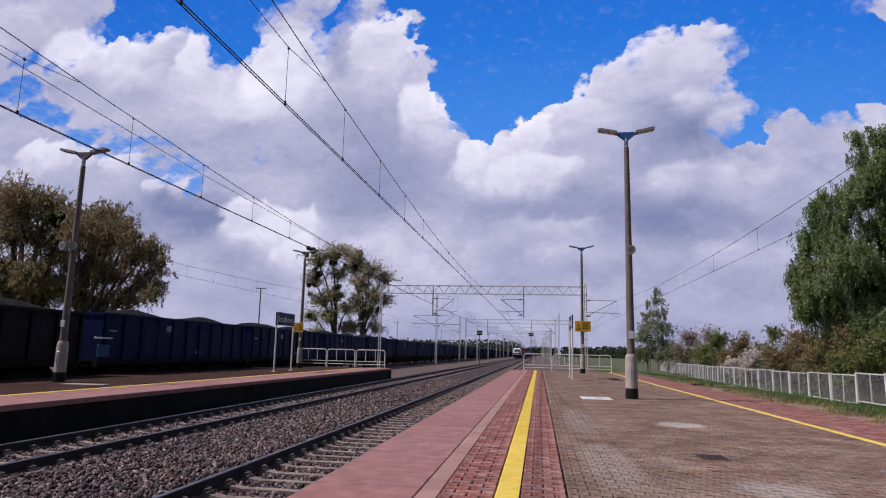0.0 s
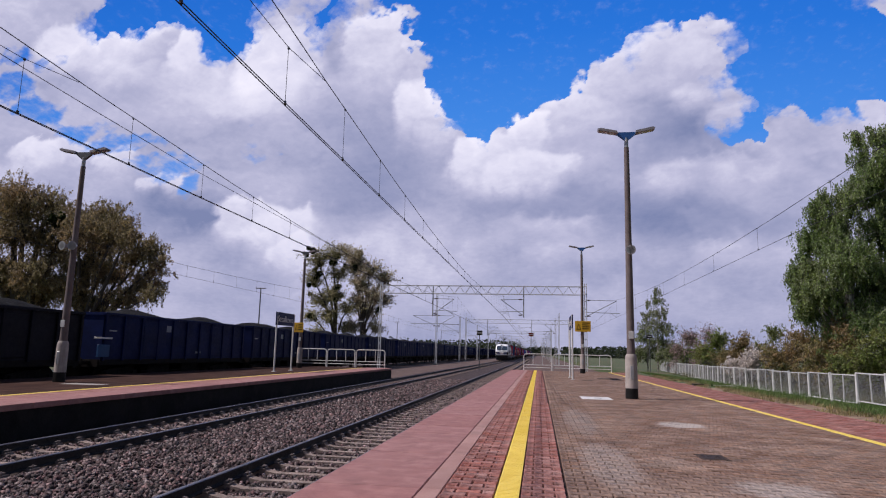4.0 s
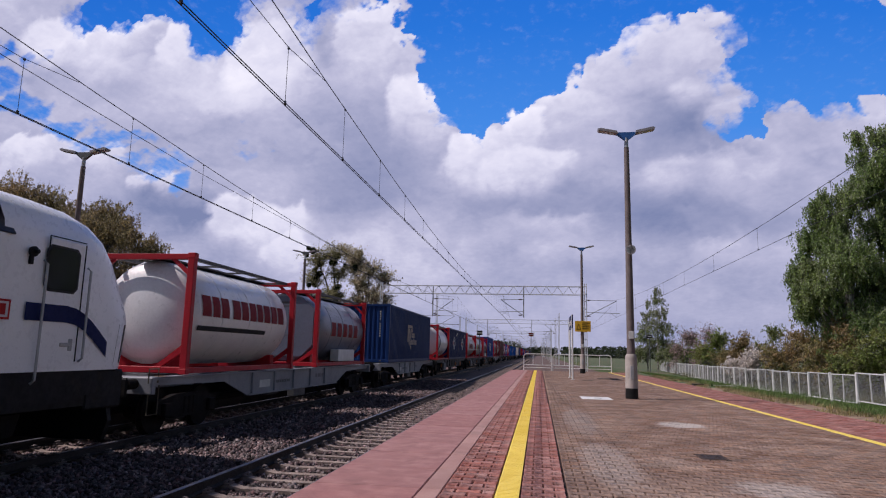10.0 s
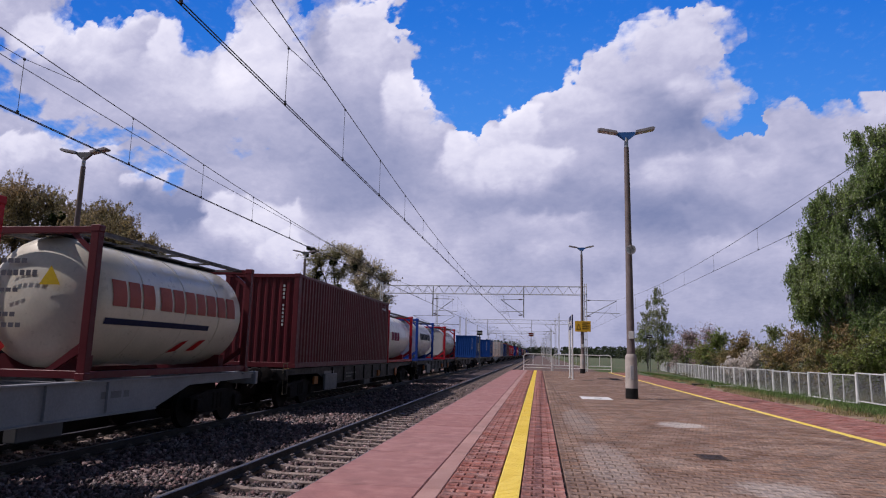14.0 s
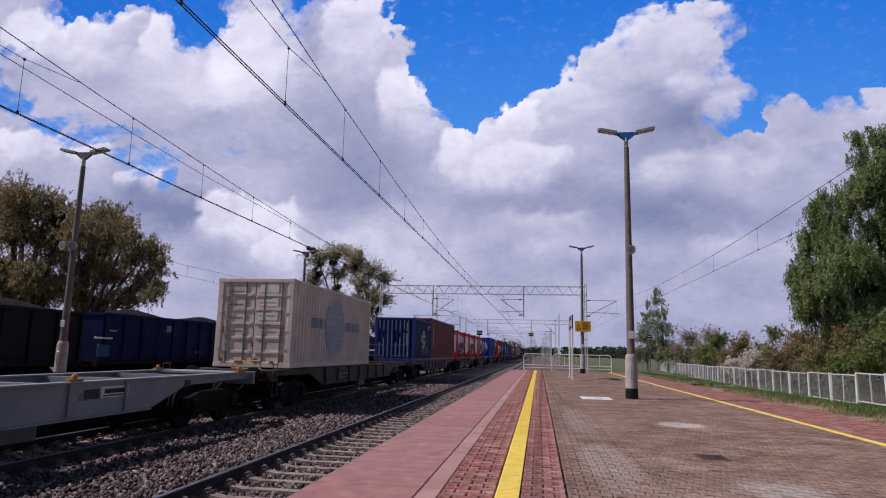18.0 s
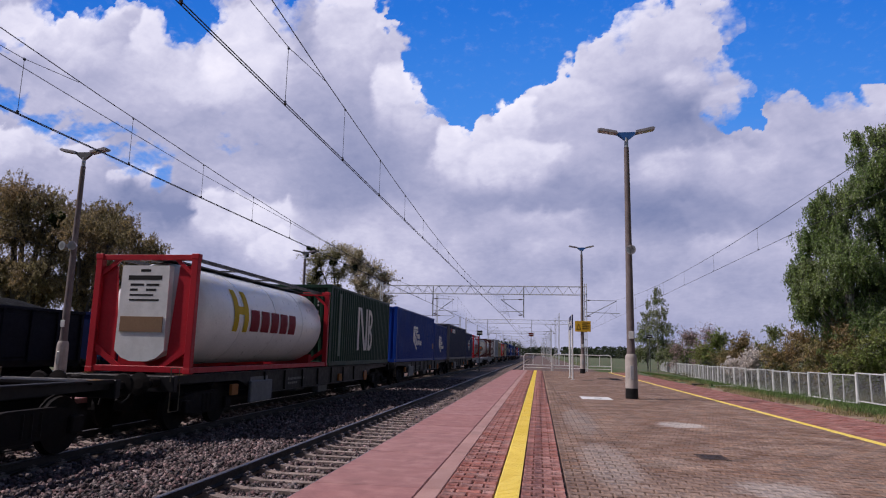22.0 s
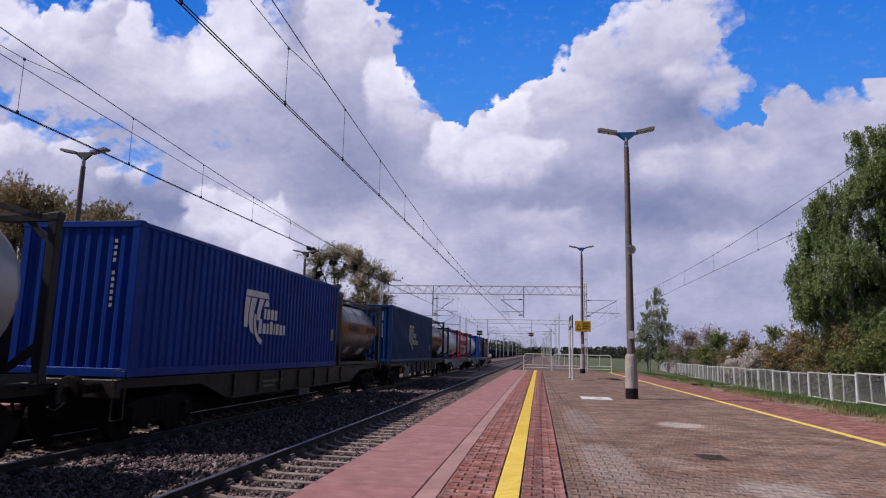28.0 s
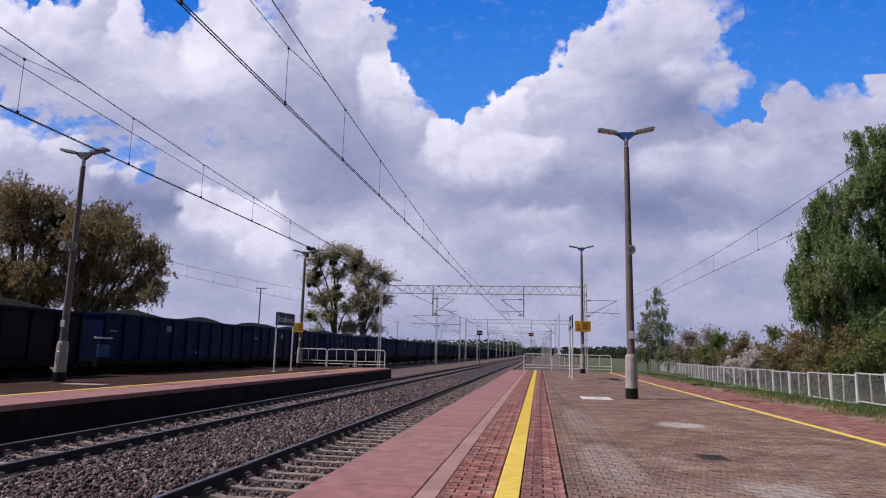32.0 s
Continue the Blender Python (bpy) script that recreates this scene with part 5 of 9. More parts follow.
RF = "in a red frame"

t = tank(6.058, RED, WHITE, "white tank container with red lettering " + RF, -199.85, open_end=0.16)
red_word(t, 6.06, 1.16, word="long"), on_side(t, "stripe", [rect(0.5, 4.1, 2.12, 2.23)], (0.03, 0.03, 0.035), "black stripe", radius=1.16, zc=2.505)
t = tank(6.058, RED, GREYT, "blue-grey tank container with red lettering " + RF, -191.7, insulated=True, end_plate=GREYT, cabinet=True)
red_word(t, 6.06, 1.16)
c = container(12.19, HC, DULL, "faded dark blue corrugated container with a pale emblem", -181.15)
white_emblem(c, 4.55, FLOOR + 0.80, 2.78, (0.42, 0.37, 0.33))
t = tank(6.058, RED, WHITE, "white tank container with blue label panel " + RF, -165.25)
on_side(t, "label_panel", [rect(1.1, 1.5, 1.7, 3.1)], (0.01, 0.02, 0.12), "dark blue panel", radius=1.16, zc=2.505), on_side(t, "sticker", [rect(2.6, 2.9, 1.55, 1.8), rect(3.3, 3.55, 1.55, 1.9), rect(4.0, 4.2, 1.6, 1.85)], (0.5, 0.12, 0.05), "orange hazard stickers", radius=1.16, zc=2.505)


def globe_emblem(c, L, k=1.0):
    """A white globe of stripes with dark land patches and a band across it, wider than the globe."""
    z, y = FLOOR + 1.36, L / 2 + 0.02
    on_side(c, "emblem", [[(y + 0.66 * k * math.cos(w * 0.2618), z + 0.56 * k * math.sin(w * 0.2618)) for w in range(24)]], (0.50, 0.51, 0.55), "white globe emblem")
    r = random.Random(3)
    land = []
    for i in range(9):
        q = -0.50 + 0.125 * i
        h = 0.50 * math.sqrt(1 - q * q / 0.44)
        for lo, hi in ((-0.95, -0.42), (0.40, 0.92)):
            m0, m1 = z + h * (lo + r.uniform(0, 0.3)), z + h * (hi - r.uniform(0, 0.3))
            land.append([(y + q - 0.045, m0), (y + q + r.uniform(0.02, 0.06), m0 - 0.03), (y + q + r.uniform(0.0, 0.07), m1), (y + q - 0.06, m1 + 0.03)])
    on_side(c, "emblem_patch", land, (0.010, 0.020, 0.085), "dark blue land patches", x=LX + 0.005)
    on_side(c, "emblem_ground", [rect(y - 0.98, y - 0.10, z - 0.20, z + 0.20)], (0.50, 0.51, 0.55), "white field of the band", x=LX + 0.0055)
    on_side(c, "emblem_ground", [rect(y - 0.06, y + 0.98, z - 0.20, z + 0.16)], (0.30, 0.32, 0.38), "worn field of the band", x=LX + 0.0057)
    on_side(c, "emblem_band", blocks(y - 0.93, z - 0.13, [0.20, 0.22, 0.20], 0.28, 0.08, 0.02), (0.36, 0.025, 0.03), "red blocks across the emblem", x=LX + 0.007)
    on_side(c, "emblem_band", blocks(y - 0.02, z - 0.13, [0.20, 0.20, 0.28], 0.25, 0.08, 0.02), (0.010, 0.020, 0.085), "dark blocks across the emblem", x=LX + 0.0072)
    small_marks(c, L, STD)


for s in (-159.15, -153.05):
    globe_emblem(container(6.058, STD, NAVY, "navy blue short container with a round white and red emblem", s), 6.058)


def yellow_word(t, zc=2.505):
    on_side(t, "lettering", [rect(2.0, 2.25, zc - 0.35, zc + 0.68), rect(2.25, 2.55, zc + 0.08, zc + 0.28), rect(2.55, 2.8, zc - 0.35, zc + 0.68)], (0.62, 0.42, 0.02), "yellow initial mark", radius=1.16, zc=zc)
    on_side(t, "lettering", blocks(2.95, zc - 0.32, [0.52] * 5, 0.56, 0.13), (0.22, 0.014, 0.025), "red company lettering", radius=1.16, zc=zc)


for s in (-145.3, -136.0):
    yellow_word(tank(9.125, RED, (0.55, 0.56, 0.57), "silver tank container with red and yellow lettering " + RF, s, skirt=WHITE, narrow_plate=True))
t = tank(6.058, RED, GREYT, "blue-grey tank container with red lettering " + RF, -125.35, insulated=True, end_plate=GREYT, cabinet=True)
red_word(t, 6.06, 1.16)
c = container(12.19, HC, BLUE, "bright blue corrugated container with a white emblem", -119.15)
white_emblem(c, 4.55, FLOOR + 0.80, 2.78)
t = tank(6.058, RED, GREYT, "grey insulated tank container with red lettering " + RF, -104.6, insulated=True, end_plate=(0.36, 0.38, 0.42))
red_word(t, 6.06, 1.16)
t = tank(6.058, WINE, (0.66, 0.62, 0.52), "cream tank container with faded red lettering in a wine-red frame", -96.6, open_end=0.2)
on_end(t, "end_text", blocks(-0.62, 3.12, [0.1] * 4, 0.08, 0.03) + blocks(-0.6, 2.9, [0.09] * 6, 0.10, 0.03) + blocks(-0.6, 2.62, [0.1] * 3, 0.07, 0.03) + blocks(-0.6, 2.2, [0.1] * 3, 0.08, 0.03) + blocks(-0.6, 2.02, [0.1] * 4, 0.08, 0.03), (0.12, 0.12, 0.14), "rows of dark unreadable lettering", 0.07)
on_end(t, "hazard_plate", [[(0.15, 2.75), (0.55, 2.75), (0.35, 3.08)]], (0.60, 0.42, 0.03), "yellow warning triangle", 0.07), on_end(t, "hazard_plate", [[(-0.75, 1.7), (-0.55, 1.5), (-0.35, 1.7), (-0.55, 1.9)]], (0.42, 0.02, 0.02), "red diamond plate", 0.07)
on_side(t, "hazard_plate", [[(3.0, 1.62), (3.25, 1.85), (3.5, 1.9), (3.3, 1.66)], [(3.7, 1.66), (3.95, 1.9), (4.2, 1.92), (4.0, 1.68)]], (0.42, 0.02, 0.02), "red hazard plates", radius=1.17, zc=2.505)
red_word(t, 6.06, 1.16, colour=(0.40, 0.12, 0.10), word="long"), on_side(t, "stripe", [rect(0.5, 4.1, 2.12, 2.23)], (0.02, 0.025, 0.07), "navy stripe", radius=1.16, zc=2.505)
c = container(12.19, HC, WINE, "dark wine-red corrugated container", -87.3)
small_marks(c, 12.19, HC, (0.5, 0.42, 0.42), 1)
t = tank(6.058, RED, WHITE, "white tank container with dark lettering " + RF, -74.9, open_end=0.1)
on_side(t, "lettering", blocks(0.9, 2.3, [0.5, 0.6, 0.5], 0.42, 0.1), (0.25, 0.03, 0.09), "maroon company lettering", radius=1.16, zc=2.505)
t = tank(6.058, (0.02, 0.06, 0.30), WHITE, "white tank container with dark lettering in a blue frame", -67.1, open_end=0.1)
on_side(t, "lettering", blocks(1.2, 2.5, [0.42] * 7, 0.4, 0.1), (0.03, 0.04, 0.06), "dark company lettering", radius=1.16, zc=2.505)
t = tank(6.058, RED, (0.5, 0.5, 0.5), "silver tank container " + RF, -55.2, insulated=True, end_plate=(0.5, 0.5, 0.5))
c = container(6.058, STD, (0.014, 0.07, 0.28), "bright blue short container with a white emblem, ribbed end lit", -29.63)
white_emblem(c, 2.0, FLOOR + 0.66, 2.35, (0.66, 0.6, 0.55))
c = container(6.058, STD, (0.012, 0.06, 0.26), "dark blue short container with pale lettering blocks", -7.8)
on_side(c, "lettering", blocks(1.4, FLOOR + 1.55, [0.25] * 4, 0.25, 0.08) + blocks(1.4, FLOOR + 1.1, [0.25] * 5, 0.25, 0.08) + blocks(1.4, FLOOR + 0.65, [0.25] * 7, 0.25, 0.08), (0.30, 0.26, 0.24), "pale rows of lettering blocks")
c = container(9.125, STD + 0.1, CREAM, "cream bulk container with a faded blue globe", 18.65, doors=True)
for i, (x0, z0, w, h) in enumerate(((-1.05, 0.16, 0.18, 0.10), (-0.55, 0.13, 0.30, 0.06), (0.02, 0.15, 0.22, 0.11), (0.55, 0.13, 0.20, 0.06), (0.88, 0.22, 0.14, 0.16), (-0.05, 0.62, 0.10, 0.12), (-0.98, 1.0, 0.06, 0.22), (0.9, 0.95, 0.05, 0.30))):
    on_end(c, "rust_stain", [[(x0, FLOOR + z0), (x0 + w, FLOOR + z0 + 0.02), (x0 + w * 0.8, FLOOR + z0 + h), (x0 + w * 0.4, FLOOR + z0 + h * 1.4), (x0 + w * 0.1, FLOOR + z0 + h * 0.8)]], (0.30, 0.12, 0.05), "brown rust stain on the doors", -0.012)
for i in range(7):
    on_end(c, "door_label", [rect(-0.85 + 0.9 * (i % 2), -0.35 + 0.9 * (i % 2), FLOOR + 1.05 + 0.20 * i, FLOOR + 1.10 + 0.20 * i)], (0.22, 0.20, 0.20), "dark unreadable lettering on the doors", -0.013)
g = Geo()
for sx in (-1.04, -0.80):
    g.tube([(sx, -0.01, FLOOR + 0.45), (sx, -0.01, FLOOR + 2.45)], 0.012, 5)
for k in range(9):
    g.tube([(-1.04, -0.01, FLOOR + 0.5 + k * 0.235), (-0.80, -0.01, FLOOR + 0.5 + k * 0.235)], 0.010, 5)
part("ladder", g, GALV, c, "narrow steel ladder on the door")
rib = Geo()
for k in range(5):
    for x0, x1 in ((-0.74, -0.08), (0.08, 0.92)):
        rib.box(x0, x1, 0.006, 0.03, FLOOR + 0.42 + k * 0.43, FLOOR + 0.50 + k * 0.43, 0.006)
part("door_ribs", rib, paint(*CREAM), c, "pressed ribs of the doors")
for k in range(3):
    part("data_plate", Geo().box(0.14, 0.74, 0.012, 0.026, FLOOR + 1.42 + 0.42 * k, FLOOR + 1.66 + 0.42 * k), WHITE_PAINT, c, "white data plate")
part("end_handle", Geo().tube([(-0.45, -0.30, FLOOR - 0.02), (-0.38, -0.30, FLOOR + 0.20), (0.40, -0.30, FLOOR + 0.20), (0.47, -0.30, FLOOR - 0.02), (-0.45, -0.30, FLOOR - 0.02)], 0.022, 6), paint(0.50, 0.26, 0.06), c, "orange guard handle")
on_side(c, "emblem", [[(4.2 + 1.08 * math.cos(w * 0.2618), FLOOR + 1.38 + 1.0 * math.sin(w * 0.2618)) for w in range(24)]], (0.36, 0.42, 0.53), "faded blue globe")
on_side(c, "emblem_band", [rect(3.25, 5.15, FLOOR + 0.95 + 0.26 * i, FLOOR + 1.02 + 0.26 * i) for i in range(4)], (0.50, 0.47, 0.45), "pale bands over the globe", x=LX + 0.006)
on_side(c, "lettering", blocks(1.75, FLOOR + 1.28, [0.34, 0.32, 0.34], 0.34, 0.08) + blocks(5.5, FLOOR + 1.28, [0.30] * 5, 0.34, 0.08), (0.27, 0.33, 0.46), "faded blue lettering blocks")
c = container(6.058, STD, NAVY, "navy blue short container with peeling paint and a round emblem", 38.25, posts=(0.02, 0.04, 0.17))
globe_emblem(c, 6.058)
on_side(c, "stain", [rect(2.3 + 0.33 * i, 2.38 + 0.33 * i, FLOOR + 0.3 + 0.1 * (i % 3), FLOOR + 0.75 + 0.13 * (i % 4)) for i in range(9)], (0.30, 0.31, 0.36), "bare patches of peeled paint", x=LX + 0.002)
for i in range(8):
    xx = -0.98 + 0.25 * i
    on_end(c, "peeled_paint", [rect(xx, xx + 0.075, FLOOR + 0.25, FLOOR + 1.1 + 0.28 * ((i * 5) % 4)), rect(xx + 0.005, xx + 0.07, FLOOR + 1.9 - 0.1 * (i % 3), FLOOR + 2.42)], (0.13, 0.20, 0.34), "pale bare strips of flaking paint on a rib", 0.006)
c = container(12.19, HC, BROWN, "red-brown corrugated container with pale marks", 44.45)
on_side(c, "lettering", [rect(0.72, 0.92, FLOOR + 1.0 + 0.26 * i, FLOOR + 1.18 + 0.26 * i) for i in range(6)], (0.5, 0.40, 0.38), "column of pale lettering blocks")
for s in (59.3, 69.6, 79.95):
    t = tank(6.058, RED, (0.25, 0.27, 0.33), "grey insulated tank container with red lettering " + RF, s, insulated=True, end_plate=(0.46, 0.48, 0.52))
    red_word(t, 6.06, 1.16)
t = tank(6.058, (0.016, 0.05, 0.34), (0.62, 0.6, 0.56), "white tank container with a painted-on dark reflection of trees in a blue frame", 89.0, insulated=True, end_plate=(0.7, 0.7, 0.68))
# uneven dark columns paint the trees mirrored in the glossy vessel
on_side(t, "skyline", [rect(0.42 + 0.075 * i, 0.50 + 0.075 * i, 1.72 + 0.10 * noise.noise((i * 0.2, 1.0, 0.0)), 2.18 + 0.75 * abs(noise.noise((i * 0.13, 4.0, 0.0))) + 0.2 * noise.noise((i * 0.7, 2.0, 0.0))) for i in range(66) if i % 22 < 19], (0.085, 0.075, 0.07), "dark reflection of trees, painted on the vessel", radius=1.16, zc=2.505)
c = container(12.19, HC, BLUE, "bright blue corrugated container with small marks", 98.85)
on_side(c, "sticker", [rect(11.5, 11.75, FLOOR + 0.9, FLOOR + 1.15)], (0.6, 0.35, 0.03), "small orange sticker"), small_marks(c, 12.19, HC)
t = tank(9.125, RED, WHITE, "white tank container with red and yellow lettering " + RF, 119.35, narrow_plate=True)
yellow_word(t)
c = container(9.125, HC, (0.014, 0.04, 0.028), "dark green corrugated container with a tall white emblem", 128.6)
zb = FLOOR + 0.58
on_side(c, "emblem", [rect(3.55, 3.82, zb, zb + 1.75), [(3.82, zb + 1.75), (4.12, zb + 1.75), (4.85, zb), (4.55, zb)], rect(4.8, 5.05, zb, zb + 1.75), rect(5.2, 5.45, zb, zb + 1.75)]
        + ring_poly(5.45, zb + 0.46, 0.26, 0.46, -90, 90, 6) + ring_poly(5.45, zb + 1.3, 0.25, 0.45, -90, 90, 6), (0.72, 0.70, 0.66), "tall white emblem")
on_side(c, "side_strip", [rect(1.0, 1.28, FLOOR + 0.35, FLOOR + 2.65)], (0.16, 0.2, 0.17), "pale upright strip of lettering")
c = container(12.19, HC, BLUE, "bright blue corrugated container with a white emblem", 139.6)
white_emblem(c, 4.55, FLOOR + 0.80, 2.78), on_side(c, "sticker", [rect(11.6, 11.8, FLOOR + 0.8, FLOOR + 1.15)], (0.6, 0.35, 0.03), "small orange sticker")
c = container(6.058, STD, DEEP, "bright blue short container with a white emblem", 152.15)
white_emblem(c, 2.0, FLOOR + 0.66, 2.35)
c = container(12.19, HC, (0.007, 0.014, 0.058), "dark navy container with red and white lettering blocks", 159.75, posts=(0.05, 0.05, 0.07))
on_side(c, "lettering", blocks(1.0, FLOOR + 2.25, [0.3, 0.3], 0.3, 0.05), (0.36, 0.03, 0.03), "red lettering blocks"), on_side(c, "lettering", blocks(1.95, FLOOR + 2.22, [0.3] * 5, 0.32, 0.07), (0.66, 0.66, 0.66), "white lettering blocks")
globe_emblem(container(6.058, STD, NAVY, "navy blue short container with a round white and red emblem", 172.2), 6.058)
t = tank(6.058, RED, GREYT, "blue-grey tank container with red lettering " + RF, 180.75, insulated=True, end_plate=GREYT)
red_word(t, 6.06, 1.16)
t = tank(6.058, (0.07, 0.02, 0.02), (0.13, 0.125, 0.125), "dark grey tank container with an orange band in a brown frame", 199.0, open_end=0.12)
# pale disc added over the dark vessel's end: its brightness in the light is painted
part("end_cover", Geo().lathe([(0, 0.02), (0.001, 0.98), (0.03, 1.10), (0.06, 1.13), (0.30, 1.14)], (0, 0.10, 2.505), (0, 1, 2.505), 32), paint(0.40, 0.395, 0.39, 0.3, 0.5, 0.1), t, "added pale grey disc, light on the end put into its colour", True)
# dark patch painted as a reflection in the shiny end
on_end(t, "reflected_stain", [[(-0.72, 2.28), (-0.45, 2.20), (-0.40, 2.05), (0.3, 1.95), (0.62, 2.15), (0.70, 2.42), (0.45, 2.72), (0.2, 2.66), (-0.1, 2.82), (-0.38, 2.70)]], (0.10, 0.085, 0.075), "dark reflection painted on the end disc", 0.094)
on_end(t, "rust_stain", [[(-0.35, 1.62), (0.3, 1.58), (0.5, 1.85), (0.2, 1.95), (-0.3, 1.95), (-0.55, 1.85)]], (0.30, 0.19, 0.12), "brown rust patch on the end cover", 0.094)
on_end(t, "end_text", blocks(-0.36, 2.98, [0.05] * 12, 0.05, 0.015), (0.10, 0.10, 0.10), "row of dark unreadable lettering", 0.094)
on_end(t, "end_label", [rect(0.1, 0.45, 2.35, 2.6)], (0.55, 0.12, 0.03), "orange hazard plate", 0.09), on_end(t, "end_label", [[(-0.35, 2.55), (-0.15, 2.35), (0.05, 2.55), (-0.15, 2.75)]], (0.6, 0.6, 0.6), "white diamond plate", 0.09)
on_side(t, "label_band", [rect(0.5, 2.3, 2.95, 3.3)], (0.50, 0.16, 0.02), "orange label band", radius=1.16, zc=2.505), on_side(t, "sticker", [rect(2.0, 2.4, 1.7, 1.95), rect(3.0, 3.5, 1.7, 1.9), rect(4.2, 4.6, 1.7, 1.9)], (0.55, 0.52, 0.48), "white stickers", radius=1.16, zc=2.505)
t = tank(6.058, (0.07, 0.018, 0.018), (0.60, 0.55, 0.46), "cream tank container with a brown label band in a brown frame", 207.1, skirt=(0.07, 0.02, 0.02))
for sx in (-1, 1):
    part("side_rail", Geo().box(min(sx * 1.12, sx * 1.19), max(sx * 1.12, sx * 1.19), 0.15, 5.9, 2.98, 3.06, 0.008), paint(0.07, 0.018, 0.018), t, "brown upper side rail")
on_side(t, "label_band", [rect(1.2, 5.2, 2.25, 2.62)], (0.17, 0.06, 0.025), "brown label band", radius=1.16, zc=2.505), on_side(t, "lettering", blocks(1.35, 2.33, [0.22] * 12, 0.2, 0.07), (0.04, 0.03, 0.03), "dark lettering blocks on the band", radius=1.168, zc=2.505)
c = container(9.125, HC, (0.27, 0.275, 0.315), "light grey corrugated container with a small dark label", 215.9, posts=(0.33, 0.335, 0.37))
on_side(c, "label_panel", [rect(4.0, 5.6, FLOOR + 1.2, FLOOR + 1.65)], (0.33, 0.16, 0.05), "brown label panel"), on_side(c, "lettering", blocks(4.35, FLOOR + 1.28, [0.2] * 3, 0.28, 0.08), (0.03, 0.03, 0.03), "dark lettering blocks", x=LX + 0.006)
c = container(9.125, STD, (0.36, 0.25, 0.11), "tan ribbed container with green lettering blocks", 225.2)
on_side(c, "lettering", blocks(1.8, FLOOR + 1.25, [0.34] * 10, 0.4, 0.1), (0.02, 0.13, 0.06), "green lettering blocks")
t = tank(9.125, RED, (0.5, 0.10, 0.10), "red and white tank container " + RF, 237.2, end_plate=(0.7, 0.7, 0.7))
on_side(t, "lettering", blocks(2.4, 2.35, [0.4] * 7, 0.45, 0.15), (0.7, 0.68, 0.66), "white lettering blocks", radius=1.16, zc=2.505)
c = container(9.125, STD, (0.42, 0.32, 0.20), "tan ribbed container with green lettering blocks", 246.35)
on_side(c, "lettering", blocks(1.8, FLOOR + 1.25, [0.34] * 10, 0.4, 0.1), (0.02, 0.13, 0.06), "green lettering blocks")
c = container(12.19, HC, DULL, "dark blue corrugated container with a pale emblem", 256.45)
white_emblem(c, 4.55, FLOOR + 0.80, 2.78, (0.50, 0.46, 0.43)), on_side(c, "sticker", [rect(11.5, 11.75, FLOOR + 0.9, FLOOR + 1.2)], (0.6, 0.35, 0.03), "small orange sticker")
t = tank(6.058, (0.035, 0.035, 0.04), (0.45, 0.45, 0.46), "silver tank container with an orange label in a dark frame", 268.75)
on_side(t, "label_band", [rect(1.6, 3.6, 2.75, 3.1)], (0.50, 0.2, 0.03), "orange label band", radius=1.16, zc=2.505), on_side(t, "sticker", [rect(1.0, 1.3, 1.8, 2.05), rect(3.9, 4.2, 2.0, 2.3)], (0.55, 0.12, 0.05), "orange stickers", radius=1.16, zc=2.505)
c = container(12.19, HC, (0.005, 0.040, 0.27), "bright blue corrugated container with a white emblem", 276.75)
white_emblem(c, 4.55, FLOOR + 0.80, 2.78), on_side(c, "sticker", [rect(11.5, 11.75, FLOOR + 0.9, FLOOR + 1.3)], (0.6, 0.35, 0.03), "small orange sticker")
t = tank(6.058, (0.05, 0.045, 0.045), (0.085, 0.075, 0.072), "dark tank container with an orange band in a dark frame", 289.35)
on_side(t, "label_band", [rect(0.35, 5.7, 2.42, 2.85)], (0.34, 0.12, 0.025), "orange label band", radius=1.16, zc=2.505), on_side(t, "lettering", blocks(1.2, 2.52, [0.2] * 6, 0.22, 0.06) + blocks(3.9, 2.52, [0.2] * 6, 0.22, 0.06), (0.04, 0.03, 0.03), "dark lettering blocks", radius=1.168, zc=2.505)
on_side(t, "sticker", [rect(3.6, 4.3, 1.6, 1.85), rect(1.6, 2.1, 1.65, 1.9)], (0.6, 0.6, 0.6), "white stickers", radius=1.16, zc=2.505)
c = container(12.19, HC, (0.008, 0.040, 0.145), "dull blue corrugated container with a pale emblem", 297.9)
white_emblem(c, 4.55, FLOOR + 0.80, 2.78, (0.50, 0.47, 0.44)), on_side(c, "sticker", [rect(11.5, 11.75, FLOOR + 0.7, FLOOR + 1.0)], (0.6, 0.35, 0.03), "small orange sticker")
t = tank(6.058, (0.03, 0.026, 0.026), (0.022, 0.018, 0.017), "black-brown tank container with an orange band in a dark frame", 310.3, height=HC)
on_side(t, "label_band", [rect(0.3, 5.5, 2.42, 2.85)], (0.46, 0.17, 0.03), "orange label band", radius=1.17, zc=2.658), on_side(t, "lettering", blocks(0.6, 2.52, [0.22] * 9, 0.22, 0.07) + blocks(3.4, 2.52, [0.22] * 7, 0.22, 0.07), (0.03, 0.025, 0.025), "dark lettering blocks", radius=1.178, zc=2.658)
LADDER_TANK = tank(6.058, (0.012, 0.018, 0.06), WHITE, "white tank container with a ladder and navy end frames", 319.0, open_end=0.12)
g = Geo()
for sx in (0.35, 0.75):
    g.tube([(sx, 0.08, FLOOR + 0.3), (sx, 0.06, FLOOR + 2.5)], 0.02, 6)
for k in range(8):
    g.tube([(0.35, 0.07, FLOOR + 0.4 + k * 0.28), (0.75, 0.07, FLOOR + 0.4 + k * 0.28)], 0.014, 6)
part("ladder", g, GALV, LADDER_TANK, "aluminium ladder")
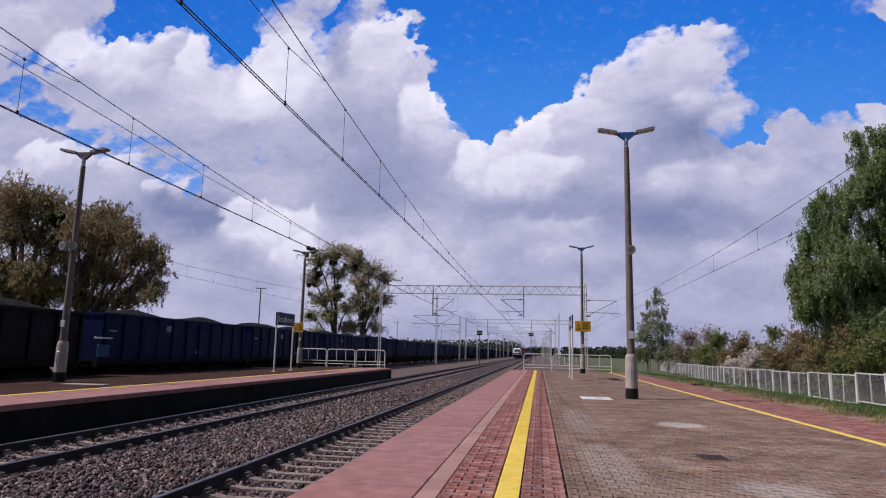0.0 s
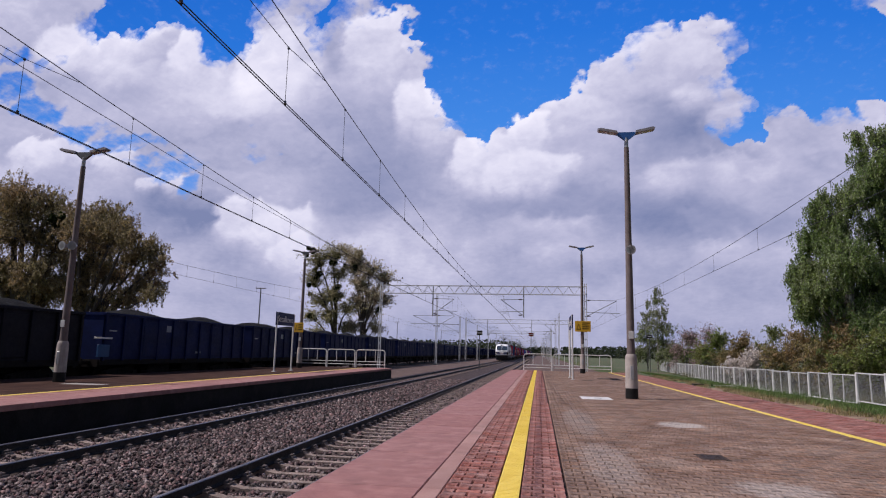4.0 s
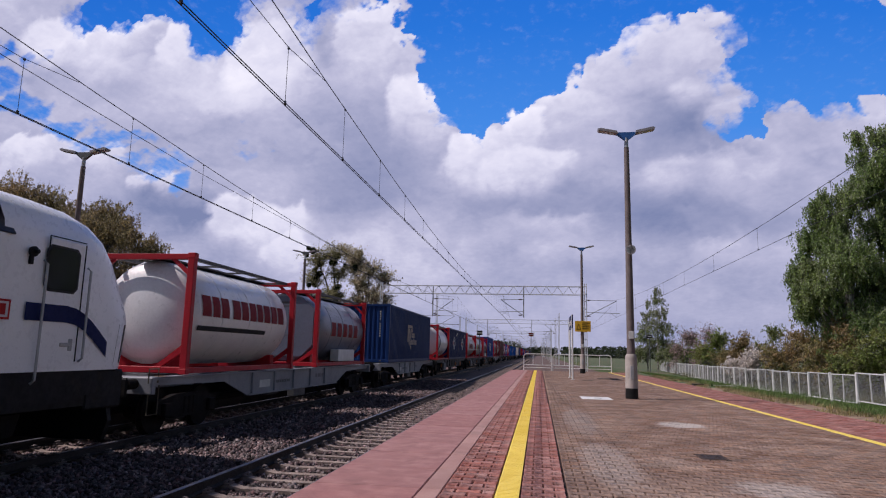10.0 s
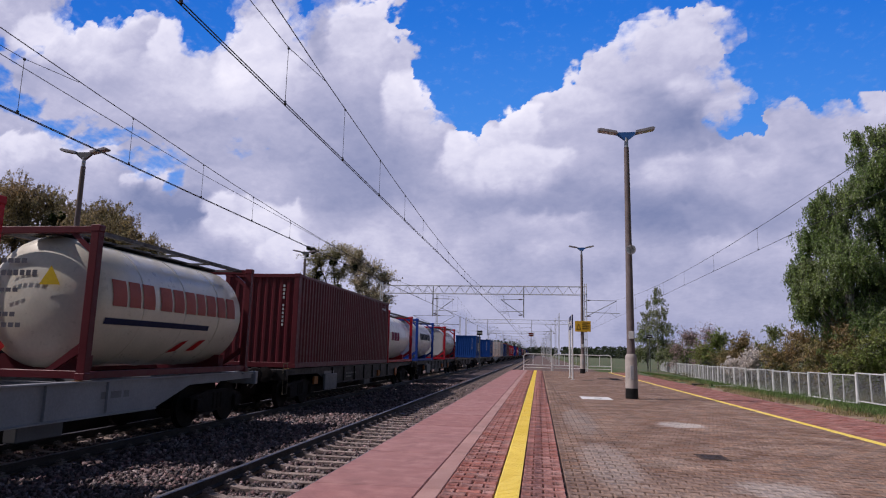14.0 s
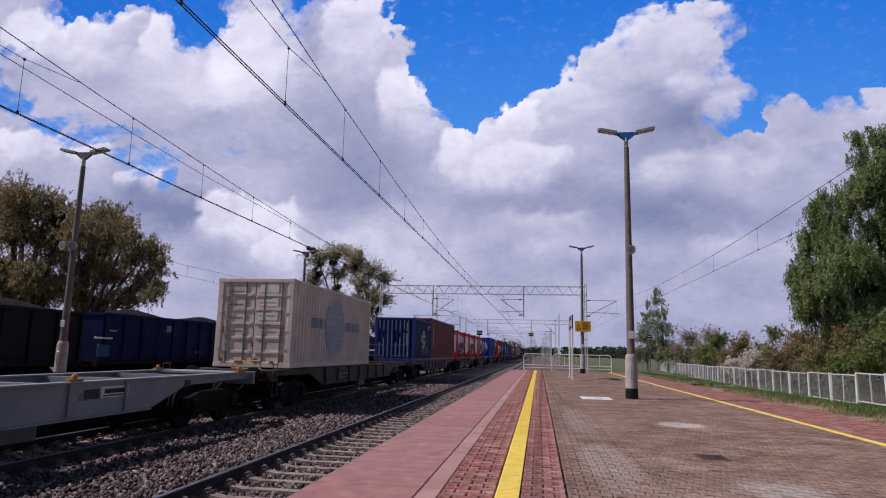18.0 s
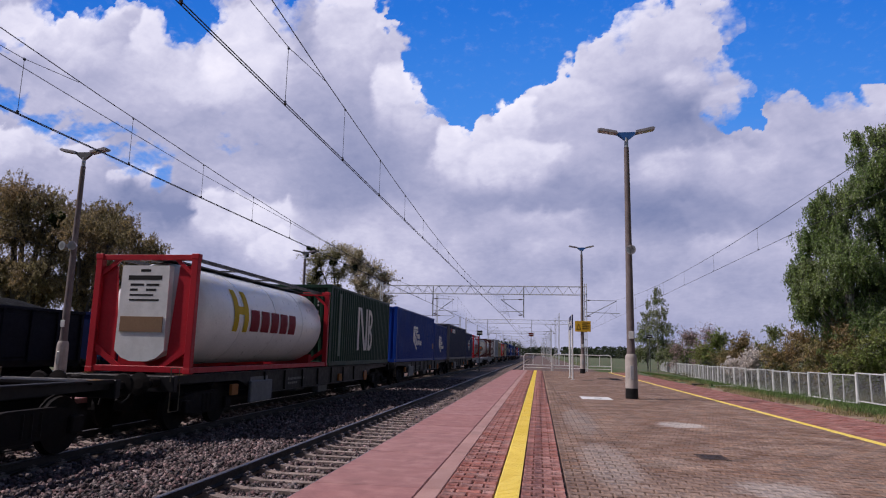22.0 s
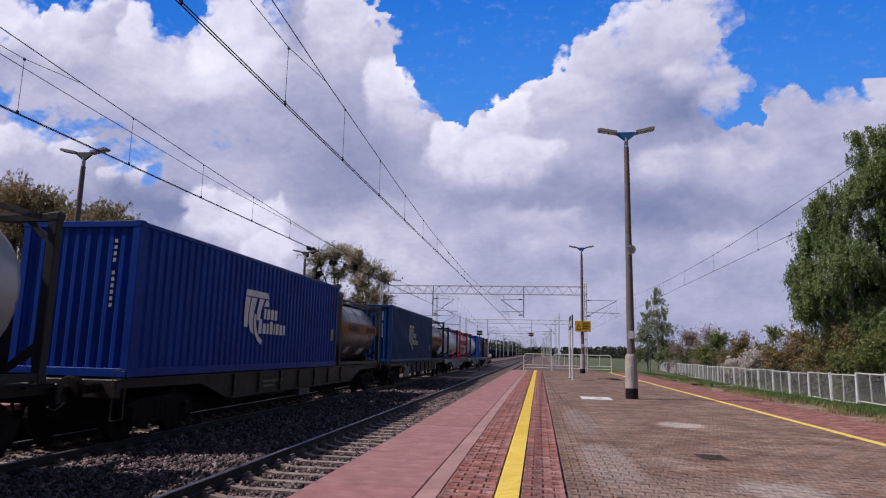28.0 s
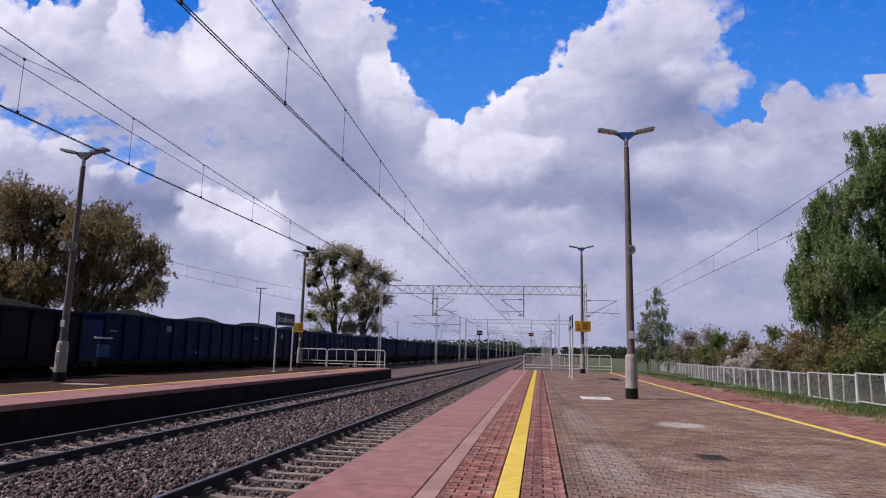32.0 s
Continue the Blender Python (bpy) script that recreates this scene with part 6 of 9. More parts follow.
on_side(LADDER_TANK, "sticker", [rect(2.0, 2.3, 1.75, 2.0), rect(2.5, 2.75, 1.75, 2.0), rect(3.2, 3.9, 1.7, 1.95)], (0.5, 0.16, 0.05), "orange hazard stickers", radius=1.16, zc=2.505)
t = tank(6.058, RED, (0.72, 0.70, 0.64), "cream-white tank container with red lettering " + RF, 327.1, open_end=0.18)
red_word(t, 6.06, 1.16, colour=(0.42, 0.05, 0.045), word="long"), on_side(t, "stripe", [rect(0.5, 4.1, 2.12, 2.23)], (0.02, 0.02, 0.03), "black stripe", radius=1.16, zc=2.505)
t = tank(6.058, (0.012, 0.02, 0.085), WHITE, "white tank container with navy end frames and stickers", 336.65, open_end=0.18)
on_side(t, "label_panel", [rect(0.6, 0.95, 1.8, 3.1)], (0.01, 0.02, 0.10), "navy panel", radius=1.16, zc=2.505), on_side(t, "sticker", [rect(3.9, 4.6, 1.9, 2.25)], (0.5, 0.2, 0.04), "orange stickers", radius=1.16, zc=2.505)
c = container(6.058, STD, (0.014, 0.085, 0.40), "bright blue short container with a white emblem", 344.4)
white_emblem(c, 2.0, FLOOR + 0.66, 2.35)


def bulk_box(s):
    """A smooth brown powder container: a rounded box body in a heavy frame."""
    brown = (0.030, 0.015, 0.017)
    mat, L, h0, h1 = paint(*brown, 0.5, 0.5, 0.3), 6.058, FLOOR, FLOOR + 2.62
    c = thing("bulk_container", "dark brown smooth-sided bulk container with an orange label", "bulk container", group="containers of the train")
    half = [(1.14, h0 + 0.16), (1.175, h0 + 0.5), (1.18, h0 + 1.4), (1.13, h0 + 1.95), (1.0, h0 + 2.28), (0.6, h0 + 2.42)]
    part("body", Geo().prism(half + [(-x, z) for x, z in reversed(half)], "y", 0.30, L - 0.14), mat, c, "smooth rounded body")
    for sx in (-1, 1):
        for y in (0.08, L - 0.08):
            o = part("corner_post", Geo().box(-0.085, 0.085, -0.08, 0.08, h0 + 0.1, h1 - 0.1, 0.012), mat, c, at=pose(sx * (LX - 0.088), y, 0))
            part("corner_casting", shared("bulk_cast", lambda: CASTING.mesh("corner_casting", mat)), None, o, at=pose(0, 0, h0 + 0.06))
            part("corner_casting", shared("bulk_cast", lambda: CASTING.mesh("corner_casting", mat)), None, o, at=pose(0, 0, h1 - 0.06))
        part("top_rail", Geo().box(min(sx * 0.93, sx * 1.0), max(sx * 0.93, sx * 1.0), 0.15, L - 0.15, h1 - 0.22, h1 - 0.15, 0.006), mat, c)
    for y in (0.08, L - 0.08):
        part("end_frame", Geo().box(-LX + 0.16, LX - 0.16, y - 0.06, y + 0.06, h0 + 0.01, h0 + 0.15, 0.008).box(-LX + 0.16, LX - 0.16, y - 0.05, y + 0.05, h1 - 0.20, h1 - 0.03, 0.008), mat, c)
    part("end_panel", Geo().prism([(-0.90, h0 + 0.24), (0.72, h0 + 0.24), (0.66, h1 - 0.28), (-0.74, h1 - 0.28)], "y", 0.10, 0.28), paint(0.052, 0.022, 0.026, 0.45, 0.4, 0.2), c, "brown end panel")
    part("walkway", Geo().box(-0.35, 0.35, 0.2, L - 0.2, h1 - 0.17, h1 - 0.13), WALKWAY, c, "dark grating walkway")
    on_end(c, "warning_triangle", [[(-0.27, h0 + 1.98), (0.17, h0 + 1.98), (-0.05, h0 + 2.32)]], (0.62, 0.44, 0.04), "yellow warning triangle", 0.096)
    on_end(c, "end_text", blocks(-0.40, h0 + 1.80, [0.07] * 8, 0.11, 0.03) + blocks(-0.25, h0 + 1.60, [0.07] * 5, 0.10, 0.03), (0.62, 0.56, 0.55), "pale unreadable lettering", 0.096)
    on_end(c, "placard_holder", [rect(-0.56, 0.22, h0 + 0.36, h0 + 0.80)], (0.33, 0.26, 0.22), "pale placard holder", 0.096)
    on_side(c, "label_panel", [rect(2.35, 4.1, h0 + 1.10, h0 + 1.66)], (0.42, 0.14, 0.03), "orange label panel", x=1.187)
    on_side(c, "lettering", blocks(2.85, h0 + 1.22, [0.12] * 7, 0.30, 0.03), (0.03, 0.02, 0.02), "dark lettering blocks on the label", x=1.191)
    on_side(c, "marking", blocks(5.0, h0 + 1.62, [0.1] * 4, 0.08, 0.03) + blocks(5.1, h0 + 1.45, [0.1] * 2, 0.08, 0.03), (0.35, 0.32, 0.32), "small pale marks", x=1.187)
    RUNNING.append((c, s))
    return c


bulk_box(353.95)


# ---- the locomotive ----
LOCO_WHITE = material("loco_white", (0.93, 0.935, 0.96), 0.32, tones=((0.90, 0.905, 0.93),), scale=0.7, fine=30, amount=0.03, dirt=(0.74, 0.72, 0.71), dirt_scale=1.4, dirt_at=0.74, streak=True, coat=0.3)
LOCO_NAVY = material("loco_navy", (0.014, 0.018, 0.12), 0.42, tones=((0.018, 0.024, 0.14),), scale=2, fine=40, amount=0.08, coat=0.3)
LOCO_ROOF = material("loco_roof", (0.014, 0.017, 0.040), 0.6, tones=((0.022, 0.025, 0.045),), scale=2, fine=40, amount=0.2, dirt=(0.08, 0.07, 0.06), dirt_scale=2)
LOCO_GREY = material("loco_grey", (0.013, 0.013, 0.017), 0.6, tones=((0.009, 0.009, 0.011),), scale=2, fine=40, amount=0.2, dirt=(0.03, 0.025, 0.021), dirt_scale=2, sheen=0.15)
SIDE_GLASS = material("tinted_glass", (0.012, 0.016, 0.024), 0.08, fine=3, amount=0.05)
GLASS = material("dark_glass", (0.035, 0.06, 0.10), 0.06, fine=3, amount=0.05)
GLASS.node_tree.nodes["Principled BSDF"].inputs["IOR"].default_value = 2.4
LENS = material("lamp_lens", (0.48, 0.47, 0.50), 0.15, fine=20, amount=0.05)
LAMP_ON = material("lamp_on", (1.0, 0.93, 0.8), 0.3, fine=20, amount=0.02, emission=2.5)

CAB = [(1.36, 0.0, 1.49), (1.5, -0.02, 1.49), (2.15, -0.10, 1.49), (2.28, -0.06, 1.49), (2.6, 0.12, 1.485), (3.1, 0.40, 1.47), (3.42, 0.62, 1.42), (3.66, 0.86, 1.30), (3.82, 1.15, 1.12), (3.90, 1.6, 0.95)]   # height, front, half width


def cab_at(z):
    for (z0, f0, w0), (z1, f1, w1) in zip(CAB, CAB[1:]):
        if z0 <= z <= z1:
            t = (z - z0) / (z1 - z0)
            return f0 + (f1 - f0) * t, w0 + (w1 - w0) * t
    return CAB[-1][1:]


def cab_plan(z):
    f, w = cab_at(z)
    arc = [(w - 0.34, f), (w - 0.20, f + 0.035), (w - 0.09, f + 0.14), (w - 0.025, f + 0.32), (w, f + 0.62)]
    right = [(w - 0.34) * 0.5, f - 0.03]
    half = [(0.0, f - 0.04), (right[0], right[1])] + arc
    return [(-w, 2.9)] + [(-x, y) for x, y in reversed(half)] + [(x, y) for x, y in half[1:]] + [(w, 2.9)]


def cab_mesh():
    rows = [cab_plan(z) for z, f, w in CAB]
    n = len(rows[0])
    v = [(x, y, z) for (z, f, w), row in zip(CAB, rows) for x, y in row]
    fc = [(k * n + i, k * n + i + 1, (k + 1) * n + i + 1, (k + 1) * n + i) for k in range(len(rows) - 1) for i in range(n - 1)]
    k = (len(rows) - 1) * n
    fc.append(tuple(range(k, k + n)))
    return Geo().add(v, fc)


def on_front(rows, x0f, x1f, lift=0.012):
    """A patch that follows the cab's front: rows of heights, from x0f(z) to x1f(z)."""
    g = Geo()
    v = []
    m = 6
    for z in rows:
        plan = cab_plan(z)
        front = sorted((x, y) for x, y in plan if y < 2.8)
        for i in range(m + 1):
            x = x0f(z) + (x1f(z) - x0f(z)) * i / m
            for (xa, ya), (xb, yb) in zip(front, front[1:]):
                if xa <= x <= xb + 1e-6:
                    y = ya + (yb - ya) * (x - xa) / max(xb - xa, 1e-6)
                    break
            v.append((x, y - lift, z + lift * 0.4))
    fc = [(k * (m + 1) + i, k * (m + 1) + i + 1, (k + 1) * (m + 1) + i + 1, (k + 1) * (m + 1) + i) for k in range(len(rows) - 1) for i in range(m)]
    return g.add(v, fc)


def letters(text, size, name, mat, parent, at, label, bold=0.0, width=0.0):
    cu = bpy.data.curves.new("letters", "FONT")
    cu.body, cu.size, cu.extrude, cu.offset = text, size, 0.002, bold
    ob = bpy.data.objects.new("letters", cu)
    scene.collection.objects.link(ob)
    bpy.context.view_layer.update()
    me = bpy.data.meshes.new_from_object(ob.evaluated_get(bpy.context.evaluated_depsgraph_get()))
    bpy.data.objects.remove(ob)
    me.materials.clear()
    me.materials.append(mat)
    if width:
        xs = [v.co.x for v in me.vertices]
        me.transform(Matrix.Translation((-min(xs), 0, 0)))
        me.transform(Matrix.Diagonal((width / (max(xs) - min(xs)), 1, 1, 1)))
    return part(name, me, None, parent, label, at=at)


def locomotive(s):
    o = thing("locomotive", "white electric locomotive with navy stripe, slogan and raised pantograph", "locomotive")
    L = 17.4
    cab = cab_mesh().mesh("cab", LOCO_WHITE, True)
    for at, lit in ((pose(0, 0, 0), True), (pose(0, L, 0, 0, 0, 180), False)):
        c = part("cab", cab, None, o, "white driver's cab", at=at)
        for sg in (-1, 1):
            part("windscreen", shared(("ws", sg), lambda: on_front([2.46, 2.7, 2.95, 3.2, 3.42], (lambda z: -1.27 + 0.06 * (z - 2.3)) if sg < 0 else (lambda z: 0.035), (lambda z: -0.035) if sg < 0 else (lambda z: 1.27 - 0.06 * (z - 2.3)), 0.018).mesh("windscreen", GLASS, True)), None, c, "dark windscreen pane")
            part("stripe", shared(("st", sg), lambda: on_front([1.60, 1.72, 1.85, 1.92, 2.02], (lambda z: -1.20) if sg < 0 else (lambda z: 0.26 + (1.92 - z) * 0.35 + max(0, z - 1.92) * 4.5), (lambda z: -0.26 - (1.92 - z) * 0.35 - max(0, z - 1.92) * 4.5) if sg < 0 else (lambda z: 1.20), 0.012).mesh("stripe", LOCO_NAVY)), None, c, "navy stripe on the nose")
            part("low_stripe", shared(("ls", sg), lambda: on_front([1.455, 1.49], (lambda z: -1.2) if sg < 0 else (lambda z: 0.3), (lambda z: -0.3) if sg < 0 else (lambda z: 1.2), 0.012).mesh("low_stripe", LOCO_NAVY)), None, c)
            part("lamp_cluster", shared(("lc", sg), lambda: on_front([1.46, 1.7, 1.9, 2.10], (lambda z: -1.475) if sg < 0 else (lambda z: 1.17), (lambda z: -1.17) if sg < 0 else (lambda z: 1.475), 0.02).mesh("lamp_cluster", BLACK)), None, c, "black headlight surround")
            part("headlight", shared(("hl", sg, lit), lambda: Geo().lathe([(0, 0.10), (0.05, 0.10), (0.06, 0.07), (0.061, 0.01)], (sg * 1.30, 0.12, 1.66), (sg * 1.30, -1, 1.66), 14).mesh("headlight", LAMP_ON if lit else LENS)), None, c, "round headlight")
            part("wiper", shared(("wi", sg), lambda: Geo().tube([(sg * 0.50, -0.12, 2.32), (sg * 0.32, 0.10, 2.75), (sg * 0.14, 0.34, 3.18)], 0.024, 5).tube([(sg * 0.30, 0.02, 2.55), (sg * 0.17, 0.22, 2.92), (sg * 0.10, 0.40, 3.25)], 0.022, 5).box(sg * 0.55 - 0.09, sg * 0.55 + 0.09, -0.16, -0.04, 2.25, 2.37, 0.02).box(sg * 0.30 - 0.08, sg * 0.30 + 0.08, -0.16, -0.05, 2.25, 2.36, 0.02).mesh("wiper", BLACK)), None, c, "black windscreen wiper")
            part("cab_door", shared(("cd", sg), lambda: Geo().box(sg * 1.492 - 0.008, sg * 1.492 + 0.008, 1.38, 2.10, 1.42, 3.30, 0.004).mesh("cab_door", LOCO_WHITE)), None, c, "white cab door")
            rim = [(1.50 + dx, 2.55 + dz) for dx, dz in ((0.08, 0.0), (0.55, 0.0), (0.63, 0.08), (0.63, 0.54), (0.55, 0.62), (0.08, 0.62), (0.0, 0.54), (0.0, 0.08))]
            part("window_seal", shared(("dws", sg), lambda: Geo().prism([(y + (0.035 if y > 1.8 else -0.035), z + (0.035 if z > 2.85 else -0.035)) for y, z in rim], "x", min(sg * 1.494, sg * 1.503), max(sg * 1.494, sg * 1.503)).mesh("window_seal", BLACK)), None, c, "black rubber window seal")
            part("door_window", shared(("dw", sg), lambda: Geo().prism(rim, "x", min(sg * 1.498, sg * 1.508), max(sg * 1.498, sg * 1.508)).mesh("door_window", SIDE_GLASS)), None, c, "dark rounded door window")
            part("door_seam", shared(("ds", sg), lambda: Geo().box(sg * 1.494 - 0.005, sg * 1.494 + 0.005, 1.345, 1.362, 1.5, 3.3).box(sg * 1.494 - 0.005, sg * 1.494 + 0.005, 2.115, 2.132, 1.5, 3.33).box(sg * 1.494 - 0.005, sg * 1.494 + 0.005, 1.36, 2.12, 3.32, 3.335).box(sg * 1.494 - 0.005, sg * 1.494 + 0.005, 1.36, 2.12, 1.50, 1.515).mesh("door_seam", LOCO_GREY)), None, c)
            part("door_handle", shared(("dh", sg), lambda: Geo().box(sg * 1.50 - 0.02, sg * 1.50 + 0.03, 1.48, 1.72, 1.72, 1.78, 0.01).box(sg * 1.50 - 0.015, sg * 1.50 + 0.015, 1.46, 1.54, 1.66, 1.84, 0.01).mesh("door_handle", GALV)), None, c, "steel door handle")
            part("grab_rail", shared(("gr", sg), lambda: Geo().tube([(sg * 1.50, 1.28, 1.5), (sg * 1.56, 1.28, 1.55), (sg * 1.56, 1.28, 2.9), (sg * 1.50, 1.28, 2.95)], 0.020, 6).tube([(sg * 1.50, 2.20, 1.2), (sg * 1.56, 2.20, 1.25), (sg * 1.56, 2.20, 2.9), (sg * 1.50, 2.20, 2.95)], 0.020, 6).mesh("grab_rail", GALV)), None, c, "upright grab rail")
            part("side_lamp", shared(("sl", sg), lambda: Geo().lathe([(0, 0.07), (0.05, 0.075), (0.06, 0.03), (0.11, 0.03), (0.115, 0.0)], (sg * 1.49, 2.44, 3.04), (sg * 3, 2.44, 3.04), 12).box(sg * 1.50 - 0.015, sg * 1.50 + 0.03, 2.41, 2.47, 2.86, 2.98, 0.006).mesh("side_lamp", LOCO_GREY)), None, c, "small grey side lamp")
        part("emblem", shared("nose_emblem", lambda: on_front([1.66, 1.90], lambda z: -0.18, lambda z: 0.18, 0.014).mesh("emblem", ink(0.5, 0.03, 0.03))), None, c, "red company emblem")
        part("emblem_ground", shared("nose_emblem2", lambda: on_front([1.685, 1.875], lambda z: -0.155, lambda z: 0.15, 0.018).mesh("emblem_ground", ink(0.7, 0.66, 0.66))), None, c, "pale ground of the emblem")
        part("top_lamp", shared(("tl", lit), lambda: on_front([3.46, 3.58, 3.72], lambda z: -0.28, lambda z: 0.28, 0.02).mesh("top_lamp", GLASS)), None, c, "dark housing of the top lamp")
        part("lamp_bulb", shared("bulb", lambda: Geo().lathe([(0, 0.07), (0.05, 0.07), (0.055, 0.01)], (0, 0.72, 3.56), (0, -0.3, 3.6), 12).mesh("lamp_bulb", LAMP_ON)), None, c, "top headlight")
        part("number_row", shared("nose_no", lambda: on_front([2.19, 2.25], lambda z: 0.62, lambda z: 1.0, 0.012).mesh("number_row", ink(0.2, 0.2, 0.22))), None, c)
        part("seam", shared("seam", lambda: on_front([2.305, 2.325], lambda z: -1.3, lambda z: 1.3, 0.012).mesh("seam", LOCO_GREY)), None, c)
        bb = part("buffer_beam", shared("lbb", lambda: Geo().box(-1.40, 1.40, -0.02, 0.9, 0.72, 1.355, 0.03).prism([(-1.25, 0.18), (1.25, 0.18), (1.35, 0.5), (1.3, 0.72), (-1.3, 0.72), (-1.35, 0.5)], "y", 0.12, 0.22).mesh("buffer_beam", LOCO_GREY)), None, c, "dark buffer beam with plough")
        for sx in (-0.875, 0.875):
            part("buffer", shared("lbuf", lambda: Geo().lathe([(0, 0.13), (0.25, 0.13), (0.26, 0.09), (0.50, 0.09)], (0, 0.05, 1.0), (0, -1, 1.0), 14).box(-0.31, 0.31, -0.52, -0.46, 0.82, 1.18, 0.04).mesh("buffer", LOCO_GREY)), None, bb, "rectangular buffer", at=pose(sx, 0, 0))
        part("coupling", shared("lcoup", lambda: Geo().box(-0.07, 0.07, -0.4, 0.0, 0.92, 1.06).tube([(0, -0.35, 0.98), (0, -0.42, 0.7), (0, -0.3, 0.5)], 0.035, 6).tube([(0.35, -0.02, 0.85), (0.36, -0.2, 0.6), (0.3, -0.3, 0.5)], 0.022, 6).tube([(-0.35, -0.02, 0.85), (-0.36, -0.2, 0.6), (-0.3, -0.3, 0.5)], 0.022, 6).mesh("coupling", UNDER)), None, bb)
    for sg in (-1, 1):
        part("side_wall", Geo().prism([(2.9, 1.41), (L - 2.9, 1.41), (L - 2.9, 3.22), (2.9, 3.22)], "x", min(sg * 1.45, sg * 1.49), max(sg * 1.45, sg * 1.49)), LOCO_WHITE, o, "smooth white side wall")
        slope = [(sg * 1.485, 3.225), (sg * 1.44, 3.235), (sg * 1.08, 3.72), (sg * 1.12, 3.75), (sg * 1.49, 3.24)]
        part("roof_slope", Geo().prism(slope, "y", 2.75, L - 2.75), LOCO_ROOF, o, "dark navy sloping roof edge")
        for a, b in ((3.2, 6.2), (11.6, 14.3)):
            gr = Geo()
            k = a
            while k < b:
                gr.prism([(sg * 1.42, 3.35), (sg * 1.45, 3.36), (sg * 1.17, 3.73), (sg * 1.14, 3.72)], "y", k, k + 0.05)
                k += 0.12
            part("air_grille", gr, BLACK, o, "black air intake grille")
        part("skirt", Geo().prism([(2.3, 0.82), (L - 2.3, 0.82), (L - 0.75, 1.0), (L - 0.75, 1.405), (0.75, 1.405), (0.75, 1.0)], "x", min(sg * 1.40, sg * 1.47), max(sg * 1.40, sg * 1.47)), LOCO_GREY, o, "dark grey lower skirt")
    part("roof", Geo().box(-1.1, 1.1, 2.4, L - 2.4, 3.62, 3.73, 0.02), LOCO_ROOF, o, "dark flat roof")
    part("frame", Geo().box(-1.38, 1.38, 0.3, L - 0.3, 0.8, 1.42), LOCO_GREY, o)
    for a, b, h, w in ((6.5, 8.6, 4.0, 0.9), (9.0, 11.0, 3.95, 0.85), (11.5, 13.4, 4.02, 0.7)):
        part("roof_box", Geo().prism([(-w, 3.72), (w, 3.72), (w, h - 0.15), (w - 0.2, h), (-w + 0.2, h), (-w, h - 0.15)], "y", a, b), LOCO_ROOF, o, "dark roof equipment box")
    for y in (3.0, 5.9, 8.8, 11.2, 14.4):
        for x in (-0.5, 0.5):
            part("insulator", shared("ins", lambda: Geo().lathe([(0, 0.05)] + [(0.03 + 0.05 * i + d, r) for i in range(5) for d, r in ((0, 0.055), (0.012, 0.09), (0.03, 0.055))] + [(0.32, 0.04)], (0, 0, 3.72), (0, 0, 5), 10).mesh("insulator", paint(0.12, 0.05, 0.03))), None, o, "brown ribbed insulator", at=pose(x, y, 0))
    part("roof_cable", Geo().tube([(0.5, 3.0, 4.04), (0.5, 5.9, 4.06), (0.45, 8.8, 4.08), (0.5, 11.2, 4.06), (0.5, 14.4, 4.04)], 0.02, 6).tube([(-0.5, 3.0, 4.04), (-0.5, 5.9, 4.06), (-0.45, 8.8, 4.08), (-0.5, 14.4, 4.04)], 0.02, 6), BLACK, o)

    rr = Geo()
    for xx in (-0.75, -0.35, 0.35, 0.75):
        rr.tube([(xx, 1.7, 3.98), (xx, 3.2, 4.02), (xx * 0.8, 6.2, 4.0)], 0.022, 6)
    for yy in (1.75, 2.3, 2.9, 3.6, 4.6, 5.6):
        rr.tube([(-0.8, yy, 4.0), (0.8, yy, 4.0)], 0.02, 6).tube([(-0.7, yy, 3.74), (-0.7, yy, 4.0)], 0.03, 6).tube([(0.7, yy, 3.74), (0.7, yy, 4.0)], 0.03, 6)
    part("roof_rails", rr, BLACK, o, "black rail frame behind the cab roof")
    for yy in (6.0, 6.25, 8.75, 9.05):
        part("roof_unit", Geo().lathe([(0, 0.07), (0.2, 0.07), (0.24, 0.05), (0.25, 0.02)], (0.55, yy, 3.95), (0.55, yy, 5), 10), BLACK, o, "black roof breaker")

    def pantograph(y, up):
        p = part("pantograph", Geo().box(-0.55, 0.55, y - 0.5, y - 0.42, 3.98, 4.06).box(-0.55, 0.55, y + 0.42, y + 0.5, 3.98, 4.06).box(-0.55, -0.47, y - 0.5, y + 0.5, 3.98, 4.06).box(0.47, 0.55, y - 0.5, y + 0.5, 3.98, 4.06), BLACK, o, "raised current collector" if up else "folded current collector")
        knee, head = ((y + 1.35, 4.80), (y - 0.35, 5.42)) if up else ((y + 1.7, 4.14), (y - 0.2, 4.26))
        part("lower_arm", Geo().tube([(0, y - 0.1, 4.05), (0, knee[0], knee[1])], [0.07, 0.05], 8).tube([(0.12, y - 0.35, 4.04), (0.08, knee[0] - 0.12, knee[1] - 0.08)], 0.02, 6), BLACK, p)
        part("upper_arm", Geo().tube([(0, knee[0], knee[1]), (0.35, head[0], head[1] - 0.04)], [0.04, 0.025], 6).tube([(0, knee[0], knee[1]), (-0.35, head[0], head[1] - 0.04)], [0.04, 0.025], 6), BLACK, p)
        hd = Geo()
        for d in (-0.18, 0.18):
            hd.tube([(-0.98, head[0] + d, head[1] - 0.22), (-0.86, head[0] + d, head[1] - 0.05), (-0.7, head[0] + d, head[1] + 0.04), (0.7, head[0] + d, head[1] + 0.04), (0.86, head[0] + d, head[1] - 0.05), (0.98, head[0] + d, head[1] - 0.22)], 0.028, 6)
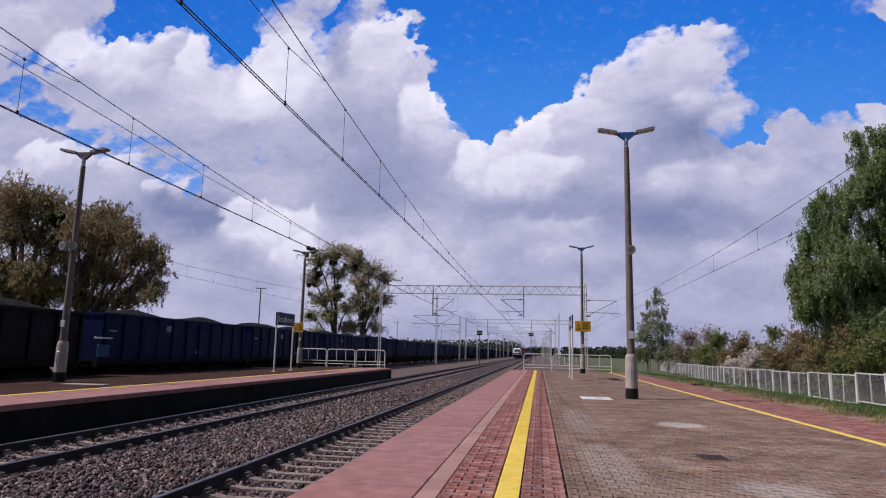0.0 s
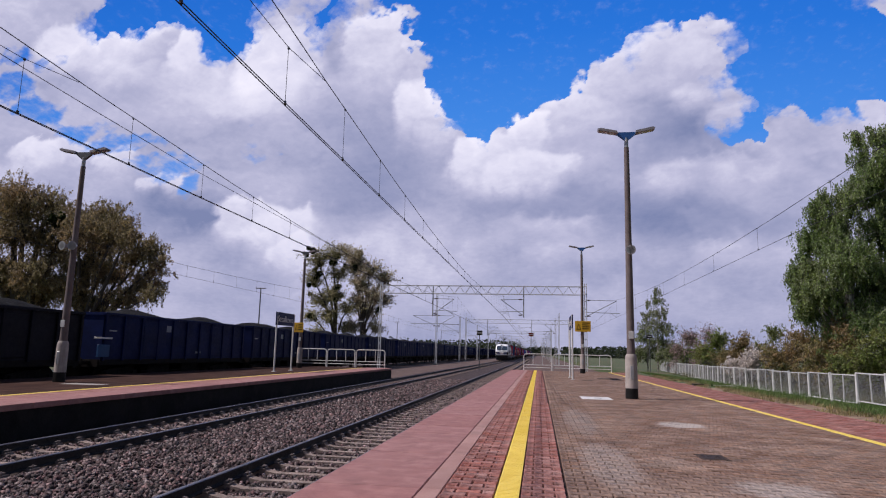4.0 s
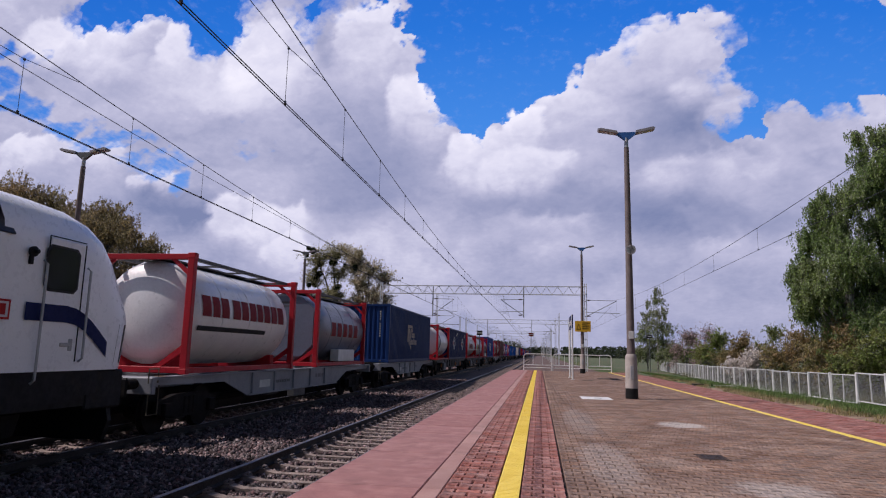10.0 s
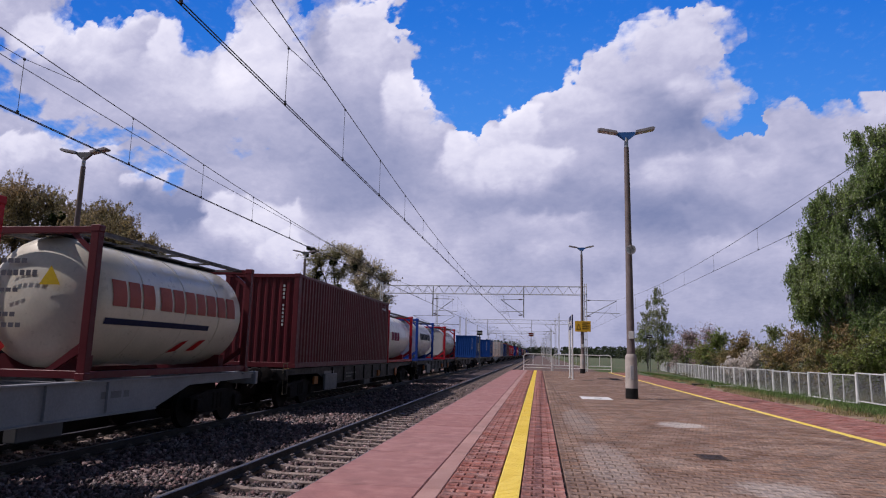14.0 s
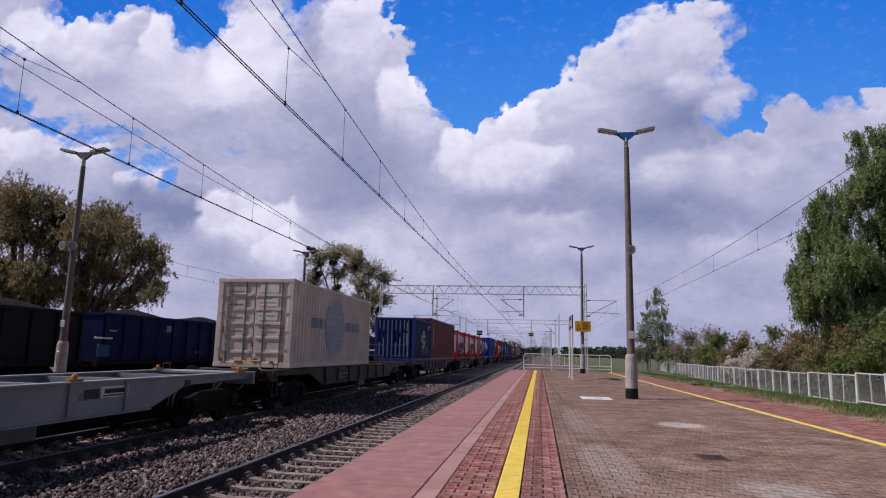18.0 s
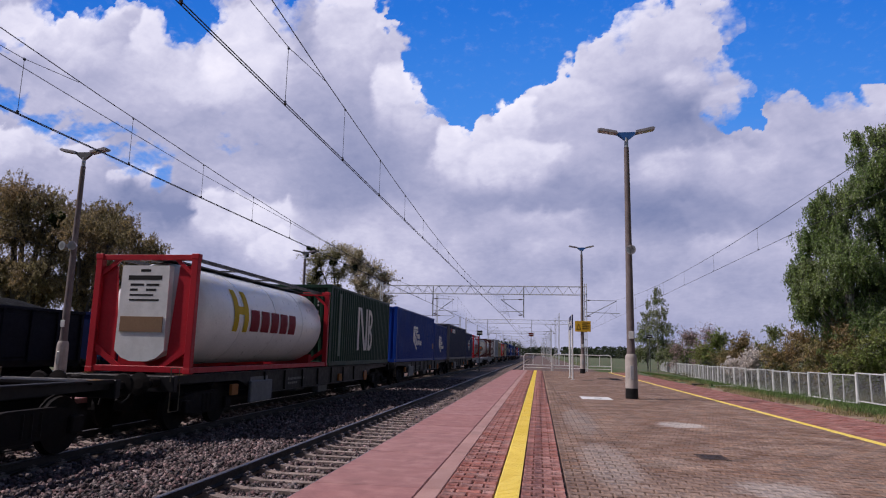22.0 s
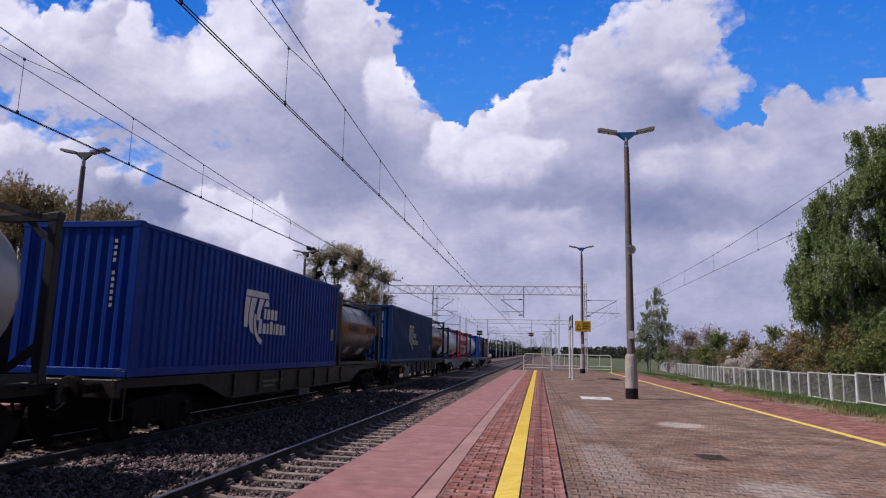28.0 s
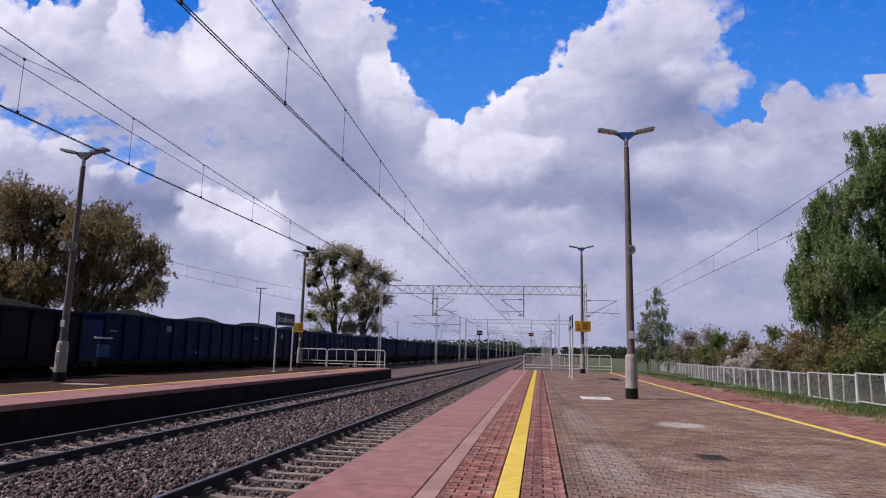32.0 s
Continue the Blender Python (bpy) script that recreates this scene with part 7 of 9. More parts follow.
        hd.tube([(-0.4, head[0] - 0.18, head[1]), (-0.4, head[0] + 0.18, head[1])], 0.02, 6).tube([(0.4, head[0] - 0.18, head[1]), (0.4, head[0] + 0.18, head[1])], 0.02, 6)
        part("collector_head", hd, BLACK, p)
    pantograph(5.0, True)
    pantograph(13.3, False)
    x = 1.4935
    INKB = ink(0.012, 0.014, 0.045)
    rise = pose(0, 0, 0, 0, 0, 4.2)
    for k in (0, 1):
        letters("I am", 0.90, "slogan", INKB, o, pose(x + 0.0008 * k, 4.54 + 0.04 * k, 2.46, 90, 0, 90) @ rise, "dark navy slogan lettering", 0.0, 1.70)
    letters("Eur", 1.18, "slogan", INKB, o, pose(x, 3.68, 1.62, 90, 0, 90) @ rise, "dark navy slogan lettering", 0.03, 1.84)
    letters("pean.", 1.18, "slogan", INKB, o, pose(x, 6.42, 1.82, 90, 0, 90) @ rise, "dark navy slogan lettering", 0.03, 2.95)
    on_side(o, "round_badge", disc(5.93, 2.12, 0.47), (0.012, 0.02, 0.09), "navy round badge in the slogan", x=x + 0.004)
    on_side(o, "badge_mark", ring_poly(6.03, 2.22, 0.17, 0.22, 0, 360, 16) + [rect(5.66, 5.73, 2.04, 2.42)], (0.5, 0.48, 0.35), "pale ring of the badge", x=x + 0.006)
    on_side(o, "badge_mark", blocks(5.64, 1.86, [0.065] * 6, 0.10, 0.03), (0.6, 0.6, 0.62), "pale row of the badge", x=x + 0.0065)
    on_side(o, "company_row", blocks(8.9, 1.72, [0.15] * 2 + [0.13] * 5, 0.15, 0.05, 0.03), (0.05, 0.05, 0.06), "small dark company row", x=x)
    curve = [1.56 + 0.52 * math.sin(min(1, i / 5) * 1.57) for i in range(10)]
    stripe = [[(0.66 + 0.2 * i, curve[i]), (0.86 + 0.2 * i, curve[i + 1]), (0.86 + 0.2 * i, curve[i + 1] + 0.25), (0.66 + 0.2 * i, curve[i] + 0.25)] for i in range(9)]
    on_side(o, "stripe", stripe + [rect(2.46, 2.54, 2.08, 2.33), rect(3.05, 3.58, 2.08, 2.33), rect(9.55, 11.6, 2.08, 2.33), rect(13.5, 14.2, 2.08, 2.33)], (0.012, 0.02, 0.10), "navy stripe along the side", x=x + 0.018)
    on_side(o, "stripe", [[(L - b, z) for b, z in p] for p in stripe], (0.012, 0.02, 0.10), "navy stripe along the rear cab", x=x + 0.0182)
    for y in (2.58, 14.26):
        on_side(o, "emblem", [rect(y, y + 0.42, 2.07, 2.34)], (0.5, 0.03, 0.03), "small red company emblem", x=x + 0.019)
        on_side(o, "emblem_ground", [rect(y + 0.035, y + 0.385, 2.10, 2.31)], (0.7, 0.66, 0.66), "pale ground", x=x + 0.022)
        on_side(o, "emblem_mark", [rect(y + 0.08, y + 0.19, 2.13, 2.28), rect(y + 0.23, y + 0.34, 2.13, 2.28)], (0.5, 0.03, 0.03), "red blocks of the emblem", x=x + 0.024)
    dots = []
    for i in range(26):
        for j in range(22):
            yy, zz = 11.75 + i * 0.075, 1.65 + j * 0.065
            f = math.sin((yy - 11.75) * 2.1 + 0.4) * 0.55 + 0.5 * noise.noise((yy * 1.6, zz * 1.6, 3.0))
            if f > 0.22 and abs(zz - 2.3) < 0.70 * (0.4 + f):
                dots.append(rect(yy, yy + 0.05, zz, zz + 0.05))
    on_side(o, "dotted_map", dots, (0.30, 0.32, 0.40), "grey dotted map", x=x + 0.001)
    on_side(o, "star", [rect(12.0 + 0.22 * k, 12.07 + 0.22 * k, 1.7 + 0.8 * abs(math.sin(k * 1.3)), 1.77 + 0.8 * abs(math.sin(k * 1.3))) for k in range(8)], (0.62, 0.45, 0.06), "small yellow stars", x=x + 0.003)
    on_side(o, "marking", blocks(5.2, 1.16, [0.06] * 9, 0.07, 0.03) + blocks(7.9, 1.22, [0.06] * 14, 0.06, 0.03) + blocks(9.6, 1.2, [0.05] * 6, 0.06, 0.03) + blocks(8.6, 1.0, [0.1] * 3, 0.06, 0.06), (0.45, 0.45, 0.46), "rows of small white marks", x=1.4735)
    for yb in (3.9, L - 3.9):
        b = part("bogie", shared("lbog", lambda: Geo().prism([(-1.9, 0.45), (-1.0, 0.40), (1.0, 0.40), (1.9, 0.45), (2.0, 0.75), (-2.0, 0.75)], "x", 1.0, 1.15).prism([(-1.9, 0.45), (-1.0, 0.40), (1.0, 0.40), (1.9, 0.45), (2.0, 0.75), (-2.0, 0.75)], "x", -1.15, -1.0)
                 .box(-1.0, 1.0, -0.4, 0.4, 0.35, 0.78).tube([(1.1, -0.4, 0.45), (1.1, -0.4, 0.85)], 0.12, 8).tube([(1.1, 0.4, 0.45), (1.1, 0.4, 0.85)], 0.12, 8).box(0.95, 1.2, -1.5, -1.1, 0.42, 0.8, 0.02).box(0.95, 1.2, 1.1, 1.5, 0.42, 0.8, 0.02).mesh("bogie", UNDER)), None, o, at=pose(0, yb, 0))
        for d in (-1.3, 1.3):
            part("wheelset", shared("lwheel", lambda: wheel_mesh(0.62)), None, b, at=pose(0, d, 0))
    part("transformer", Geo().box(-1.2, 1.2, 6.8, 11.1, 0.25, 0.8, 0.04), UNDER, o, "black transformer tank under the floor")
    RUNNING.append((o, s))


locomotive(-219.6)


# ---- coal wagons standing in the siding ----
COAL = material("coal", (0.006, 0.006, 0.0065), 0.8, tones=((0.014, 0.014, 0.015),), scale=6, fine=25, amount=0.5, bump=1.0, bump_scale=14, sheen=0.1)


def coal_wagon(colour, label, height, at, seed):
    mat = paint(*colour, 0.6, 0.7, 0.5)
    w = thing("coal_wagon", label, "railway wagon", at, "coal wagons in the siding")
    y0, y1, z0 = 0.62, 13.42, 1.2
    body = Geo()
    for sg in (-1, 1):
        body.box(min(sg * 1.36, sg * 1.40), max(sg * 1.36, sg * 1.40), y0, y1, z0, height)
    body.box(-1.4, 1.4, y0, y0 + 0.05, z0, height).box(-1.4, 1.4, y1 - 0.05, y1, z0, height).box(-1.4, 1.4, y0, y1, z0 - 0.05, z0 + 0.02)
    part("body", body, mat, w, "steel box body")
    rib = Geo().box(1.40, 1.47, -0.07, 0.07, z0 - 0.1, height - 0.08, 0.02).mesh("rib", mat)
    ribl = Geo().box(-1.47, -1.40, -0.07, 0.07, z0 - 0.1, height - 0.08, 0.02).mesh("rib", mat)
    for k in range(11):
        y = y0 + 0.1 + (y1 - y0 - 0.2) * k / 10
        part("rib", rib, None, w, at=pose(0, y, 0))
        part("rib", ribl, None, w, at=pose(0, y, 0))
    part("top_rail", Geo().box(1.36, 1.48, y0 - 0.02, y1 + 0.02, height - 0.1, height + 0.01, 0.01).box(-1.48, -1.36, y0 - 0.02, y1 + 0.02, height - 0.1, height + 0.01, 0.01).box(-1.4, 1.4, y0 - 0.04, y0 + 0.08, height - 0.1, height + 0.01).box(-1.4, 1.4, y1 - 0.08, y1 + 0.04, height - 0.1, height + 0.01), mat, w)
    part("sill", Geo().box(1.28, 1.40, 0.62, 13.42, 0.92, 1.16, 0.01).box(-1.40, -1.28, 0.62, 13.42, 0.92, 1.16, 0.01).box(-1.3, 1.3, 0.6, 0.8, 0.85, 1.15).box(-1.3, 1.3, 13.24, 13.44, 0.85, 1.15), UNDER, w, "dark underframe")
    door = Geo().box(1.405, 1.435, -0.62, 0.62, z0 + 0.05, height - 0.25, 0.01).box(1.43, 1.46, -0.6, 0.6, z0 + 0.7, z0 + 0.78).mesh("side_door", mat)
    for y in (4.0, 10.0):
        part("side_door", door, None, w, "steel side door", at=pose(0, y, 0))
    # heaped load
    r = random.Random(seed)
    n, m = 9, 25
    v = []
    for j in range(m):
        for i in range(n):
            a, b = i / (n - 1) * 2 - 1, j / (m - 1)
            h = 0.5 * (1 - a * a) * (0.55 + 0.45 * math.sin(b * 3.14)) * (0.65 + 0.5 * noise.noise((b * 4.0 + seed, a, 1.0)) + 0.35 * math.cos((b - 0.28) * 12.5))
            v.append((a * 1.34, y0 + 0.1 + b * (y1 - y0 - 0.2), height - 0.12 + max(h, 0) + r.uniform(0, 0.03)))
    part("coal_load", Geo().add(v, [(j * n + i, j * n + i + 1, (j + 1) * n + i + 1, (j + 1) * n + i) for j in range(m - 1) for i in range(n - 1)]), COAL, w, "heaped black coal")
    for y, f in ((0.6, 0), (13.44, 180)):
        for sx in (-0.875, 0.875):
            part("buffer", BUFFER, None, w, at=pose(sx, y, 0, 0, 0, f))
    part("brake_gear", Geo().box(-0.3, 0.3, 0.9, 13.1, 0.22, 0.95, 0.03).box(-1.0, 1.0, 4.6, 6.4, 0.42, 0.92, 0.03).box(-1.05, 1.05, 7.4, 9.0, 0.5, 0.92, 0.03).tube([(1.0, 4.0, 0.6), (1.0, 10.0, 0.6)], 0.03, 6), UNDER, w, "dark brake gear under the floor")
    for y in (2.5, 11.5):
        b = part("bogie", shared("bogie", lambda: bogie_geo(Geo(), 0).mesh("bogie", UNDER)), None, w, at=pose(0, y, 0))
        for d in (-0.9, 0.9):
            part("wheelset", WHEELSET, None, b, at=pose(0, d, 0))
    on_side(w, "marking", [rect(1.0, 1.5, 2.3, 2.36), rect(5.2, 5.6, 2.4, 2.7), rect(8.0, 8.5, 1.4, 1.5)], (0.30, 0.34, 0.40), "faded pale marks", x=1.404)
    return w


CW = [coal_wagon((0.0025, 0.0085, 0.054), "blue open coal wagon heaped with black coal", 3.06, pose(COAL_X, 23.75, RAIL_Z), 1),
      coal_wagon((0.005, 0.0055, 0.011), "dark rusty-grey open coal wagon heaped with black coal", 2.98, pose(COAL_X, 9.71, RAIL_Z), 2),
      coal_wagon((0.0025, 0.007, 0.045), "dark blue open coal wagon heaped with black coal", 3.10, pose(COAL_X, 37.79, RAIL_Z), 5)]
copy_thing(CW[1], pose(COAL_X, -4.33, RAIL_Z))
for k in range(2, 34):
    copy_thing(CW[0 if k % 3 else 2], pose(COAL_X, 23.75 + 14.04 * k, RAIL_Z))
part("brake_platform", Geo().box(1.40, 1.52, 0.1, 1.1, 1.98, 2.05, 0.01), WHITE_PAINT, CW[0], "white handbrake step")
part("brake_cabinet", Geo().box(1.42, 1.50, 0.3, 1.0, 1.25, 1.75, 0.01), paint(0.03, 0.085, 0.20), CW[0], "lighter blue cabinet")


# ---- lamps, signs, railings ----
DARK_STEEL = material("dark_fittings", (0.11, 0.115, 0.125), 0.6, metal=0.3, fine=40, amount=0.15)
POLE_FOOT = material("pale_concrete", (0.46, 0.41, 0.38), 0.85, tones=((0.36, 0.32, 0.30),), scale=3, fine=90, amount=0.18, dirt=(0.25, 0.21, 0.19), dirt_scale=2, bump=0.15, streak=True)


def lamp_post(x, y, height, label, speaker, turn=0):
    p = thing("platform_lamp", label, "street lamp", pose(x, y, 0, 0, 0, turn), "platform lamps")
    part("base", Geo().lathe([(0, 0.18), (0.3, 0.178)], (0, 0, 0), (0, 0, 1), 16), BLACK, p, "black-painted foot", True)
    part("sleeve", Geo().lathe([(0, 0.178), (0.85, 0.168), (0.93, 0.155), (0.98, 0.13)], (0, 0, 0.3), (0, 0, 2), 16), POLE_FOOT, p, "thick pale concrete foot sleeve", True)
    part("pole", Geo().lathe([(0, 0.118), (height - 1.7, 0.075)], (0, 0, 1.25), (0, 0, 9), 14), POLE, p, "tapered spun-concrete pole", True)
    part("hatch", Geo().box(-0.05, 0.05, -0.178, -0.15, 0.55, 0.95, 0.01), GALV, p, "inspection hatch")
    part("cap", Geo().lathe([(0, 0.06), (0.3, 0.06)], (0, 0, height - 0.45), (0, 0, 9), 12), GALV, p, "steel pole cap")
    part("bracket", Geo().prism([(-0.05, height - 0.22), (0.05, height - 0.22), (0.30, height - 0.02), (0.30, height + 0.03), (-0.30, height + 0.03), (-0.30, height - 0.02)], "y", -0.05, 0.05), BLUE_TRIM if x > 0 else DARK_STEEL, p, "forked bracket")
    for sg in (-1, 1):
        h = part("lamp_head", Geo().prism([(sg * 0.26, height - 0.02), (sg * 0.83, height + 0.09), (sg * 0.86, height + 0.14), (sg * 0.78, height + 0.165), (sg * 0.28, height + 0.06)], "y", -0.13, 0.13), LAMP_CASE, p, "flat street-lamp head")
        part("lamp_glass", Geo().add([(sg * 0.36, -0.1, height - 0.006), (sg * 0.78, -0.1, height + 0.075), (sg * 0.78, 0.1, height + 0.075), (sg * 0.36, 0.1, height - 0.006)], [(0, 1, 2, 3)]), LENS, h, "clear lamp glass")
    if speaker:
        for sg in speaker:
            c, d = Vector((sg * 0.13 if sg < 0 or len(speaker) > 1 else 0.05, -0.13, 4.34)), Vector((0.25 * sg if len(speaker) > 1 else -0.14, -1.0, -0.1))
            sp = part("loudspeaker", Geo().lathe([(-0.1, 0.05), (0.0, 0.06), (0.06, 0.06), (0.12, 0.10), (0.2, 0.14), (0.205, 0.128), (0.1, 0.05), (0.08, 0.01)], c, c + d, 16), LAMP_CASE, p, "round grey loudspeaker horn", True)
            part("horn_rim", Geo().lathe([(0.195, 0.141), (0.215, 0.143), (0.215, 0.100), (0.195, 0.102)], c, c + d, 16), GALV, sp, "pale rim of the horn", True)
            part("horn_core", Geo().lathe([(0.1, 0.0), (0.1, 0.05), (0.205, 0.098), (0.208, 0.0)], c, c + d, 14), BLACK, sp, "dark centre of the horn", True)
    part("notice", Geo().box(-0.07, 0.07, -0.132, -0.115, 1.72, 1.94, 0.004), WHITE_PAINT, p, "small white notice")
    return p


lamp_post(2.66, 19.75, 8.0, "tall concrete platform lamp with two lamp heads and blue bracket", (1,))
lamp_post(2.91, 45.2, 8.55, "tall concrete platform lamp with two lamp heads and yellow warning board", ())
lamp_post(-15.05, 18.9, 7.5, "tall concrete platform lamp with two lamp heads and loudspeakers", (-1, 1))
lamp_post(-15.25, 40.4, 7.5, "tall concrete platform lamp with two lamp heads beside the name board", ())

WARN = material("warning_yellow", (0.72, 0.42, 0.02), 0.5, tones=((0.62, 0.36, 0.02),), scale=3, fine=50, amount=0.08)
NAVY_SIGN = material("sign_blue", (0.008, 0.014, 0.07), 0.5, tones=((0.012, 0.02, 0.085),), scale=3, fine=50, amount=0.06, sheen=0.15)


def warning_board(x, y, z, w, h):
    b = thing("warning_board", "yellow warning board with black triangle fixed to a lamp post", "sign", pose(x, y, z))
    part("board", Geo().box(0, w, 0, 0.02, 0, h, 0.006), WARN, b, "yellow panel")
    tri = Geo().add([(w * 0.08, -0.004, h * 0.2), (w * 0.38, -0.004, h * 0.2), (w * 0.23, -0.004, h * 0.75)], [(0, 1, 2)])
    part("triangle", tri, BLACK, b, "black warning triangle")
    part("triangle_field", Geo().add([(w * 0.135, -0.007, h * 0.26), (w * 0.325, -0.007, h * 0.26), (w * 0.23, -0.007, h * 0.62)], [(0, 1, 2)]), WARN, b)
    for i in range(4):
        part("text_row", Geo().box(w * 0.45, w * (0.92 - 0.05 * (i % 2)), -0.004, 0, h * (0.78 - 0.18 * i), h * (0.86 - 0.18 * i)), BLACK, b, "dark row of unreadable lettering")
    part("clamp", Geo().box(w * 0.3, w * 0.7, 0.02, 0.06, h * 0.45, h * 0.55), GALV, b)


warning_board(2.42, 45.05, 2.78, 1.05, 0.72)
warning_board(-15.65, 40.2, 2.25, 0.62, 0.62)


def name_board(x, ya, yb, z, h, side):
    b = thing("name_board", "dark blue station name board on two white posts", "sign", pose(x, 0, 0))
    for y in (ya + 0.1, yb - 0.1):
        part("post", Geo().tube([(0, y, 0), (0, y, z + h)], 0.045, 10), WHITE_PAINT, b, "white tubular post")
        part("foot_plate", Geo().box(-0.1, 0.1, y - 0.1, y + 0.1, 0, 0.02, 0.005), WHITE_PAINT, b)
    part("board", Geo().box(-0.03, 0.03, ya, yb, z, z + h, 0.008), NAVY_SIGN, b, "dark blue panel")
    letters("Strza\u0142kowo", 0.47, "name_text", WHITE_PAINT, b, pose(0.034 * side, ya + 0.16, z + 0.18, 90, 0, 90) if side > 0 else pose(-0.034, yb - 0.16, z + 0.18, 90, 0, -90), "white station name")
    return b


name_board(-13.62, 32.4, 34.95, 2.42, 0.68, 1)
name_board(1.66, 33.4, 36.4, 2.55, 0.68, -1)


def railing(x0, x1, y, label):
    p = thing("safety_railing", label, "railing", pose(0, y, 0), "white railings at the platform ends")
    h = 1.22
    arc = [(x0, 0, 0), (x0, 0, h - 0.15), (x0 + 0.05, 0, h - 0.05), (x0 + 0.16, 0, h), (x1 - 0.16, 0, h), (x1 - 0.05, 0, h - 0.05), (x1, 0, h - 0.15), (x1, 0, 0)]
    part("frame", Geo().tube(arc, 0.035, 8), WHITE_PAINT, p, "bent white tube")
    for z in (0.22, 0.42):
        part("rail", Geo().tube([(x0, 0, z), (x1, 0, z)], 0.026, 8), WHITE_PAINT, p)
    n = 2 if x1 - x0 < 2.6 else 4
    for k in range(1, n + 1):
        x = x0 + (x1 - x0) * k / (n + 1)
        part("upright", Geo().tube([(x, 0, 0.42), (x, 0, h)], 0.02, 8), WHITE_PAINT, p)
    return p


for a, b in ((-16.85, -14.86), (-14.78, -12.78), (-12.68, -10.62)):
    railing(a, b, 44.6, "white tubular steel railing across the platform end")
railing(-1.12, 0.92, 49.2, "white tubular steel railing across the platform end")
railing(1.02, 5.22, 49.2, "long white tubular steel railing across the platform end")


# lids and patches in the paving
def lid(x, y, w, d, mat, label, name="drain_cover", turn=0, z=0.0):
    o = thing(name, label, "cover", pose(x, y, z, 0, 0, turn))
    part("frame", Geo().box(-w / 2, w / 2, -d / 2, d / 2, -0.01, 0.004, 0.002), mat, o)
    part("plate", Geo().box(-w / 2 + 0.03, w / 2 - 0.03, -d / 2 + 0.03, d / 2 - 0.03, 0.0, 0.007, 0.002), mat, o)
    return o


RUST = material("rusty_iron", (0.06, 0.038, 0.028), 0.8, metal=0.3, tones=((0.09, 0.055, 0.04),), scale=8, fine=60, amount=0.35, bump=0.4)
DRAIN = lid(2.12, 8.72, 0.34, 0.46, RUST, "rusty iron drain cover with slots in the paving")
for k in range(6):
    part("slot", Geo().box(-0.12, 0.12, -0.17 + 0.06 * k, -0.15 + 0.06 * k, 0.006, 0.0085), BLACK, DRAIN, "dark slot")
lid(3.58, 35.7, 1.05, 1.5, RUST, "dark iron manhole cover in the paving")
lid(2.35, 33.0, 0.6, 0.7, RUST, "dark iron drain cover in the paving")
COVER = lid(1.62, 19.5, 0.85, 1.1, WHITE_PAINT, "white-painted cover plate with a dark handle recess in the paving", "cover_plate")
part("handle_recess", Geo().box(-0.05, 0.16, -0.10, 0.06, 0.006, 0.009), BLACK, COVER, "dark handle recess")
lid(-13.6, 18.2, 1.3, 0.5, CONCRETE, "pale concrete cover plate on the opposite platform", "cover_plate")
solid("drain_block", Geo().box(6.86, 7.3, 30.9, 31.25, -0.05, 0.06, 0.01), BLACK, "black drain block at the grass edge", "drain")
lid(8.05, 30.6, 0.9, 0.6, CONCRETE, "weathered concrete lid at the grass edge", "cover_plate", z=0.03)


# ---- overhead line ----
def lattice(g, a, b, w, step):
    """A flat lattice between two chords, from a to b, w apart in z."""
    a, b = Vector(a), Vector(b)
    n = max(2, int((b - a).length / step))
    up = Vector((0, 0, w))
    for dy in (-0.22, 0.22):
        o = Vector((0, dy, 0))
        g.tube([a + o, b + o], 0.045, 4).tube([a + o + up, b + o + up], 0.045, 4)
        for i in range(n):
            p, q = a + (b - a) * i / n + o, a + (b - a) * (i + 1) / n + o
            g.tube([p, (p + q) / 2 + up], 0.022, 4, False).tube([(p + q) / 2 + up, q], 0.022, 4, False)
    return g


def mast_geo(h, w=0.10):
    g = Geo()
    for sx in (-w, w):
        g.box(sx - 0.04, sx + 0.04, -0.06, 0.06, 0, h)
    z = 0.4
    while z < h:
        g.box(-w, w, -0.02, 0.02, z, z + 0.1)
        z += 0.75
    return g


MAST_STEEL = material("mast_paint", (0.80, 0.81, 0.83), 0.6, tones=((0.64, 0.65, 0.67),), scale=2, fine=40, amount=0.1, dirt=(0.35, 0.32, 0.3), dirt_scale=2, dirt_at=0.64)
WIRE_Z, GZ = 4.94, -0.70


def cantilever(parent, x_mast, x_wire, z_mess=6.55):
    """A bracket from a mast or a drop tube to the wires."""
    sg = 1 if x_wire > x_mast else -1
    a = part("cantilever", Geo().tube([(x_mast, 0, 5.0), (x_wire, 0, z_mess + 0.05)], 0.035, 6).tube([(x_mast, 0, z_mess + 0.1), (x_wire, 0, z_mess + 0.05)], 0.028, 6).tube([(x_mast, 0, 5.45), (x_wire + sg * 0.3, 0, 5.35)], 0.03, 6).tube([(x_wire - sg * 0.6, 0, 5.38), (x_wire, 0, WIRE_Z + 0.03)], 0.018, 6), GALV, parent, "tubular bracket arm")
    for z in (5.05, z_mess + 0.08):
        part("insulator", shared("wins", lambda: Geo().lathe([(0.05 * i + d, r) for i in range(7) for d, r in ((0, 0.045), (0.012, 0.08), (0.03, 0.045))], (0, 0, 0), (1, 0, 0), 8).mesh("insulator", paint(0.10, 0.045, 0.03))), None, a, "brown ribbed insulator", at=pose(x_mast + (0.15 if sg > 0 else -0.5), 0, z))


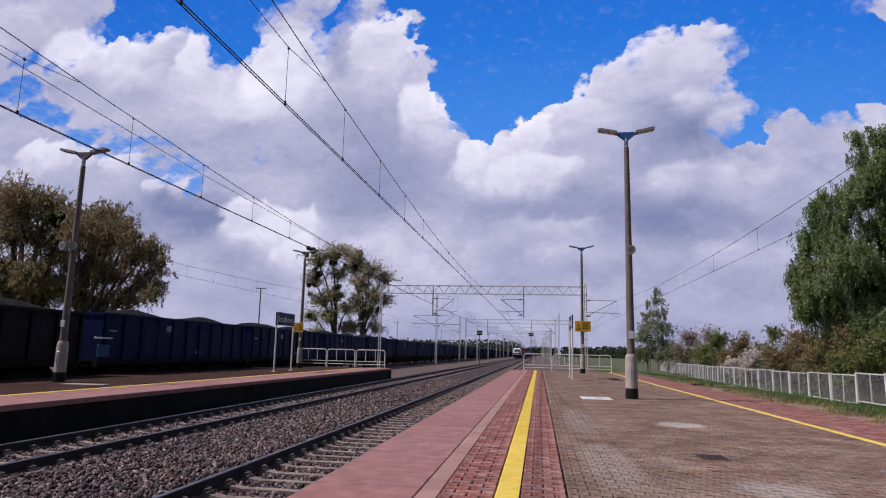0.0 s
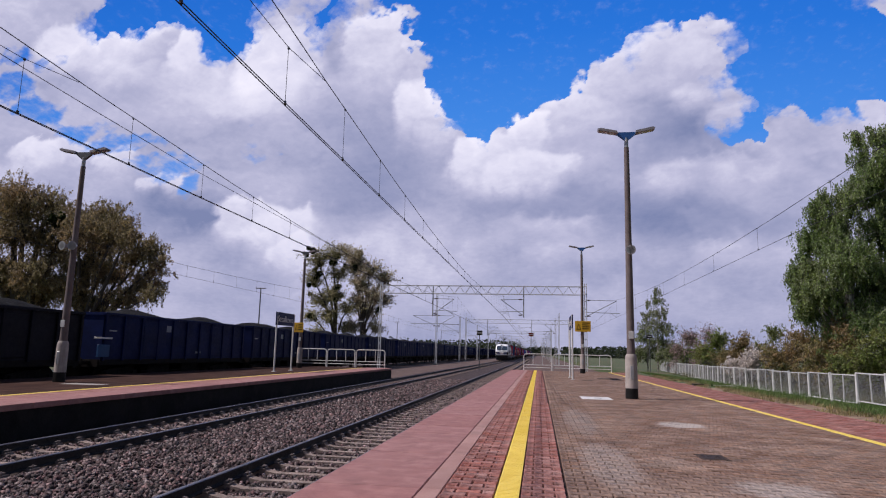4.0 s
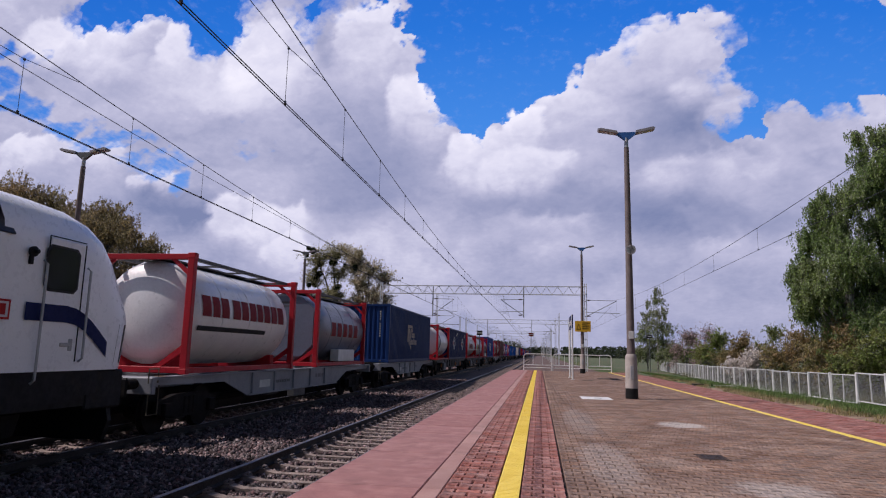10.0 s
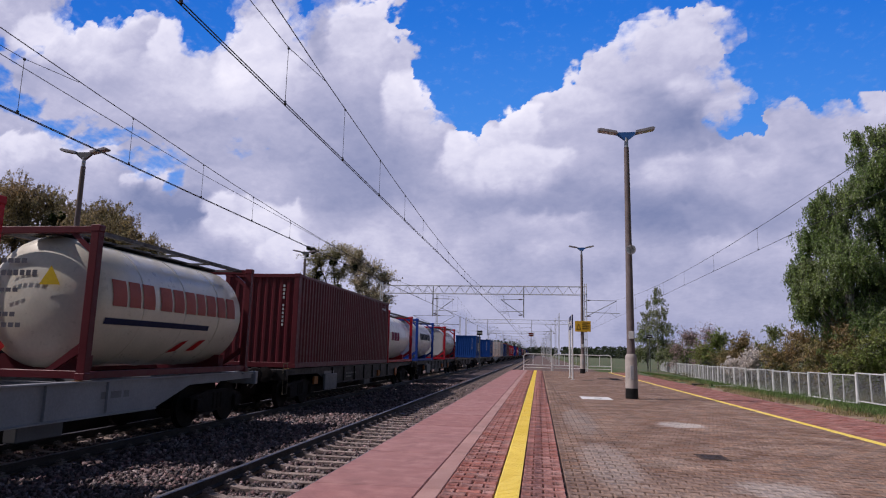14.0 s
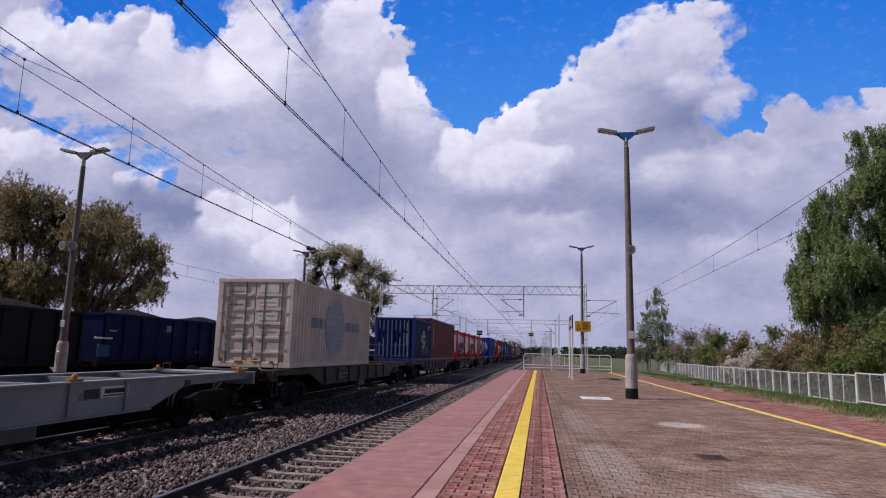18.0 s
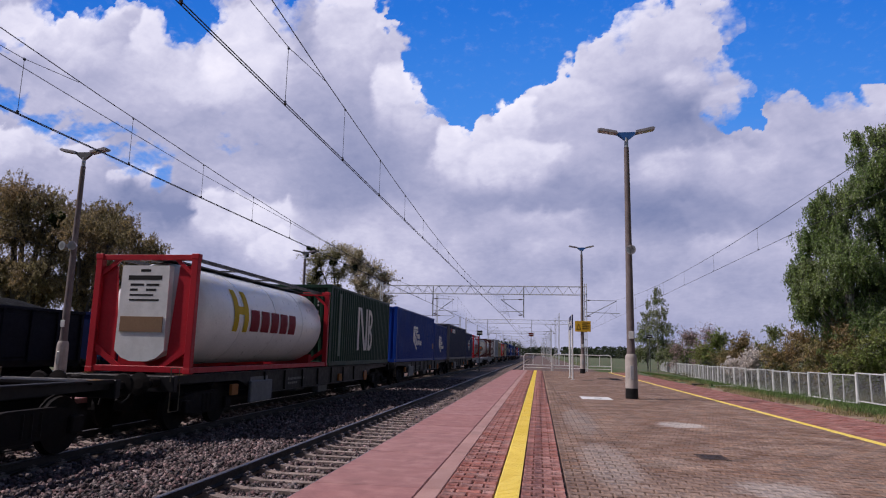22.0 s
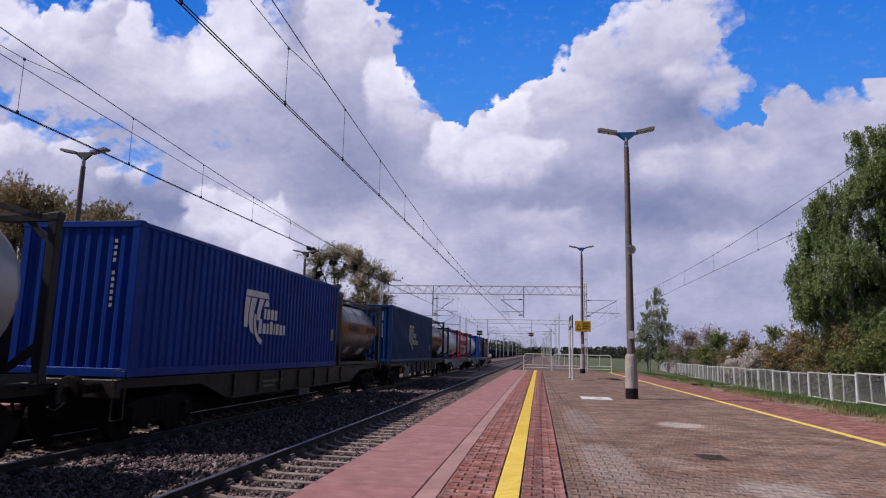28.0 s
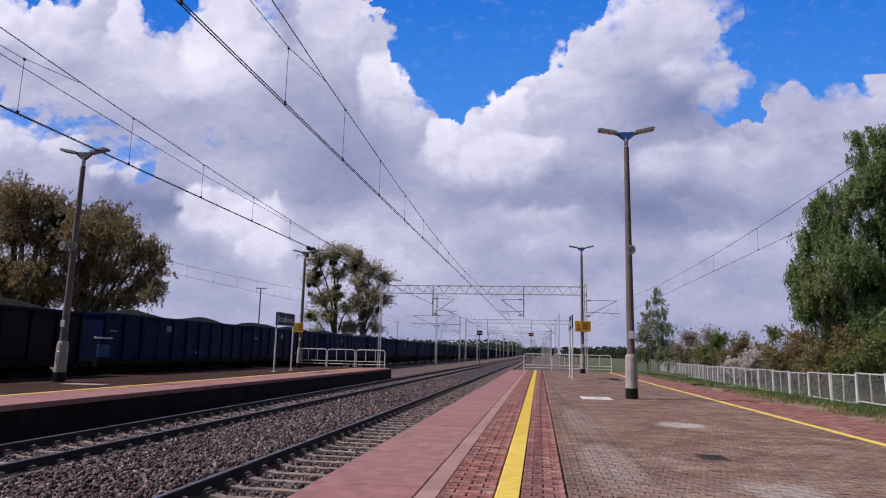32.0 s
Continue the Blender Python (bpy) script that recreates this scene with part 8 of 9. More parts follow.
def gantry(y, xl, xr, h):
    o = thing("overhead_gantry", "grey steel lattice gantry across the tracks carrying the wires", "gantry", pose(0, y, 0), "overhead line supports")
    for x in (xl, xr):
        part("column", shared(("mast", round(h, 1)), lambda: mast_geo(h - GZ + 0.3).mesh("column", MAST_STEEL)), None, o, "pale steel column", at=pose(x, 0, GZ))
        part("footing", shared("foot", lambda: Geo().box(-0.4, 0.4, -0.4, 0.4, -0.2, 0.15, 0.03).mesh("footing", CONCRETE)), None, o, "concrete footing", at=pose(x, 0, GZ))
    part("beam", lattice(Geo(), (xl, 0, h - 0.85), (xr, 0, h - 0.85), 0.82, 1.1), MAST_STEEL, o, "pale lattice beam")
    for x, xm in ((FAR_X - 0.1, FAR_X - 2.3), (NEAR_X - 0.1, NEAR_X + 2.2)):
        part("drop_tube", Geo().tube([(xm, 0, 4.8), (xm, 0, h)], 0.06, 8), GALV, o, "hanging tube")
        cantilever(o, xm, x)
    if y < 70:
        cantilever(o, xr, 7.62)
    return o


def mast(x, y, wires, h=8.0, ground=GZ):
    o = thing("overhead_mast", "grey steel mast with bracket arms for the overhead wires", "mast", pose(0, y, 0), "overhead line supports")
    part("column", shared(("mast", round(h, 1)), lambda: mast_geo(h - GZ + 0.3).mesh("column", MAST_STEEL)), None, o, "pale steel column", at=pose(x, 0, ground))
    part("footing", shared("foot", lambda: Geo().box(-0.4, 0.4, -0.4, 0.4, -0.2, 0.15, 0.03).mesh("footing", CONCRETE)), None, o, "concrete footing", at=pose(x, 0, ground))
    for xw in wires:
        cantilever(o, x, xw)
    return o


gantry(66.0, -16.35, 4.6, 8.0)
gantry(138.0, -15.4, 6.2, 8.3)
mast(-15.3, 97.0, (COAL_X + 0.1, FAR_X - 4.0), 9.6)
for k in range(7):
    y = 200.0 + 62 * k
    gantry(y, -15.4, 3.0 - 0.2 * k, 8.0)
for k, y in enumerate((108.0, 122.0, 160.0, 176.0, 230.0, 262.0, 300.0, 350.0, 410.0, 480.0)):
    mast(3.2 - 0.2 * (k % 3), y, (NEAR_X + 4.8,) if k % 2 else (), 7.6)
for y in (128.0, 165.0, 240.0, 290.0, 340.0):
    mast(-15.5, y, (COAL_X + 0.1,), 7.8)


def catenary(x, y_sup, span, label, twin, y_end, mess=6.55, sag=1.15, z=WIRE_Z, zig=0.0, stitch=0.0, every=1):
    """Contact wires with their hanging messenger and droppers, span by span, led from side to side."""
    o = thing("overhead_line", label, "overhead wire", pose(0, 0, 0), "overhead wires")
    ys, y = [], y_sup
    while y < y_end:
        ys.append(y)
        y += span
    xs = [x + zig * (-1) ** k for k in range(len(ys) + 1)]
    for dx in ((-0.022, 0.022) if twin else (0.0,)):
        part("contact_wire", Geo().tube([(xs[k] + dx, y_sup + span * k, z) for k in range(len(xs))], 0.0085, 5), WIRE, o, "thin dark contact wire")
    path = []
    for k, y in enumerate(ys):
        for i in range(12):
            t = i / 12
            path.append((xs[k] + (xs[k + 1] - xs[k]) * t, y + span * t, mess - sag * (1 - (2 * t - 1) ** 2)))
    part("messenger_wire", Geo().tube(path, 0.009, 5), WIRE, o, "sagging carrier wire")
    for k, y in enumerate(ys[:5]):
        for i in range(22):
            yy = y + 0.2 + 2.95 * i
            if yy < -8 or yy > 150 or i % every:
                continue
            t = (yy - y) / span
            xx = xs[k] + (xs[k + 1] - xs[k]) * t
            zz = mess - sag * (1 - (2 * t - 1) ** 2)
            if stitch and -10 < yy < 10:
                zz = stitch
            part("dropper", Geo().tube([(xx, yy, z), (xx, yy, zz)], 0.0045, 4).box(xx - 0.012, xx + 0.012, yy - 0.02, yy + 0.02, z - 0.01, z + 0.05).box(xx - 0.01, xx + 0.01, yy - 0.02, yy + 0.02, zz - 0.03, zz + 0.012), WIRE, o)
    return o


catenary(-3.76, -66.0, 66.0, "twin contact wires with sagging carrier wire over the near track", True, 640, mess=7.01, sag=1.70, zig=0.17, stitch=5.87)
catenary(-8.42, -66.0, 66.0, "twin contact wires with sagging carrier wire over the far track", True, 640, mess=6.82, sag=1.45, zig=0.14, stitch=5.90)
catenary(COAL_X + 0.1, -6.0, 66.0, "contact wire with carrier wire over the siding", False, 500, mess=6.4, sag=0.9)
catenary(7.62, 0.0, 66.0, "contact wire with carrier wire beside the platform", False, 120, mess=6.7, sag=1.0, z=5.0, every=2)
solid("feeder_line", Geo().tube([(-8.5, -40, 6.1), (-8.5, 8.5, 5.75), (-8.49, 10.8, 5.66), (-8.48, 14.7, 5.54), (-8.45, 23.6, 5.45), (-8.42, 34, 5.37)], 0.007, 5), WIRE, "thin dark auxiliary wire over the far track", "overhead wire", "overhead wires")
solid("stitch_wire", Geo().tube([(-8.53, -10.3, 6.04), (-8.53, -9, 5.9), (-8.53, 9.03, 5.9), (-8.52, 10.33, 6.04)], 0.006, 5), WIRE, "thin stitch wire under the far carrier wire", "overhead wire", "overhead wires")
solid("stitch_wire", Geo().tube([(-3.87, -10.9, 6.08), (-3.88, -9.0, 5.87), (-3.88, 9.06, 5.87), (-3.87, 10.9, 6.08)], 0.006, 5), WIRE, "thin stitch wire under the near carrier wire", "overhead wire", "overhead wires")


# trackside boards
def track_board(x, y, z, w, h, colour, label):
    o = thing("track_sign", label, "sign", pose(x, y, RAIL_Z - 0.2))
    part("post", Geo().tube([(0, 0, 0), (0, 0, z)], 0.05, 8), DARK_STEEL, o, "slim steel post")
    part("board", Geo().box(-w / 2, w / 2, -0.05, -0.02, z - h, z, 0.01), ink(*colour), o, "flat board")
    part("board_mark", Geo().box(-w / 2, w / 2, -0.056, -0.052, z - h * 0.62, z - h * 0.42), ink(0.6, 0.6, 0.58), o, "pale bar")
    return o


track_board(-6.5, 72.0, 4.4, 0.62, 0.5, (0.03, 0.03, 0.03), "black and white trackside board on a post")
track_board(-1.3, 108.0, 5.4, 0.8, 0.55, (0.16, 0.02, 0.02), "dark red trackside board on a post")
track_board(-24.6, 88.0, 6.2, 0.7, 0.55, (0.05, 0.05, 0.06), "trackside board behind the coal wagons")
for x, y, h in ((-31.5, 70.0, 9.0), (-33.0, 150.0, 9.0), (-30.0, 200.0, 9.0)):
    o = thing("yard_lamp", "slim dark lamp column behind the coal wagons", "street lamp", pose(x, y, -1.1))
    part("pole", Geo().tube([(0, 0, 0), (0, 0, h)], [0.09, 0.06], 8), DARK_STEEL, o)
    part("lamp_head", Geo().box(-0.6, 0.6, -0.12, 0.12, h - 0.02, h + 0.08, 0.02), LAMP_CASE, o)


POST = thing("verge_sign", "thin dark post with a small plate in the grass", "sign", pose(9.7, 60.0, -0.45))
part("post", Geo().tube([(0, 0, 0), (0, 0, 3.6)], 0.035, 8), DARK_STEEL, POST, "thin dark post")
part("plate", Geo().box(-0.26, 0.26, -0.05, -0.03, 3.32, 3.56, 0.006), BLACK, POST, "small dark plate")
part("plate_mark", Geo().box(-0.16, 0.16, -0.056, -0.052, 3.40, 3.48), ink(0.45, 0.45, 0.46), POST, "pale bar on the plate")


# ---- fence ----
def fence_panel(length):
    o = thing("fence_panel", "white steel fence panel with wire mesh infill in the grass", "fence", group="fence panels")
    part("frame", Geo().box(0.03, length - 0.03, -0.02, 0.02, 1.11, 1.15).box(0.03, length - 0.03, -0.02, 0.02, 0.10, 0.135).box(0.05, 0.085, -0.02, 0.02, 0.135, 1.11).box(length - 0.085, length - 0.05, -0.02, 0.02, 0.135, 1.11), WHITE_PAINT, o, "white angle-steel frame")
    part("post", Geo().box(-0.045, 0.045, -0.04, 0.04, -0.15, 1.19, 0.006), WHITE_PAINT, o, "white square post")
    part("post", Geo().box(length * 0.5 - 0.016, length * 0.5 + 0.016, -0.02, 0.02, 0.1, 1.12), WHITE_PAINT, o, "white middle upright")
    m = Geo()
    k = 0.10
    while k < length - 0.08:
        m.box(k - 0.0025, k + 0.0025, -0.0015, 0.0015, 0.12, 1.12)
        k += 0.05
    for i in range(19):
        m.box(0.06, length - 0.06, -0.0025, 0.0025, 0.16 + i * 0.05, 0.165 + i * 0.05)
    tagged(part("mesh_infill", m, MESH_WIRE, o, "welded wire mesh"), kind="stuff")
    return o


MESH_WIRE = material("mesh_wire", (0.42, 0.43, 0.45), 0.6, metal=0.2, tones=((0.33, 0.32, 0.32),), scale=3, fine=40, amount=0.15)
FP = fence_panel(2.13)
fx, fy = 11.75, 15.8
sway = random.Random(4)
for k in range(34):
    if k < 13:
        nx, ny = fx - 0.02, fy + 2.13
    else:
        nx, ny = fx + 0.19, fy + 2.12
    ang = math.degrees(math.atan2(ny - fy, nx - fx))
    step = 0.10 if 2 <= k <= 4 else -0.03 if k in (7, 8, 15) else 0.0
    m = pose(fx, fy, -0.42 - 0.004 * k + step + sway.uniform(-0.02, 0.02), sway.uniform(-1.5, 1.5), sway.uniform(-0.6, 0.6), ang)
    if k == 0:
        FP.matrix_world = m
    else:
        copy_thing(FP, m)
    fx, fy = nx, ny


# ---- grass ----
def blades(name, n, xr, yr, height, mat, label, zf, clump=0.0):
    r = np.random.default_rng(int(xr[0] * 10 + n))
    x, y = r.uniform(*xr, n), yr[0] + (yr[1] - yr[0]) * r.random(n) ** 1.6
    if clump:
        keep = fbm(x * 1.3, y * 0.7, 91) > clump
        x, y = x[keep], y[keep]
    n = len(x)
    h = height * r.uniform(0.4, 1.3, n)
    shape = [(-0.5, 0, 0), (0.5, 0, 0), (0.28, 0.25, 0.6), (-0.28, 0.25, 0.6), (0, 0.7, 1.0)]
    v, f = scatter(np.array(shape), np.array([(0, 1, 2, 3), (3, 2, 4, 4)]), np.stack([x, y, zf(x)], -1), np.stack([r.uniform(0, 6.28, n), r.normal(0, 0.3, n)], -1), np.stack([0.012 + 0.012 * r.random(n), h * 0.6, h], -1))
    tri = np.concatenate([f[0::2][:, [0, 1, 2]], f[0::2][:, [0, 2, 3]], f[1::2][:, [0, 1, 2]]])
    return tagged(new(name, raw_mesh(name, v, tri, mat)), label, "grass", kind="stuff")


def bank(x):
    return np.interp(x, [6.84, 7.4, 8.4, 10.5, 13.0, 20.0], [-0.06, 0.0, -0.10, -0.36, -0.45, -0.5])


def verge_soil():
    """Trodden dry soil between the kerb and the grass, with a wavering edge."""
    v, n = [], 60
    for j in range(n):
        y = 6.0 + 28.0 * j / (n - 1)
        edge = 7.55 + 0.35 * noise.noise((0.0, y * 0.35, 2.0)) + 0.15 * noise.noise((3.0, y * 1.3, 2.0)) - 0.02 * max(0, y - 20)
        for t in (0.0, 0.3, 0.6, 0.85, 1.0):
            x = 6.80 + (edge - 6.80) * t
            v.append((x, y, float(bank(x)) + (0.012 + 0.02 * noise.noise((x * 3, y * 3, 0.0)) if t < 1 else -0.03)))
    f = [(j * 5 + i, j * 5 + i + 1, (j + 1) * 5 + i + 1, (j + 1) * 5 + i) for j in range(n - 1) for i in range(4)]
    return solid("verge_soil", Geo().add(v, f), SOIL, "trodden pale brown soil along the platform kerb", "soil", kind="structure")


SOIL = material("dry_soil", (0.27, 0.185, 0.125), 0.95, tones=((0.36, 0.27, 0.18), (0.18, 0.125, 0.085)), scale=1.4, fine=40, amount=0.4, bump=0.8, bump_scale=25, world_space=True)
verge_soil()
blades("undergrowth", 42000, (12.6, 22.0), (15, 66), 0.42, DULL_WEED, "dull brown-green undergrowth below the shrubs behind the fence", lambda x: np.interp(x, [12.0, 20.0], [-0.44, -0.5]), 0.30)
blades("verge_grass", 52000, (7.4, 13.0), (12, 52), 0.15, GRASS, "green spring grass on the bank beside the platform", bank)
blades("dry_grass", 34000, (6.85, 9.2), (11, 44), 0.10, DRY_GRASS, "dry yellow grass along the platform edge", bank, 0.42)
blades("weeds", 2200, (-2.05, -1.9), (5, 40), 0.06, GRASS, "sparse weeds at the platform foot", lambda x: np.full_like(x, -0.8))


# ---- trees and shrubs ----
def leaf_quads(points, size, r, droop=0.0, stretch=1.6):
    n = len(points)
    shape = np.array([(-0.5, -0.5 * stretch, 0), (0.5, -0.5 * stretch, 0), (0.5, 0.5 * stretch, 0.0), (-0.5, 0.5 * stretch, 0.0)])
    tilt = r.normal(1.25 if droop else 0.0, 0.5 if droop else 1.1, n)
    s = size * r.uniform(0.6, 1.35, (n, 1)) * np.ones((1, 3))
    return scatter(shape, np.array([(0, 1, 2, 3)]), points, np.stack([r.uniform(0, 6.28, n), tilt], -1), s)


def lobed_tree(name, label, x, y, z, lobes, seed, leaf_mat, bark, leaves, size, hang=0.0, trunk_r=0.4, stems=1, twigs=46, fork=0.25, hollow=0.45, flat=0.8, balls=0, ball_r=0.5, ball_lobes=(), category="tree"):
    """A trunk, limbs to rounded lobes of the crown (dx, dy, dz, radius), twigs that end all over each lobe, and leaves along the twigs or on hanging strands."""
    r = np.random.default_rng(seed)
    o = thing(name, label, category, pose(x, y, z))
    wood = Geo()
    top = max(q[2] for q in lobes)
    segs, weight = [], []
    for lx, ly, lz, lr in lobes:
        c = Vector((lx, ly, lz))
        k = r.integers(0, stems) - (stems - 1) / 2
        foot = Vector((k * 0.25 * top * 0.12, 0.1 * k, 0))
        p = foot + Vector((lx * 0.10, ly * 0.10, max(0.12 * top, lz * fork)))
        q = p.lerp(c, 0.55) + Vector((r.normal(0, 0.04) * top * 0.3, r.normal(0, 0.04) * top * 0.3, 0.07 * (c - p).length))
        tr = trunk_r * (0.25 + 0.12 * min(lr, 3.0))
        wood.tube([foot, p, p.lerp(q, 0.5) + Vector((0, 0, 0.05 * lr)), q, c], [trunk_r * 0.62, trunk_r * 0.5, tr * 0.8, tr * 0.55, tr * 0.22], 6, False)
        n = max(10, int(twigs * min(1.6, (lr / 1.6) ** 1.1)))
        for j in range(n):
            d = r.normal(0, 1, 3)
            d /= np.linalg.norm(d)
            bump = 1 + 0.55 * noise.noise((d[0] * 2.2 + lx, d[1] * 2.2 + ly, d[2] * 2.2 + lz))
            reach = lr * (hollow + (1 - hollow) * r.random() ** 0.75) * bump * 1.08
            e = c + Vector((d[0] * reach, d[1] * reach, d[2] * reach * flat))
            e.z = max(e.z, 0.25)
            b = q.lerp(c, 0.35 + 0.65 * r.random())
            m = b.lerp(e, 0.5) + Vector((0, 0, 0.10 * lr))
            wood.tube([b, m, e], [tr * 0.09 + 0.004, tr * 0.05 + 0.003, 0.004], 3, False)
            segs.append((m, e))
            weight.append(lr)
            for w in range(4):
                s0 = b.lerp(m, 0.4 + 0.6 * r.random()) if w == 0 else m.lerp(e, r.random())
                s1 = s0 + Vector(r.normal(0, 0.26, 3)) * lr + Vector((0, 0, -0.10 * lr if hang else 0.06 * lr))
                if w < 3:
                    wood.tube([s0, s1], [0.004 + 0.012 * tr, 0.003], 3, False)
                segs.append((s0, s1))
                weight.append(lr)
    part("trunk", wood, bark, o, "forked trunk and limbs")
    A, B = np.array([tuple(q[0]) for q in segs]), np.array([tuple(q[1]) for q in segs])
    weight = np.array(weight) / np.sum(weight)
    per = 6 if hang else 3
    n = leaves // per
    pick = r.choice(len(A), n, p=weight)
    start = A[pick] + (B[pick] - A[pick]) * r.random((n, 1))
    k = np.linspace(0, 1, per)[None, :]
    length = (hang if hang else size * 3) * r.uniform(0.15, 1.0, (n, 1)) * np.clip(start[:, 2:3] / (0.3 * top), 0.1, 1)
    pts = np.repeat(start[:, None, :], per, 1)
    pts[:, :, 2] -= length * k * (1 if hang else 0.3)
    pts[:, :, :2] += r.normal(0, 0.10 if hang else 0.4, (n, 1, 2)) * length[:, :, None] * k[:, :, None]
    pts = pts.reshape(-1, 3) + r.normal(0, size * 0.7, (n * per, 3))
    pts[:, 2] = np.maximum(pts[:, 2], 0.12)
    v, f = leaf_quads(pts, size, r, hang)
    part("crown", raw_mesh("crown", v, f, leaf_mat), None, o, "loose crown of small leaves")
    for i in range(balls):
        lx, ly, lz, lr = lobes[ball_lobes[i % len(ball_lobes)]]
        d = r.normal(0, 1, 3)
        c = np.array((lx, ly, lz)) + d / np.linalg.norm(d) * lr * r.uniform(0.4, 1.05)
        m = 420
        d = r.normal(0, 1, (m, 3))
        d /= np.linalg.norm(d, axis=1)[:, None]
        v, f = leaf_quads(c + d * (ball_r * r.uniform(0.65, 1.25) * r.random(m) ** 0.4)[:, None], 0.3 * ball_r, r)
        part("mistletoe", raw_mesh("mistletoe", v, f, MISTLETOE), None, o, "dark round mistletoe clump")
    return o


WILLOW_LABEL = "broad willow with yellow-brown spring leaves behind the coal wagons"
lobed_tree("willow_tree", WILLOW_LABEL, -41.0, 46, -1.1, [(0.6, -1.6, 13.8, 2.3), (-6.6, 1.5, 14.7, 2.9), (0.8, 1.2, 14.0, 2.0), (-0.5, -1.1, 11.4, 2.6), (-5.5, 0.0, 10.7, 3.0), (1.5, -0.2, 11.3, 2.2), (2.5, 0.7, 9.9, 1.9), (-10.3, 1.3, 11.9, 3.4),
           (-3.0, 0.6, 14.3, 2.4), (3.4, 0.6, 12.6, 1.7), (-0.9, -1.8, 8.1, 2.4), (2.9, -2.1, 7.7, 2.2), (2.2, 1.5, 7.0, 1.8), (-5.0, 1.0, 7.0, 2.4),
           (-1.9, 0.5, 8.0, 1.9), (1.3, -0.5, 7.4, 1.9), (-0.9, 0.8, 6.2, 1.7), (2.4, 0.6, 7.1, 1.6), (1.3, 0.9, 6.0, 1.5)], 11, WILLOW, BARK, 120000, 0.062, hang=0.42, trunk_r=0.55, twigs=64, fork=0.30, balls=1, ball_r=0.62, ball_lobes=(5,))
lobed_tree("willow_tree", WILLOW_LABEL, -35.6, 46, -1.1, [(-1.2, 2.0, 13.1, 1.9), (0.9, 2.0, 12.8, 1.8), (0.8, -2.0, 11.0, 1.9), (3.4, -1.0, 11.4, 1.5), (4.9, -1.8, 10.9, 1.2), (0.5, 1.5, 10.7, 2.0), (3.6, 1.0, 9.8, 1.7), (5.3, 0.7, 10.0, 1.4), (7.1, -0.8, 8.6, 1.1),
           (-0.3, 0.5, 8.7, 2.1), (2.2, 0.5, 8.0, 1.9), (5.4, 0.4, 7.5, 1.7), (7.4, -1.5, 6.2, 1.0), (4.4, -0.3, 6.0, 1.4), (0.2, -0.5, 6.1, 1.9), (1.1, 1.0, 5.8, 1.6)], 12, WILLOW, BARK, 78000, 0.062, hang=0.42, trunk_r=0.5, twigs=60, fork=0.22)
POPLAR_LOBES = [(-3.8, -1.0, 18.1, 2.9), (-1.2, 0.2, 19.6, 2.4), (-4.6, -0.5, 14.8, 2.3), (0.0, 0.4, 15.9, 2.6), (-3.5, 0.5, 11.2, 2.6), (-0.2, -1.7, 11.9, 2.4), (2.7, -1.9, 9.4, 2.3), (-5.4, 1.3, 8.1, 1.8), (-1.2, -1.0, 8.0, 2.6), (-3.6, 0.0, 5.2, 1.8), (1.6, 0.4, 6.0, 1.9), (-0.6, 0.0, 3.6, 1.6)]
lobed_tree("mistletoe_tree", "tall sparse poplar with dark mistletoe clumps and young leaves", -35.2, 110, -1.1, POPLAR_LOBES, 21, POPLAR, BARK, 30000, 0.10, trunk_r=0.42, twigs=60, fork=0.45, balls=30, ball_r=0.46, ball_lobes=(0, 2, 1, 4, 3, 5, 0, 2, 7))
lobed_tree("mistletoe_tree", "tall sparse poplar with pale young leaves and few mistletoe clumps", -30.6, 111, -1.1, [(-1.5, -1.1, 18.6, 2.4), (1.3, -1.6, 16.6, 2.4), (3.8, -0.4, 15.0, 2.2), (-0.2, -1.4, 14.0, 2.4), (2.2, -1.7, 11.8, 2.9), (-1.8, -0.4, 17.2, 2.2), (0.2, 1.7, 9.1, 2.6), (3.8, 1.2, 11.3, 1.7), (-4.3, 1.1, 20.3, 1.6),
           (-1.1, -1.1, 11.1, 1.8), (2.4, 0.0, 6.2, 1.9), (-1.8, 0.2, 6.4, 1.9), (0.6, 0.0, 3.8, 1.7)], 22, POPLAR_PALE, BARK, 50000, 0.10, trunk_r=0.42, twigs=60, fork=0.45, balls=9, ball_r=0.45, ball_lobes=(0, 4, 9, 7))
lobed_tree("birch_tree", "large weeping birch in fresh green leaf behind the fence", 15.6, 35.5, -0.5, [(-1.1, 0.3, 9.7, 0.8), (-0.7, 0.6, 10.3, 0.6), (-1.4, 0.7, 8.2, 1.0), (-2.3, 1.1, 6.1, 0.6), (-1.9, 0.6, 6.8, 0.9), (-0.2, 1.0, 8.8, 1.4), (-0.4, -1.1, 7.0, 1.5), (-1.5, -0.1, 5.4, 1.3), (0.4, 1.1, 4.9, 1.7),
           (1.5, 0.4, 6.3, 1.8), (-1.7, 1.0, 4.4, 0.9), (0.5, -0.9, 3.9, 1.4), (-2.4, -0.1, 5.2, 0.7), (2.6, 0.5, 4.2, 1.6), (-0.6, 0.4, 3.4, 1.2),
           (0.2, 0.3, 10.2, 0.9), (-0.6, 0.2, 8.8, 0.8), (-0.6, -0.3, 7.7, 1.0), (-1.5, 0.2, 6.6, 0.7), (1.1, 0.5, 10.9, 0.9), (1.9, 0.5, 11.8, 0.9), (-2.1, 0.0, 5.1, 0.6)], 31, BIRCH, BIRCH_BARK, 185000, 0.045, hang=0.6, trunk_r=0.22, twigs=80, fork=0.45, hollow=0.3)
